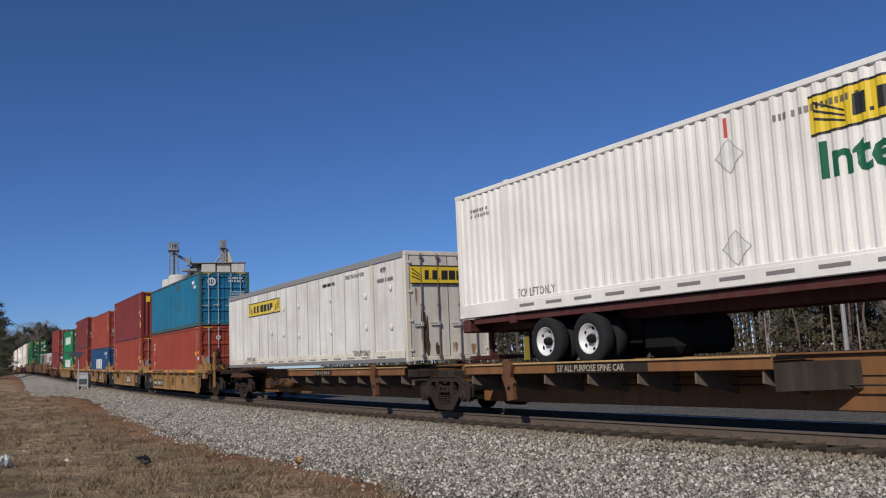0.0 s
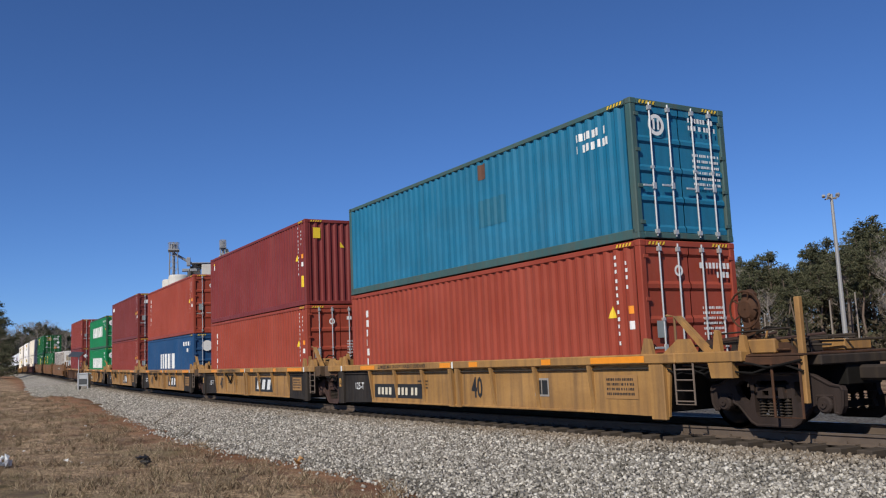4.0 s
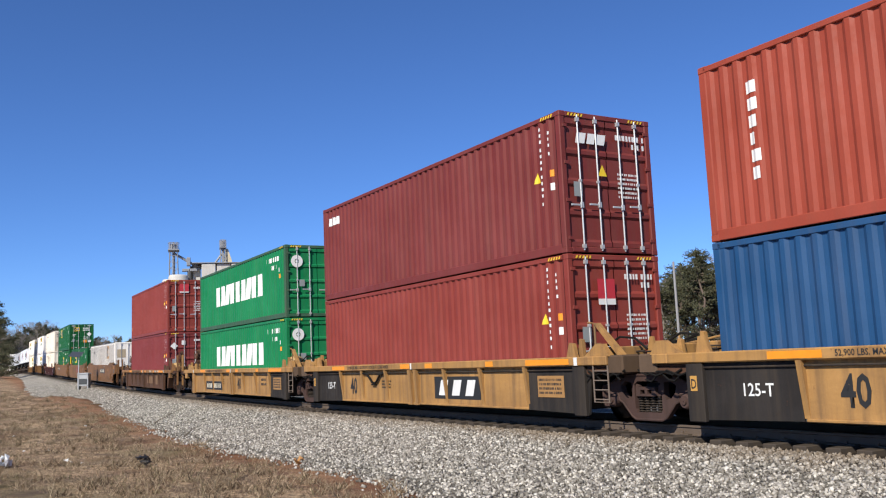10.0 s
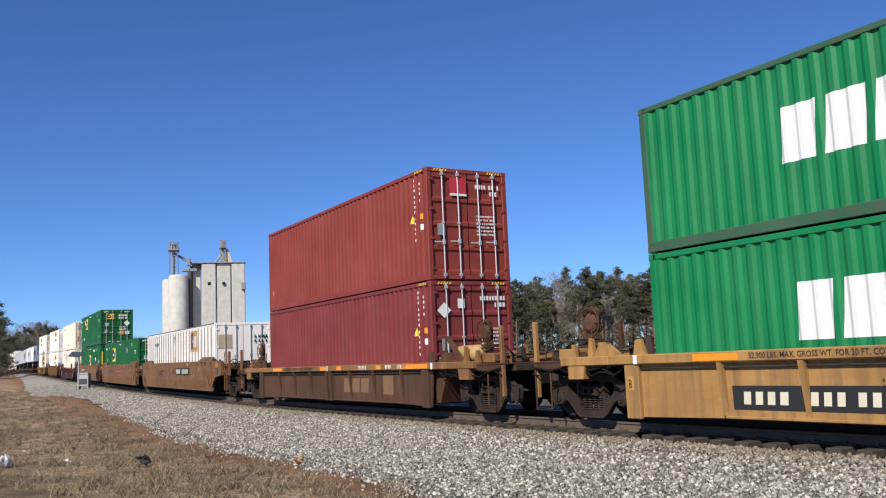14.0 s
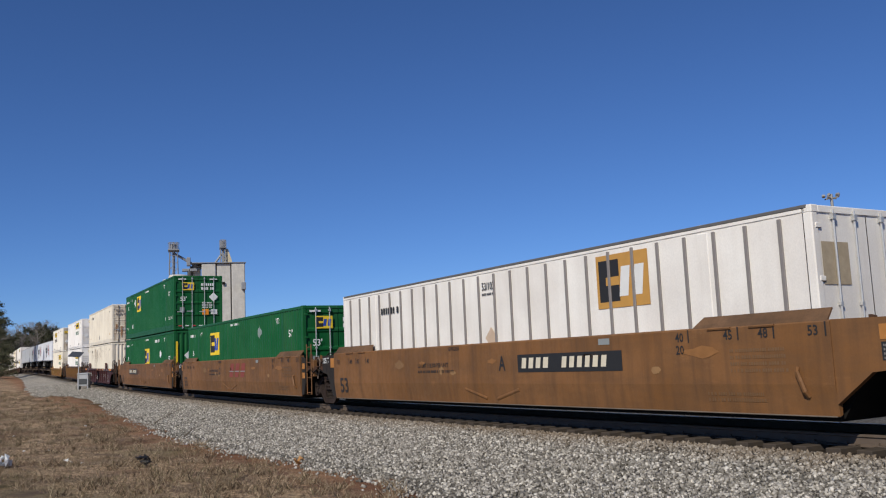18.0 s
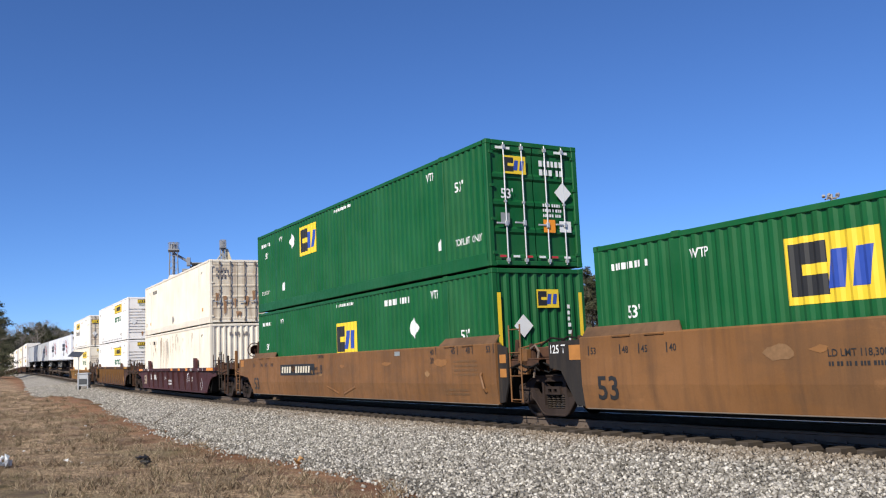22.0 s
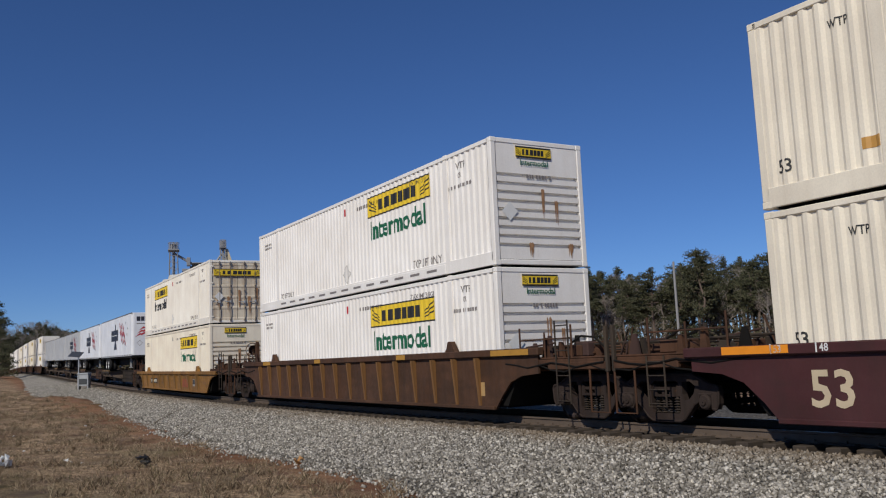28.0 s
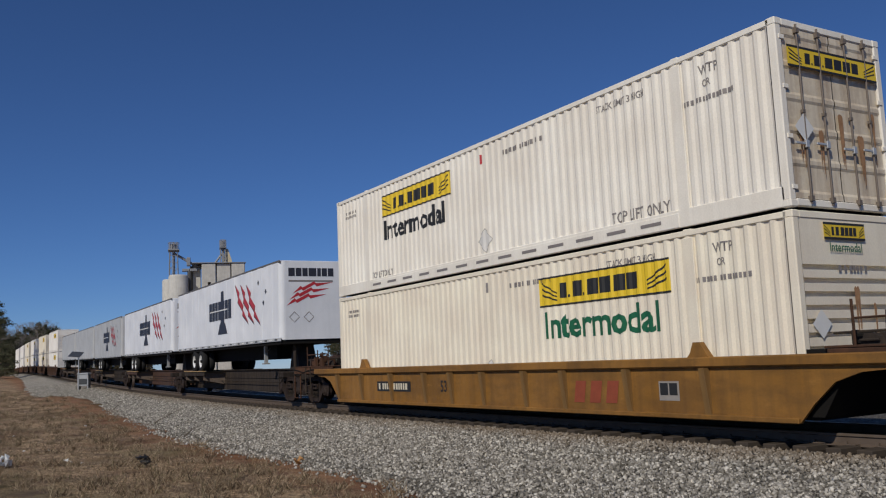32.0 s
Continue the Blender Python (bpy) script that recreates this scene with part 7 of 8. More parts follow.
    return c


def road_wheel(c, x, z, r=0.5):
    for sy in (-1, 1):
        for k in (0, 1):
            y = sy * (1.13 - 0.33 * k)
            w = part("wheel", cached(("tyre", r), lambda: with_mat(Mb().lathe([(0.29, -0.12), (0.33, -0.135), (0.44, -0.13), (r - 0.02, -0.10), (r, -0.07), (r, 0.07), (r - 0.02, 0.10), (0.44, 0.13), (0.33, 0.135), (0.29, 0.12)], (0, 0, 0), "y", 32), "wheel", RUBBER, True)), None, c, at=pose(x, y, z))
            if k == 0:
                part("rim", cached(("rim", sy), lambda: with_mat(Mb().lathe([(0.02, -0.01 * sy), (0.12, -0.02 * sy), (0.13, 0.03 * -sy), (0.16, 0.05 * sy), (0.25, 0.02 * sy), (0.27, 0.11 * sy), (0.295, 0.12 * sy), (0.295, 0.0)], (0, 0, 0), "y", 28), "rim", RIM_WHITE, True)), None, w)
                part("hub", cached(("hub", sy), lambda: with_mat(Mb().lathe([(0.005, 0.13 * sy), (0.05, 0.13 * sy), (0.075, 0.10 * sy), (0.09, 0.03 * sy), (0.09, 0.0)], (0, 0, 0), "y", 14), "hub", BLACK)), None, w)
                ho = Mb()
                for i in range(5):
                    a = i * 1.257
                    ho.lathe([(0.005, 0.0), (0.036, 0.0)], (0.2 * math.cos(a), sy * 0.04 + sy * 0.006, 0.2 * math.sin(a)), "y", 10)
                part("hand_holes", cached(("holes", sy), lambda: with_mat(ho, "hand_holes", BLACK)), None, w)


def trailer(label, u, half, mat, marks, z0=2.15, L=16.15, H=2.9, seed=1):
    c = thing("semi_trailer", label, "trailer", "trailers on spine cars")
    hx, hy = L / 2, 1.295
    for sy in (-1, 1):
        part("side_wall", cached(("tsw", mat.name, L), lambda: with_mat(folded_sheet(corrugation(-hx, hx - 0.2, 1.2, 0.006, 0.48, 0.01), 0.12, H - 0.05, hy - 0.004, -1), "side_wall", mat)), None, c, at=pose(0, 0, 0, 0, 0, 0 if sy < 0 else 180))
        part("bottom_rail", Mb().box(-hx, hx, min(sy * hy, sy * (hy - 0.05)), max(sy * hy, sy * (hy - 0.05)), 0.0, 0.13, 0.012), TRAILER_GREY, c)
        part("top_rail", Mb().box(-hx, hx, min(sy * hy, sy * (hy - 0.05)), max(sy * hy, sy * (hy - 0.05)), H - 0.09, H, 0.02), ROOF_DARK, c)
    nose = [(hx - 0.25, -hy + 0.005)] + [(hx - 0.22 + 0.22 * math.sin(a), -hy + 0.225 - 0.22 * math.cos(a)) for a in (k * math.pi / 12 for k in range(1, 7))]
    nose += [(x, -yy) for x, yy in nose[::-1]]
    part("front_wall", Mb().prism(nose, "z", 0.05, H - 0.03), mat, c)
    for k in range(27):
        decal("tape_dash", rect(0.3, 0.05), WHITE_PAINT if k % 2 else BLACK_PAINT, c, -hx + 0.2 + 0.59 * k, -hy, 0.04)
    part("rear_wall", Mb().box(-hx, -hx + 0.05, -hy + 0.01, hy - 0.01, 0.05, H - 0.03), mat, c)
    part("roof", Mb().box(-hx + 0.03, hx - 0.03, -hy + 0.04, hy - 0.04, H - 0.04, H - 0.012), mat, c)
    part("floor", Mb().box(-hx + 0.05, hx - 0.05, -hy + 0.06, hy - 0.06, -0.10, 0.06), BLACK, c)
    for x in (-hx + 3.2, -hx + 4.45):
        road_wheel(c, x, 0.5 - z0 + 1.09)
    part("under_frame", Mb().box(-hx + 0.6, hx - 2.6, -0.55, 0.55, -0.62, -0.10), BLACK, c)
    part("slider", Mb().box(-hx + 2.6, -hx + 5.0, -0.55, 0.55, -0.55, -0.10), BLACK, c)
    part("mud_flap", Mb().box(-hx + 2.42, -hx + 2.44, -1.2, -0.7, -0.9, -0.1), BLACK, c)
    for sy in (-1, 1):
        part("landing_leg", Mb().box(hx - 3.1, hx - 2.98, sy * 0.85 - 0.06, sy * 0.85 + 0.06, -0.75, 0.0).box(hx - 3.16, hx - 2.92, sy * 0.85 - 0.12, sy * 0.85 + 0.12, -0.80, -0.75), SILVER, c)
    part("landing_brace", Mb().tube((hx - 3.04, -0.85, -0.3), (hx - 4.2, 0, -0.05), 0.03, 5), SILVER, c)
    y = -hy
    if marks:
        navy = plain("navy_mark", (0.028, 0.030, 0.045), 0.5)

        def claw(k):
            top = [(0.0, 2.0), (0.62, 1.62), (0.52, 1.46), (1.16, 1.05), (1.06, 0.90), (1.85, 0.30)]
            low = [(1.0, 0.68), (1.05, 0.84), (0.36, 1.24), (0.44, 1.40)]
            return flat_poly([(k * x, k * z) for x, z in top + low])
        decal("logo_shape", flat_poly([(0, 0), (1.5, 0), (1.2, 0.42), (1.05, 0.5), (0.95, 1.85), (0.55, 1.85), (0.45, 0.5), (0.3, 0.42)]), navy, c, -0.3, y, 0.55, label="dark flared upright shape")
        block_row("logo_block", [0.44, 0.42, 0.40, 0.62, 0.30, 0.42, 0.44], 0.80, 0.09, 0.0, 0.0, navy, c, -1.75, y, 1.18, label="dark solid block", lift=0.008)
        decal("logo_stripe", rect(2.9, 0.05), WHITE_PAINT, c, -1.6, y, 1.56, lift=0.011)
        for i in range(3):
            decal("claw_mark", claw(1.02), navy, c, 2.42 + 0.78 * i, y, 0.46 - 0.06 * i, lift=0.005, label="dark edge of a jagged stroke")
            decal("claw_mark", claw(0.96), RED_LETTER, c, 2.50 + 0.78 * i, y, 0.56 - 0.06 * i, lift=0.008, label="jagged slanted red stroke")
        for x, z in ((5.6, 2.3), (6.2, 1.5), (6.5, 1.9)):
            decal("star_mark", diamond(0.10), navy, c, x, y, z)
        block_row("logo_block", [0.24, 0.22, 0.20, 0.30, 0.14, 0.2, 0.22], 0.30, 0.035, 0.0, 0.0, navy, c, -0.95, hx, 2.32, end=True)
        decal("logo_stripe", rect(1.7, 0.06), RIB_GREY, c, -0.95, hx, 2.12, end=True)
        for i in range(3):
            decal("claw_mark", flat_poly([(0, 0), (0.35, 0.16), (0.40, 0.10), (0.85, 0.34), (0.92, 0.26), (1.55, 0.42), (0.90, 0.38), (0.84, 0.45), (0.38, 0.22), (0.32, 0.28)]), RED_LETTER, c, -1.05 + 0.12 * i, hx, 1.25 + 0.22 * i, end=True)
        for yy in (-0.75, -0.2):
            decal("placard", ring_mesh(0.17, 0.2, 4), RIB_GREY, c, yy, hx, 0.85, end=True)
    MOVERS.append((c, u, half, z0))
    return c

# ------------------------------------------------------------------ the train, front to rear
Z_WELL = 0.36


def build_train():
    ISO = (12.19, 2.438)
    # spine car with a container on its road chassis, then a container set straight on the spine
    spine("brown and orange spine car platform carrying a container chassis", -8.8, 9.2, SPINE_ORANGE, 10.6, -8.9, (-8.05, 0.3), (-6.32,), None, 1, True, True)
    c = hauler_box("white ribbed container on a road chassis with a yellow sign", -9.03, 9.2, 2.19, WHITE_BOX, "ribs", 9.55, 2.02, GREEN_LETTER, 11)
    ch = thing("container_chassis", "dark red container chassis with white-rimmed tandem wheels", "chassis")
    red = paint("dark_red_chassis", (0.085, 0.022, 0.02), 0.6, 0.4, 0.1)
    for y in (-0.5, 0.5):
        part("main_rail", Mb().box(-8.0, 8.0, y - 0.06, y + 0.06, -0.30, -0.06, 0.01), red, ch)
    part("end_bolster", Mb().box(-8.05, -7.75, -1.25, 1.25, -0.32, -0.02, 0.03), red, ch)
    part("end_bolster", Mb().box(7.75, 8.05, -1.25, 1.25, -0.32, -0.02, 0.03), red, ch)
    for x in (-6.2, 5.95):
        part("cross_member", Mb().box(x, x + 0.25, -1.25, 1.25, -0.2, -0.02, 0.02), red, ch)
    part("side_plate", Mb().box(-7.6, 7.6, -1.22, -1.20, -0.14, -0.02), red, ch)
    part("bogie_frame", Mb().box(-5.7, -2.9, -0.6, 0.6, -0.75, -0.3), BLACK, ch)
    road_wheel(ch, -4.97, -0.63)
    road_wheel(ch, -3.65, -0.63)
    part("mud_flap", Mb().box(-5.72, -5.70, -1.24, -1.11, -0.98, -0.50), plain("yellow_flap", (0.36, 0.30, 0.06), 0.6), ch, "yellow and red marked mud flap")
    part("support_box", Mb().box(-2.95, -1.95, -0.62, 0.95, -1.0, -0.28, 0.15), BLACK, ch, "black support box behind the wheels")
    part("rear_guard", Mb().box(-7.95, -7.85, -1.15, 1.15, -0.95, -0.85, 0.01).box(-7.95, -7.85, -0.6, -0.5, -0.9, -0.3).box(-7.95, -7.85, 0.5, 0.6, -0.9, -0.3), red, ch)
    part("tail_lamp", Mb().box(-8.08, -8.05, -1.2, -0.95, -0.3, -0.2), RED_LETTER, ch)
    MOVERS.append((ch, -9.03, 9.2, 2.19))
    decal("sign_words", words_mesh("53' ALL PURPOSE SPINE CAR", 0.12, 0.88), plain("faded_white", (0.45, 0.38, 0.30), 0.6), bpy.data.objects["spine_car"], -4.72, -1.36, 0.955, lift=0.010)
    decal("sign_panel", rect(2.55, 0.165), plain("dull_black_panel", (0.035, 0.028, 0.024), 0.7), bpy.data.objects["spine_car"], -4.8, -1.36, 0.93, label="worn black panel with faded lettering")
    truck(-18.3)
    spine("brown and orange spine car platform under a smooth white container", -27.2, 8.4, SPINE_ORANGE, 8.6, -9.2, (-1.31, 7.35), (5.66,), -3.2, 2, False, plates=(-7.4,))
    c, prof, y = container("grubby white smooth-sided container with a yellow sign", -27.78, 8.4, 1.26, 16.15, 2.59, 2.9, OLD_WHITE, "plate", 1.27, 0.01, True, smooth=True, frame_mat=paint("aged_cream_post", (0.72, 0.665, 0.56), 0.55, 0.5, 0.12, dirtcol=(0.34, 0.26, 0.18)), roofmat=ROOF_DARK, name="intermodal_container", door_mat=paint("grimy_white_door", (0.70, 0.665, 0.59), 0.55, 0.4, 0.12, dirtcol=(0.33, 0.27, 0.2), patch=0.25, patchcol=(0.45, 0.38, 0.29)))
    hauler_sign(c, None, y - 0.004, -5.35, 1.93, 3.65, 0.52)
    part("roof_edge", Mb().box(-8.0, 8.0, -1.31, -1.27, 2.74, 2.91, 0.01), plain("grey_roof_edge", (0.26, 0.255, 0.25), 0.6), c, "grey roof edge band")
    for i in range(13):
        part("panel_seam", Mb().box(-6.1 + i * 1.02, -6.08 + i * 1.02, -1.305, -1.28, 0.3, 2.74), plain("pale_seam", (0.42, 0.41, 0.39), 0.5), c)
    for i in range(13):
        part("band_dash", Mb().box(-5.95 + i * 1.02, -5.45 + i * 1.02, -1.322, -1.29, 0.155, 0.185), plain("grey_dash", (0.30, 0.29, 0.27), 0.6), c)
    for i, (x, z) in enumerate(((-2.6, 1.2), (-1.3, 2.0), (-1.3, 1.1), (0.2, 2.0), (0.2, 1.0), (3.0, 2.0), (3.0, 1.0), (5.6, 1.9), (5.6, 1.0), (7.2, 2.0), (7.2, 0.95), (-2.5, 2.05))):
        part("side_knob", Mb().lathe([(0.005, -0.03), (0.05, -0.025), (0.09, 0.0)], (x, -1.305, z), "y", 14).mesh("side_knob", True), OLD_WHITE, c)
    decal("stencil_line", words_mesh("TOP LIFT ONLY", 0.145, 0.78), BLACK_PAINT, c, 4.7, -1.315, 0.225)
    decal("stencil_line", words_mesh("TOP LIFT ONLY", 0.15, 0.75), BLACK_PAINT, c, -5.6, -1.315, 0.225)
    decal("stencil_line", words_mesh("STACK TWO HIGH ONLY", 0.11, 0.75), BLACK_PAINT, c, 4.2, y - 0.01, 2.50)
    decal("stencil_line", words_mesh("WTP", 0.14, 0.8), BLACK_PAINT, c, 6.6, y - 0.01, 2.45)
    decal("small_stencil", lines(1, 1.0, 0.1, 0.05, 5), RIB_GREY, c, 6.4, y - 0.01, 2.2)
    decal("small_stencil", lines(1, 0.9, 0.1, 0.05, 6), BLACK_PAINT, c, 2.4, y - 0.01, 2.42)
    part("bottom_band", Mb().box(-8.0, 8.0, -1.325, -1.29, 0.0, 0.115, 0.01), plain("grey_bottom_rail", (0.20, 0.195, 0.19), 0.6), c, "grey bottom rail band")
    hauler_sign(c, None, 8.09, -1.15, 2.02, 2.3, 0.50, end=True)
    st = plain("brown_rust_streak", (0.10, 0.062, 0.042), 0.9, 0, 0.4, 8)
    for yy, z, w, h in ((-0.86, 1.42, 0.07, 1.0), (-0.80, 1.30, 0.11, 1.1), (-0.71, 1.2, 0.08, 0.9), (-0.74, 0.62, 0.14, 0.5), (-0.45, 0.5, 0.10, 0.35), (-0.38, 0.42, 0.07, 0.28)):
        decal("rust_stain", flat_poly([(w * 0.3, 0), (0, -h * 0.35), (w * 0.1, -h * 0.8), (w * 0.45, -h), (w * 0.8, -h * 0.85), (w, -h * 0.4), (w * 0.7, -0.02)]), st, c, yy, 8.052, z, end=True)
    rust_drips(c, 8.052, 2.9, 3, ((0.1, 0.45, 0.3, 0.06), (0.7, 0.4, 0.3, 0.06), (-1.02, 1.9, 0.5, 0.04)))
    decal("stencil_line", words_mesh("N", 0.10, 0.85), plain("faded_white", (0.45, 0.38, 0.30), 0.6), bpy.data.objects["spine_car.001"], 4.5, -1.36, 0.96)
    decal("number_stencil", lines(1, 1.25, 0.10, 0.05, 3), plain("dull_tan_mark", (0.30, 0.24, 0.17), 0.6), bpy.data.objects["spine_car.001"], 1.15, -1.36, 0.965, lift=0.010)
    decal("sign_panel", rect(1.45, 0.15), plain("dull_black_panel", (0.035, 0.028, 0.024), 0.7), bpy.data.objects["spine_car.001"], 1.08, -1.36, 0.94, label="worn black panel with pale marks")
    truck(-34.6)

    # five-unit 40-foot well car
    units = [("T", -47.40), ("R", -63.22), ("I", -78.79), ("O", -94.60), ("E", -110.40)]
    for i, (k, u) in enumerate(units):
        well40("tan well car unit with dark end panels and deep side ribs", u, TAN, TAN_DARK, i == 0, i == 4, logo=k in "RIO", number=k in "TE", tank=k == "E", seed=31 + i, unit="AEDCB"[i], front_m=TAN if i == 0 else None, rear_m=TAN if i == 4 else None)
    truck(-38.9)
    for a, b in zip(units, units[1:]):
        truck((a[1] + b[1]) / 2, dusty=True)
    truck(-118.4)
    z2 = Z_WELL + 2.896 + 0.014

    def iso(label, u, z0, H, mat, end, seed, frame_mat=None, marks=True, depth=0.036):
        c, prof, y = container(label, u, 7.9, z0, *ISO, H, mat, end, 0.278, depth, frame_mat=frame_mat)
        if marks:
            iso_marks(c, prof, y, 12.19, H, seed, 6.10, end == "doors", seed < 70)
        return c, prof, y

    def upright_name(c, prof, y, H, z=None):
        decal("upright_stencil", stacked_blocks(6, 0.19, 0.19, 0.08), WHITE_PAINT, c, -5.20, y, H - 0.42 - 1.62 if z is None else z, prof, label="white blocks one below another")

    c, prof, y = iso("brick-orange corrugated container in the well", -47.40, Z_WELL, 2.896, BRICK, "doors", 41)
    upright_name(c, prof, y, 2.896)
    c, prof, y = iso("weathered teal corrugated container on top", -47.40, z2, 2.591, TEAL, "doors", 42, TEAL_FRAME, False)
    decal("code_stencil", lines(2, 0.9, 0.15, 0.08, 7), WHITE_PAINT, c, 4.5, y, 2.1, prof)
    decal("door_mark", ring_mesh(0.13, 0.20, 24), WHITE_PAINT, c, -0.62, 6.10, 2.12, end=True, label="white ring mark")
    decal("door_mark", bars_mesh([0.05, 0.05], 0.2, 0.06), WHITE_PAINT, c, -0.70, 6.10, 2.03, end=True)
    decal("door_stencil", lines(2, 0.7, 0.09, 0.06, 8), WHITE_PAINT, c, 0.2, 6.10, 2.25, end=True)
    decal("door_stencil", lines(6, 0.7, 0.05, 0.06, 9), WHITE_PAINT, c, 0.25, 6.10, 1.6, end=True)
    stain = plain("dark_blue_stain", (0.018, 0.125, 0.20), 0.6, 0, 0.2)
    decal("repaint_patch", rect(1.1, 0.62), stain, c, 0.9, y, 0.95, prof, label="darker repainted patch")
    decal("repaint_patch", rect(0.3, 0.35), plain("rust_patch", (0.13, 0.07, 0.05), 0.8), c, 1.0, y, 2.05, prof, label="rusty patch")

    c, prof, y = iso("brick-orange corrugated container in the well", -63.22, Z_WELL, 2.896, BRICK, "doors", 51)
    upright_name(c, prof, y, 2.896)
    c, prof, y = iso("maroon corrugated container stacked on top", -63.22, z2, 2.896, MAROON, "front", 52)
    decal("label_patch", rect(0.2, 0.3), WHITE_PAINT, c, -5.55, y, 2.35, prof, label="small white and yellow label")
    decal("label_patch", rect(0.2, 0.1), YELLOW_SIGN, c, -5.55, y, 2.55, prof, lift=0.01)
    decal("warning_label", rect(0.24, 0.38), YELLOW_SIGN, c, 5.58, y, 0.62, prof, label="yellow warning label")
    decal("warning_label", rect(0.26, 0.36), YELLOW_SIGN, c, -0.92, 6.08, 2.25, end=True, label="yellow warning label")
    decal("warning_triangle", flat_poly([(0, 0), (0.16, 0), (0.0, 0.2)]), YELLOW_SIGN, c, 0.05, 6.08, 1.95, end=True)
    decal("code_column", column(11, 0.09, 0.08, 0.03, 53), WHITE_PAINT, c, 0.72, 6.08, 1.3, end=True)

    c, prof, y = iso("blue corrugated container with large white blocks", -78.79, Z_WELL, 2.591, BLUE, "doors", 61, marks=False)
    block_row("white_block", [0.22, 0.50, 0.55, 0.40, 0.22, 0.58], 0.80, 0.26, 0.0, 0.0, WHITE_PAINT, c, -2.15, y, 0.93, prof, label="large white painted block")
    decal("code_stencil", lines(1, 1.5, 0.2, 0.1, 62), WHITE_PAINT, c, 3.8, y, 2.05, prof)
    decal("code_stencil", lines(1, 0.5, 0.17, 0.1, 63), WHITE_PAINT, c, 4.5, y, 1.75, prof)
    decal("door_mark", ring_mesh(0.01, 0.26, 24), WHITE_PAINT, c, -0.55, 6.10, 2.0, end=True, label="white oval mark")
    decal("door_stencil", lines(3, 0.6, 0.06, 0.06, 64), WHITE_PAINT, c, 0.3, 6.10, 1.5, end=True)
    c, prof, y = iso("brick-orange corrugated container stacked on top", -78.79, Z_WELL + 2.605, 2.896, BRICK, "doors", 66)
    upright_name(c, prof, y, 2.896)
    decal("red_patch", rect(0.14, 0.1), RED_LETTER, c, 0.3, y, 0.3, prof)

    c, prof, y = iso("brick-red corrugated container in the well", -94.60, Z_WELL, 2.896, BRICK_RED, "doors", 71)
    decal("door_patch", rect(0.45, 0.5), RED_LETTER, c, -0.5, 6.10, 1.9, end=True, label="red and white sign")
    decal("door_patch", rect(0.45, 0.12), WHITE_PAINT, c, -0.5, 6.10, 1.88, end=True, lift=0.01)
    c, prof, y = iso("dark maroon corrugated container stacked on top", -94.60, z2, 2.896, DEEP_MAROON, "doors", 72)
    decal("logo_stencil", bars_mesh([0.24, 0.2, 0.22], 0.24, 0.05, 0.25, 0.0), WHITE_PAINT, c, -5.65, y, 2.3, prof)
    decal("logo_stencil", bars_mesh([0.24, 0.2, 0.22], 0.22, 0.05, 0.25, 0.0), WHITE_PAINT, c, -0.85, 6.10, 2.25, end=True)
    decal("warning_triangle", flat_poly([(0, 0), (0.24, 0), (0.12, 0.24)]), YELLOW_SIGN, c, -0.3, 6.10, 1.6, end=True)

    for k, z in enumerate((Z_WELL, Z_WELL + 2.605)):
        c, prof, y = container("bright green corrugated container with large white blocks", -110.40, 7.9, z, *ISO, 2.591, BRIGHT_GREEN, "doors", 0.278, 0.036, frame_mat=DARK_GREEN_FRAME if k else None)
        block_row("white_block", [0.58, 0.62, 0.58, 0.60, 0.64, 0.62, 0.58, 0.58, 0.62], 0.84, 0.15, 0.10, 0.0, WHITE_PAINT, c, -3.25, y, 0.98, prof, label="large white painted block")
        decal("code_stencil", lines(1, 1.3, 0.17, 0.1, 81 + k), WHITE_PAINT, c, 3.95, y, 2.1, prof)
        decal("code_stencil", lines(1, 0.5, 0.15, 0.1, 83 + k), WHITE_PAINT, c, 4.5, y, 1.82, prof)
        decal("label_patch", rect(0.10, 0.15), REFLECT, c, 5.4, y, 1.45, prof)
        decal("label_patch", rect(0.10, 0.15), WHITE_PAINT, c, 5.36, y, 1.68, prof)
        decal("door_mark", ring_mesh(0.08, 0.22, 24), WHITE_PAINT, c, -0.78, 6.10, 2.0, end=True, label="white round emblem")
        decal("door_mark", diamond(0.07), WHITE_PAINT, c, -0.78, 6.10, 2.0, end=True)
        decal("door_stencil", lines(2, 0.7, 0.11, 0.06, 85 + k), WHITE_PAINT, c, 0.3, 6.10, 2.2, end=True)
        decal("door_stencil", lines(4, 0.5, 0.05, 0.05, 87 + k), WHITE_PAINT, c, 0.3, 6.10, 1.6, end=True)
        decal("label_patch", rect(0.2, 0.24), plain("grey_label", (0.25, 0.27, 0.27), 0.5), c, -0.7, 6.10, 1.1, end=True)

    # single rusty 40-foot well car
    soot = paint("soot_brown_panel", (0.088, 0.048, 0.030), 0.7, 0.5, 0.18, dirtcol=(0.026, 0.020, 0.017), patch=0.6, patchcol=(0.115, 0.052, 0.026))
    c = well40("soot-brown well car with a worn orange top sill and faded markings", -130.18, soot, soot, True, True, logo=False, plain_marks=True, tank=True, seed=91, sill_m=paint("worn_orange_sill", (0.27, 0.135, 0.045), 0.6, 0.6, 0.22, dirtcol=(0.08, 0.046, 0.028), patch=0.6, patchcol=(0.13, 0.066, 0.03)))
    r = random.Random(9)
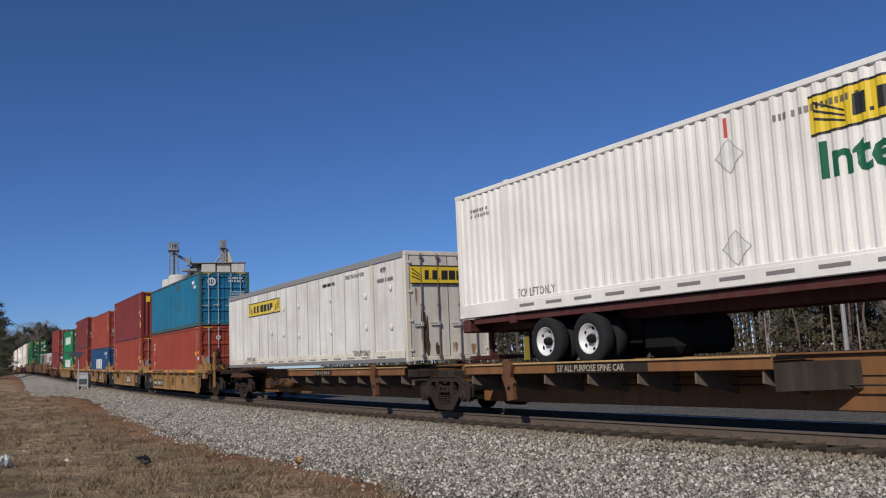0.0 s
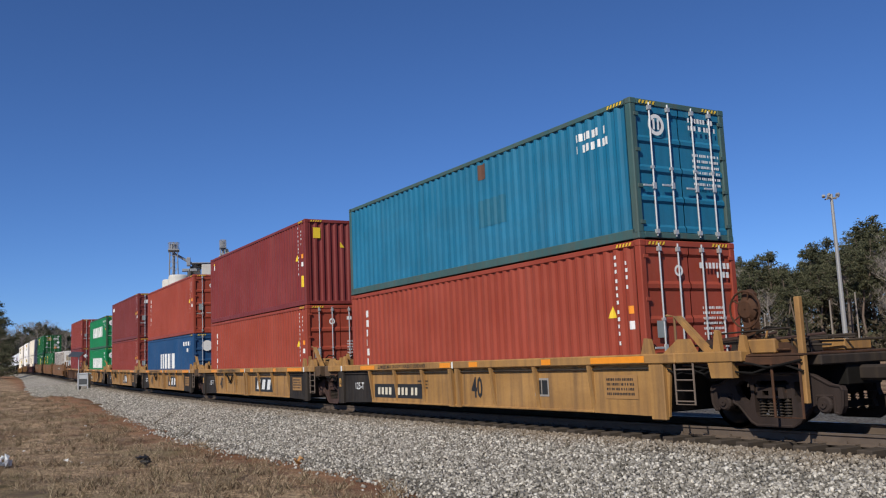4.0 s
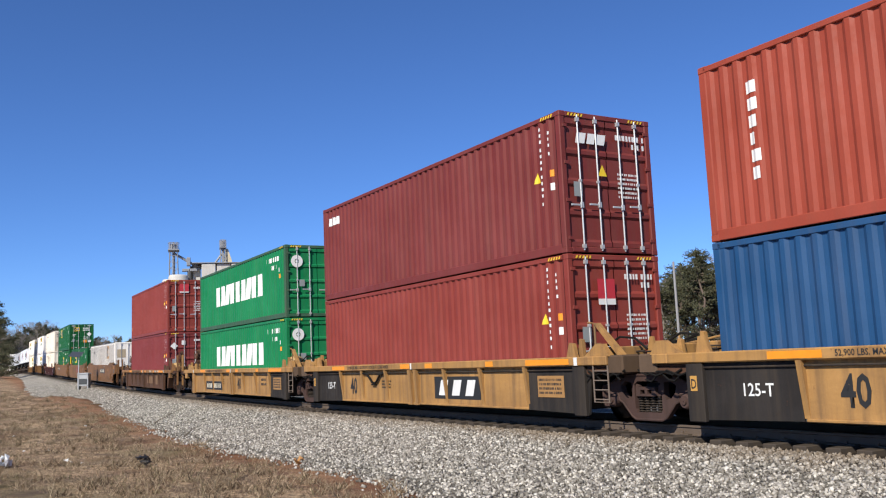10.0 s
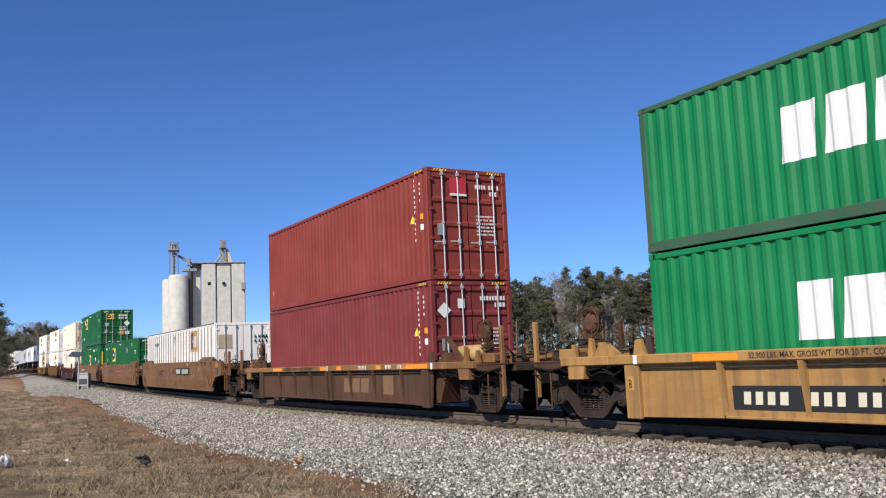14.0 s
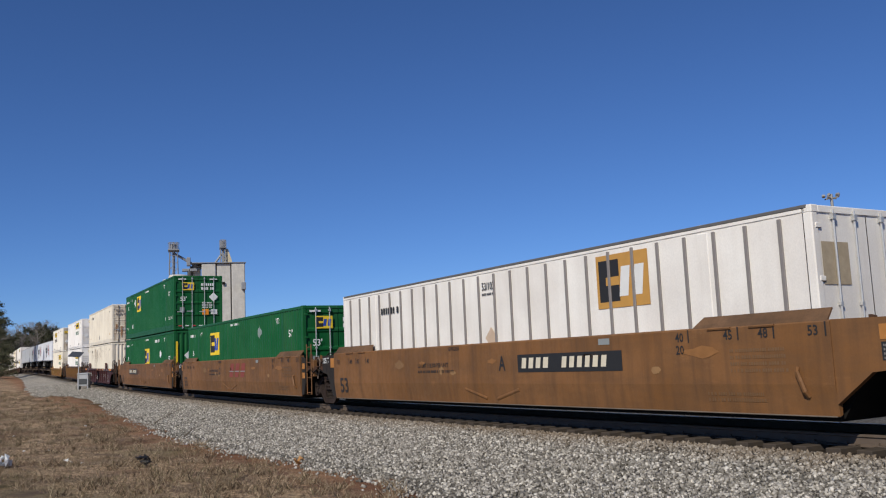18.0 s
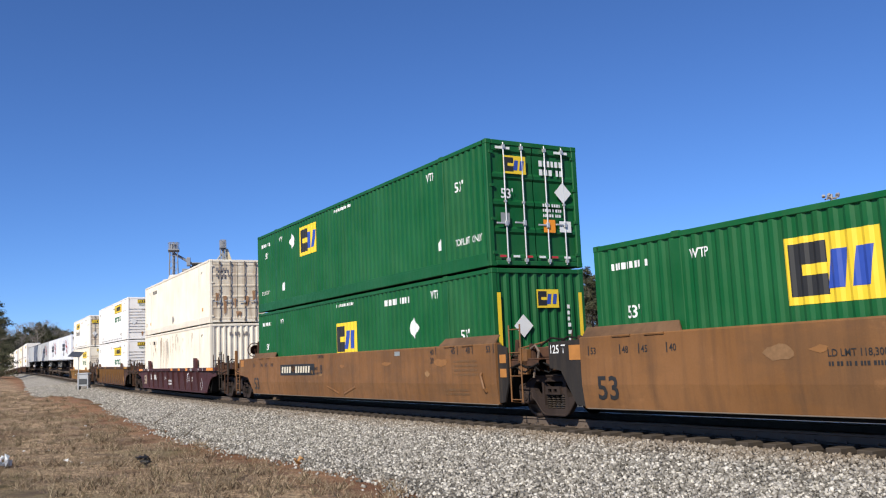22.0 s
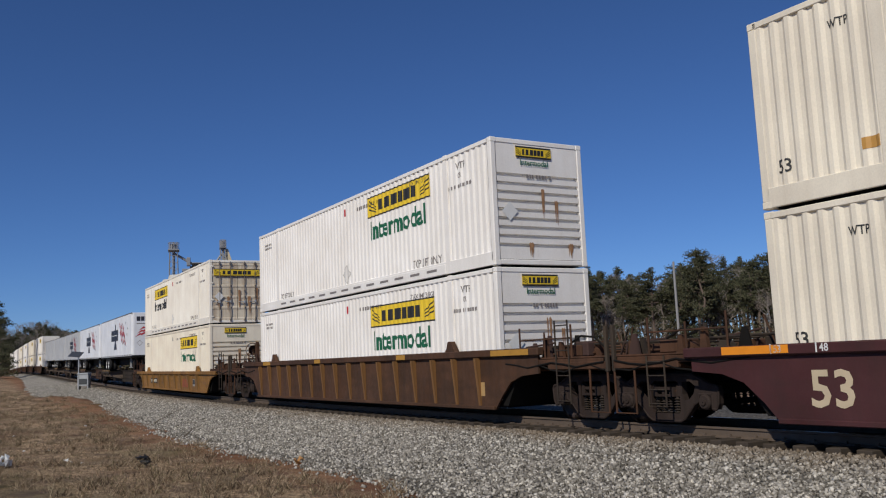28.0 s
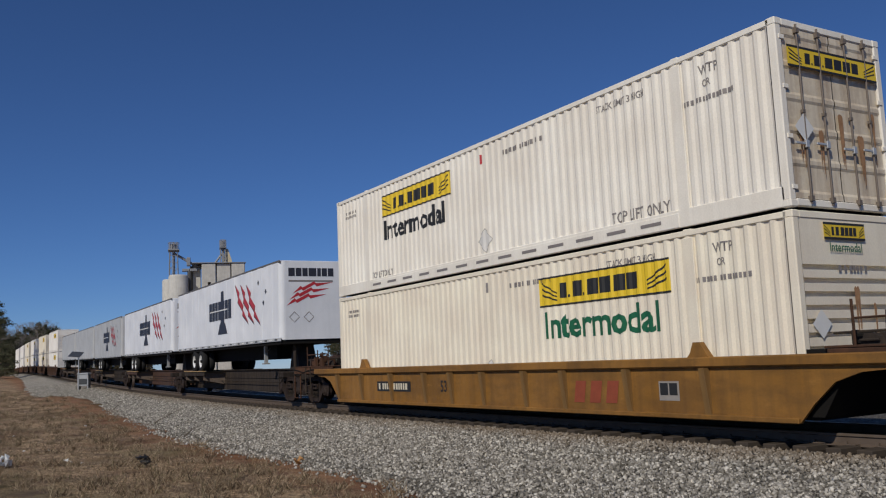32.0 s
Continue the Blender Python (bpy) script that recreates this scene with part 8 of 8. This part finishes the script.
    for x0, n in ((2.3, 6), (4.0, 4), (4.7, 7)):
        for k in range(n):
            decal("graffiti", flat_poly([(0, 0), (0.02, 0), (0.09 * r.random(), 0.10), (-0.03, 0.11)]), WHITE_PAINT, c, x0 + 0.085 * k, -1.50, 1.09, label="white scrawl")
    truck(-121.9)
    truck(-138.4)
    c, prof, y = iso("dull red corrugated container in the well", -130.18, Z_WELL, 2.896, paint("dull_red_paint", (0.180, 0.028, 0.027), 0.5, 0.2, 0.05), "doors", 92)
    decal("door_patch", diamond(0.2), WHITE_PAINT, c, -0.85, 6.10, 2.15, end=True)
    decal("door_patch", rect(0.2, 0.24), WHITE_PAINT, c, -0.45, 6.10, 2.2, end=True)
    c, prof, y = iso("brick-red corrugated container stacked on top", -130.18, z2, 2.896, BRICK_RED, "doors", 94)
    decal("door_patch", rect(0.5, 0.45), RED_LETTER, c, -0.55, 6.10, 2.2, end=True, label="red and white sign")
    decal("door_patch", rect(0.5, 0.06), WHITE_PAINT, c, -0.55, 6.10, 2.18, end=True, lift=0.01)
    decal("label_patch", rect(0.12, 0.18), REFLECT, c, -5.7, y, 0.55, prof)

    # three-unit 53-foot well car
    c1 = well53("orange-brown smooth-sided well car unit", -151.83, 9.9, ORANGE_BROWN, 1.60, "smooth", 101, True, False)
    c2 = well53("orange-brown smooth-sided well car unit with red slanted shapes", -171.34, 9.75, ORANGE_BROWN, 1.60, "smooth", 102, False, False)
    c3 = well53("orange-brown smooth-sided well car unit", -190.82, 9.9, ORANGE_BROWN, 1.60, "smooth", 103, False, True, brake=True)
    truck(-141.6), truck(-161.58), truck(-181.08), truck(-201.2)
    for c, x in ((c1, 1.0), (c3, -5.2)):
        decal("number_panel", rect(3.15, 0.36), BLACK_PAINT, c, x + 0.05, -1.52, 0.95, label="black panel with pale marks")
        decal("number_stencil", bars_mesh([0.15, 0.15, 0.15, 0.16, -0.25, 0.14, 0.14, 0.14, 0.13, 0.14, 0.14], 0.21, 0.09, 0.18, 0.0), plain("cream_mark", (0.66, 0.60, 0.46), 0.6), c, x + 0.18, -1.52, 1.03, lift=0.009)
    decal("unit_mark", words_mesh("A", 0.30, 0.8, 0.02), BLACK_PAINT, c1, 0.35, -1.52, 1.0)
    decal("unit_mark", words_mesh("B", 0.26, 0.8, 0.02), BLACK_PAINT, c3, -1.5, -1.52, 1.0)
    decal("unit_mark", words_mesh("C", 0.26, 0.8, 0.02), BLACK_PAINT, c2, -1.6, -1.52, 1.02)
    for k in range(3):
        decal("logo_shape", flat_poly([(0, 0), (0.52, 0), (0.74, 0.55), (0.22, 0.55)]), plain("worn_red_mark", (0.23, 0.048, 0.032), 0.6, 0, 0.25), c2, 0.0 + 0.78 * k, -1.52, 0.88, label="red slanted shape")
        decal("logo_stripe", rect(0.6, 0.035), plain("grey_label", (0.25, 0.27, 0.27), 0.5), c2, 0.06 + 0.78 * k, -1.52, 1.10, lift=0.009)
    rubbed = plain("rubbed_orange", (0.255, 0.118, 0.034), 0.6, 0, 0.3)
    pale, grey, orange = plain("pale_patch", (0.28, 0.16, 0.065), 0.6, 0, 0.3), plain("scuffed_grey", (0.215, 0.125, 0.062), 0.7, 0, 0.35, 14), plain("orange_patch", (0.40, 0.17, 0.035), 0.6, 0, 0.3)
    for c in (c1, c2, c3):
        if c is not c3:
            decal("load_mark", words_mesh("125 T", 0.16, 0.9), WHITE_PAINT, c, -9.30, -1.46, 1.32)
            decal("worn_patch", rect(0.34, 0.28), orange, c, -8.74, -1.46, 1.18, label="worn orange plate")
        else:
            decal("worn_patch", rect(0.38, 0.24), orange, c, -9.75, -1.50, 1.30, label="worn orange plate")
            decal("worn_patch", rect(0.3, 0.16), grey, c, -9.72, -1.50, 1.08)
        for t, x in (("53", -8.05), ("48", -7.22), ("45", -6.75), ("40", -6.1)):
            decal("size_mark", words_mesh(t, 0.12, 0.9), BLACK_PAINT, c, x, -1.52, 1.27)
            decal("size_tick", rect(0.025, 0.17), BLACK_PAINT, c, x - 0.07, -1.52, 1.25)
        decal("size_mark", words_mesh("53", 0.41, 1.02, 0.018), BLACK_PAINT, c, -8.06 if c is c3 else -7.93, -1.52, 0.46, "fold")
        for t, x in (("40", 5.5), ("45", 6.5), ("48", 7.15), ("53", 8.0)):
            decal("size_mark", words_mesh(t, 0.14, 0.9), BLACK_PAINT, c, x, -1.52, 1.40)
            decal("size_tick", rect(0.025, 0.2), BLACK_PAINT, c, x + 0.27, -1.52, 1.38)
        decal("size_mark", words_mesh("20", 0.14, 0.9), BLACK_PAINT, c, 5.5, -1.52, 1.2)
        decal("stencil_line", words_mesh("LD LMT 118,300 PER UNIT", 0.10, 0.9), BLACK_PAINT, c, -3.2, -1.52, 1.10)
        decal("small_stencil", lines(1, 1.7, 0.06, 0.04, 3), BLACK_PAINT, c, -3.2, -1.52, 0.97)
        decal("small_stencil", lines(4, 1.0, 0.05, 0.05, 4), plain("dark_tan_marks", (0.16, 0.09, 0.04), 0.6), c, 6.6, -1.52, 1.2)
        if c is c1:
            decal("plate_square", rect(0.38, 0.20), orange, c, 9.05, -1.50, 1.30, label="worn orange plate")
            decal("plate_square", rect(0.36, 0.24), BLACK_PAINT, c, 9.06, -1.50, 1.03, label="black data plate")
            decal("data_stencil", lines(4, 0.28, 0.03, 0.025, 12), RIB_GREY, c, 9.09, -1.50, 1.21, lift=0.010)
        decal("small_stencil", lines(2, 1.1, 0.05, 0.04, 21), plain("dark_tan_marks", (0.16, 0.09, 0.04), 0.6), c, 6.1, -1.52, 0.55, "fold")
        part("lift_bar", Mb().path([(7.78, -1.53, 0.95), (7.80, -1.57, 0.9), (7.90, -1.56, 0.62), (7.92, -1.50, 0.55)], 0.035), ORANGE_BROWN, c)
        rw = random.Random(int(c.name[-1]) + 40)
        for x, z, rx, rz, m in ((-2.16, 1.03, 0.12, 0.10, pale), (-1.48, 0.96, 0.16, 0.06, pale), (-4.14, 1.18, 0.28, 0.14, grey), (-3.16, 1.21, 0.17, 0.06, rubbed), (0.04, 1.2, 0.2, 0.06, rubbed), (3.14, 1.23, 0.3, 0.06, rubbed), (6.2, 1.22, 0.42, 0.10, rubbed), (5.2, 0.95, 0.14, 0.08, pale)):
            pts = [(rx * rw.uniform(0.6, 1.1) * math.cos(a), rz * rw.uniform(0.6, 1.1) * math.sin(a)) for a in (k * math.pi / 6 for k in range(12))]
            decal("worn_patch", flat_poly(pts), m, c, x + rw.uniform(-0.2, 0.2), -1.52, z)
        decal("plate_square", rect(0.3, 0.11), plain("grey_label", (0.25, 0.27, 0.27), 0.5), c, 3.6, -1.52, 1.42)
        decal("reporting_words", words_mesh("GWG33A", 0.09, 0.9), BLACK_PAINT, c, -1.7, -1.52, 1.47)

    c, prof, y = container("white container with grey upright ribs and a tan sign", -151.83, 9.9, Z_WELL, 16.15, 2.59, 2.9, WHITE_BOX, "plate", 0.62, 0.008, True, smooth=True, name="intermodal_container", roofmat=ROOF_DARK)
    for i in range(25):
        x = -7.55 + i * 0.628
        if abs(abs(x) - 6.02) > 0.2:
            part("side_rib", cached("wrib", lambda: with_mat(Mb().box(-0.035, 0.035, -1.315, -1.285, 0.3, 2.76, 0.008), "side_rib", RIB_GREY)), None, c, at=pose(x, 0, 0))
    part("roof_edge", Mb().box(-8.0, 8.0, -1.305, -1.27, 2.85, 2.905, 0.01), ROOF_DARK, c, "dark roof edge band")
    emp_sign(c, None, -1.286, 3.40, 1.72, 1.36, 0.98, WHITE_PAINT)
    decal("stencil_line", words_mesh("53/102", 0.17, 0.75), BLACK_PAINT, c, -0.5, -1.295, 2.42)
    decal("small_stencil", lines(1, 0.5, 0.05, 0.05, 6), BLACK_PAINT, c, -0.5, -1.295, 2.3)
    decal("placard", diamond(0.24), plain("tan_placard", (0.55, 0.42, 0.3), 0.5), c, -0.2, -1.295, 1.35)
    decal("small_stencil", lines(1, 1.0, 0.17, 0.05, 7), BLACK_PAINT, c, -5.55, -1.30, 2.2)
    decal("faded_panel", rect(0.62, 0.62), plain("faded_tan_panel", (0.40, 0.33, 0.23), 0.7, 0, 0.25, 9), c, -1.12, 8.055, 1.75, end=True, label="faded tan panel")
    decal("door_stencil", lines(2, 0.6, 0.14, 0.07, 8), BLACK_PAINT, c, 0.5, 8.09, 2.2, end=True)

    green_box("deep green ribbed container with a yellow square sign", -171.34, 9.75, Z_WELL, "doors", 4.15, 111, 1.48, (11.4, 2.2), plain("grey_placard", (0.22, 0.27, 0.25), 0.5))
    green_box("deep green ribbed container with a yellow square sign", -190.88, 9.9, Z_WELL, "front", 7.35, 112, 1.15, (12.4, 1.75))
    green_box("deep green ribbed container stacked on top", -190.88, 9.9, Z_WELL + 2.94, "doors", 4.45, 113, 1.62, (3.7, 2.25), rear_z=1.95)

    # maroon 53-foot well car with cream boxes
    c = well53("dark maroon ribbed well car with pale lettering", -214.24, 10.55, MAROON_CAR, 1.30, "ribbed", 121, ribs=[-5.98 + 1.37 * i for i in range(10)], wide=0.085, guide=5.81)
    truck(-203.7), truck(-224.8)
    decal("size_mark", words_mesh("53", 0.50, 1.02, 0.02), plain("cream_lettering", (0.56, 0.46, 0.31), 0.6), c, -7.45, -1.42, 0.42)
    decal("number_stencil", bars_mesh([0.24, 0.24, 0.24], 0.28, 0.08, 0, 0.2), WHITE_PAINT, c, -5.42, -1.42, 0.68)
    decal("number_stencil", lines(1, 1.1, 0.27, 0.05, 5), WHITE_PAINT, c, -4.4, -1.42, 0.68)
    decal("stencil_line", words_mesh("LD LMT", 0.12, 0.85), WHITE_PAINT, c, -1.5, -1.42, 0.72)
    decal("small_stencil", lines(2, 0.8, 0.1, 0.06, 6), WHITE_PAINT, c, -0.4, -1.42, 0.6)
    for t, x in (("40/20", 5.0), ("48", 6.6), ("53", 7.5)):
        decal("size_mark", words_mesh(t, 0.12, 0.9), WHITE_PAINT, c, x, -1.50, 1.16)
    for t, x in (("53", -7.95), ("48", -7.2), ("40", -6.0), ("20", -5.72)):
        decal("size_mark", words_mesh(t, 0.11, 0.9), WHITE_PAINT, c, x, -1.50, 1.18)
        decal("size_tick", rect(0.025, 0.14), WHITE_PAINT, c, x - 0.06, -1.50, 1.165)
    decal("graffiti", flat_poly([(0, 0), (0.05, 0), (0.12, 0.35), (0.4, 0.42), (0.4, 0.47), (0.06, 0.4)]), WHITE_PAINT, c, 4.0, -1.42, 0.6, label="white scrawl")
    decal("graffiti", bars_mesh([0.12, 0.1, 0.12, 0.12], 0.22, 0.1, 0.2, 0.3), WHITE_PAINT, c, 4.4, -1.42, 0.66)
    decal("plate_square", ring_mesh(0.24, 0.27, 4), WHITE_PAINT, c, 7.0, -1.42, 0.55)
    for x in (-8.9, 0.5, 2.3, 4.0, 8.2):
        decal("reflector", rect(0.45 if abs(x) < 8 else 1.2, 0.12), REFLECT, c, x, -1.50, 1.17, label="orange reflective strip")
    for k, (z, e) in enumerate(((Z_WELL, "front"), (Z_WELL + 2.94, "ribdoors"))):
        c, prof, y = container("cream ribbed container, streaked with grime" if k == 0 else "cream ribbed container stacked on top", -214.24, 10.55, z, 16.15, 2.59, 2.9, CREAM_BOX, e, 0.25, 0.034, True, name="intermodal_container", door_mat=RUSTY_DOOR if k else None)
        decal("stencil_line", words_mesh("WTP", 0.13, 0.8), BLACK_PAINT, c, -6.75, y, 2.36, prof)
        decal("stencil_line", words_mesh("WTP", 0.14, 0.8), BLACK_PAINT, c, 6.35, y, 2.34, prof)
        decal("code_stencil", lines(1, 1.3, 0.2, 0.05, 122 + k), BLACK_PAINT, c, -5.7, y, 2.3, prof)
        decal("size_mark", words_mesh("53", 0.2, 0.85), BLACK_PAINT, c, -7.75, y, 0.5 if k else 0.9, prof)
        decal("label_patch", rect(0.26, 0.16), TAN_SIGN, c, -6.4, y, 0.55, prof)
        if k:
            decal("placard", diamond(0.28), RIB_GREY, c, 0.05, y, 0.55, prof)
            decal("label_patch", rect(0.26, 0.16), TAN_SIGN, c, 6.5, y, 0.6, prof)
            decal("door_stencil", lines(2, 0.55, 0.17, 0.1, 124), RIB_GREY, c, -1.0, 8.09, 2.35, end=True)
            rust_drips(c, 8.062, 2.9, 9, ((-0.95, 1.35, 0.7, 0.09), (-0.6, 1.2, 0.9, 0.08), (-0.15, 1.1, 0.6, 0.06), (0.35, 1.2, 0.8, 0.08), (0.7, 1.45, 0.8, 0.08), (0.98, 1.2, 0.7, 0.07), (0.0, 0.5, 0.3, 0.1)))
        else:
            r = random.Random(77)
            grimes = [plain("grey_grime", (0.30, 0.255, 0.22), 0.9, 0, 0.3, 8), plain("pale_grime", (0.46, 0.40, 0.33), 0.9, 0, 0.3, 8), plain("brown_grime", (0.33, 0.23, 0.15), 0.9, 0, 0.3, 8)]
            for i in range(74):
                x = -5.6 + 10.6 * r.random() ** 1.25
                near = math.exp(-((x + 2.4) / 1.5) ** 2)
                z1 = 2.72 - r.random() * (0.9 if near < 0.5 else 0.5)
                h = (0.35 + 1.9 * near) * r.uniform(0.45, 1.1)
                h, w = min(h, z1 - 0.4), r.uniform(0.03, 0.09)
                decal("grime_streak", flat_poly([(0, 0), (w, 0.02), (w * 0.9, -h * 0.6), (w * 0.5, -h), (w * 0.1, -h * 0.5)]), grimes[0 if near > 0.35 and r.random() < 0.7 else r.choice((1, 1, 2))], c, x, y, z1, prof, lift=0.003 + 0.0001 * i)
            rust_drips(c, 8.045, 2.9, 5, ((-0.6, 0.95, 0.5, 0.06), (0.1, 0.9, 0.5, 0.06), (0.6, 1.0, 0.55, 0.06), (-1.0, 1.0, 0.4, 0.05)))
            decal("code_stencil", lines(1, 0.9, 0.17, 0.05, 126), RIB_GREY, c, -0.4, 8.07, 2.35, end=True)

    # brown and yellow 53-foot well cars with white boxes
    c = well53("rust-brown ribbed well car with worn orange strips", -237.48, 10.75, paint("dark_brown_car_paint", (0.082, 0.038, 0.018), 0.65, 0.5, 0.14, dirtcol=(0.03, 0.020, 0.014), patch=0.6, patchcol=(0.044, 0.025, 0.015)), 1.45, "ribbed", 131, brake=True, ribs=[-7.6 + 1.0 * i for i in range(16)], cap=paint("orange_worn_rib", (0.23, 0.115, 0.036), 0.6, 0.55, 0.2, dirtcol=(0.06, 0.035, 0.02)))
    truck(-226.7), truck(-248.2)
    for x, w in ((-7.2, 0.8), (-2.2, 0.5), (3.5, 0.5), (8.0, 1.4)):
        decal("reflector", rect(w, 0.12), plain("worn_orange_strip", (0.42, 0.22, 0.03), 0.6, 0, 0.3), c, x, -1.50, 1.31)
    decal("plate_square", rect(0.3, 0.3), plain("pale_tag", (0.42, 0.27, 0.11), 0.6), c, 7.3, -1.42, 0.45)
    bright = paint("bright_white_container_paint", (0.90, 0.865, 0.81), 0.5, 0.09, 0.02, dirtcol=(0.32, 0.25, 0.18))
    hauler_box("white ribbed container in the well with a yellow sign", -237.48, 10.75, Z_WELL, bright, "ribs", 9.68, 1.88, GREEN_LETTER, 132)
    hauler_box("white ribbed container stacked on top with a yellow sign", -237.48, 10.75, Z_WELL + 2.94, bright, "ribs", 9.68, 2.05, GREEN_LETTER, 134)
    c = well53("yellow-ochre ribbed well car with faded red shapes", -261.04, 10.75, YELLOW_CAR, 1.14, "ribbed", 141, ribs=(-7.9, -6.3, -4.5, -2.7, -1.45, -0.1, 1.48, 2.75, 4.54, 6.33), wide=0.06, cap=paint("grimy_ochre_rib", (0.24, 0.135, 0.04), 0.6, 0.6, 0.2, dirtcol=(0.09, 0.055, 0.03)))
    truck(-250.3), truck(-271.7)
    decal("number_panel", rect(1.9, 0.26), BLACK_PAINT, c, -5.4, -1.42, 0.5)
    decal("number_stencil", lines(1, 1.6, 0.16, 0.05, 142), plain("cream_mark", (0.66, 0.60, 0.46), 0.6), c, -5.3, -1.42, 0.55, lift=0.009)
    decal("size_mark", words_mesh("53", 0.26, 0.85, 0.015), BLACK_PAINT, c, -2.0, -1.42, 0.52)
    faded = plain("faded_red", (0.27, 0.062, 0.026), 0.6, 0, 0.3)
    for k in range(3):
        decal("logo_shape", flat_poly([(0, 0), (0.3, 0), (0.38, 0.40), (0.08, 0.40)]), faded, c, 3.0 + 0.45 * k, -1.42, 0.37, label="faded red slanted shape")
    decal("plate_square", rect(0.46, 0.32), plain("dull_plate_edge", (0.30, 0.27, 0.24), 0.6), c, 5.26, -1.42, 0.44, label="white-edged dark data plate")
    for k in (0, 1):
        decal("plate_cell", rect(0.18, 0.2), BLACK_PAINT, c, 5.29 + 0.21 * k, -1.42, 0.53, lift=0.009)
    hauler_box("cream-white ribbed container in the well with a yellow sign", -261.04, 10.75, Z_WELL - 0.02, paint("ivory_container_paint", (0.86, 0.775, 0.63), 0.5, 0.12, 0.03, dirtcol=(0.32, 0.25, 0.18)), "ribs", 9.98, 1.90, GREEN_LETTER, 143)
    hauler_box("off-white ribbed container stacked on top, rusty doors", -261.04, 10.75, Z_WELL + 2.92, paint("off_white_container_paint", (0.88, 0.825, 0.72), 0.5, 0.12, 0.03, dirtcol=(0.32, 0.25, 0.18)), "ribdoors", 3.0, 1.95, BLACK_PAINT, 145)

    # trailers on spine cars
    u = -282.45
    for i in range(5):
        spine("sooty brown spine car platform under a trailer", u, 9.0, PLATE_BROWN if i % 2 else STEEL_DARK, 8.9, -8.9, (-6.4, -2.6), (), None, 150 + i)
        trailer("white highway trailer with red and navy slanted marks" if i < 3 else "plain grey highway trailer", u, 9.0, TRAILER_WHITE if i < 2 else TRAILER_GREY, i < 3, seed=160 + i)
        truck(u + 9.0 if i else u + 8.4, spin=i < 2)
        u -= 17.96
    truck(u + 9.2, spin=False)
    # rear of the train, far off
    u -= 6.0
    for i in range(4):
        well53("rust-brown ribbed well car", u, 10.55, PLATE_BROWN, 1.35, "ribbed", 170 + i, ribs=[-7.6 + 1.37 * k for k in range(12)], far_off=True)
        truck(u + 10.6, False), truck(u - 10.6, False)
        for k in range(2):
            c, prof, y = container("cream ribbed container on a well car" if i % 2 else "white ribbed container on a well car", u, 10.55, Z_WELL + 2.94 * k, 16.15, 2.59, 2.9, CREAM_BOX if i % 2 else WHITE_BOX, "ribs", 0.25, 0.03, True, name="intermodal_container")
            hauler_sign(c, prof, y, 1.5, 1.9)
        u -= 23.3
    for i in range(2):
        well53("rust-brown ribbed well car", u, 10.55, RUST_BROWN, 1.35, "ribbed", 200 + i, ribs=[-7.6 + 1.37 * k for k in range(12)], far_off=True)
        truck(u + 10.6, False), truck(u - 10.6, False)
        for k in range(2):
            container("white ribbed container on a well car", u, 10.55, Z_WELL + 2.94 * k, 16.15, 2.59, 2.9, WHITE_BOX, "ribs", 0.25, 0.03, True, name="intermodal_container")
        u -= 23.3


def motions():
    """The train rolls past; its wheelsets turn."""
    for ob, u, half, z in MOVERS:
        walk(ob, [(t, pose_on_track(u, half, t) @ Matrix.Translation((0, 0, z))) for t in range(0, 33)])
    for ob, x, u in WHEELS:
        walk(ob, [(k / 15, pose(x, 0, 0.42, 0, math.degrees(travelled(k / 15) / 0.42) % 360, 0)) for k in range(481)])


build_ground()
build_ballast()
build_track()
build_elevator()
build_masts()
build_detector()
build_litter()
build_train()
build_trees()
build_grass()
build_stones()
motions()
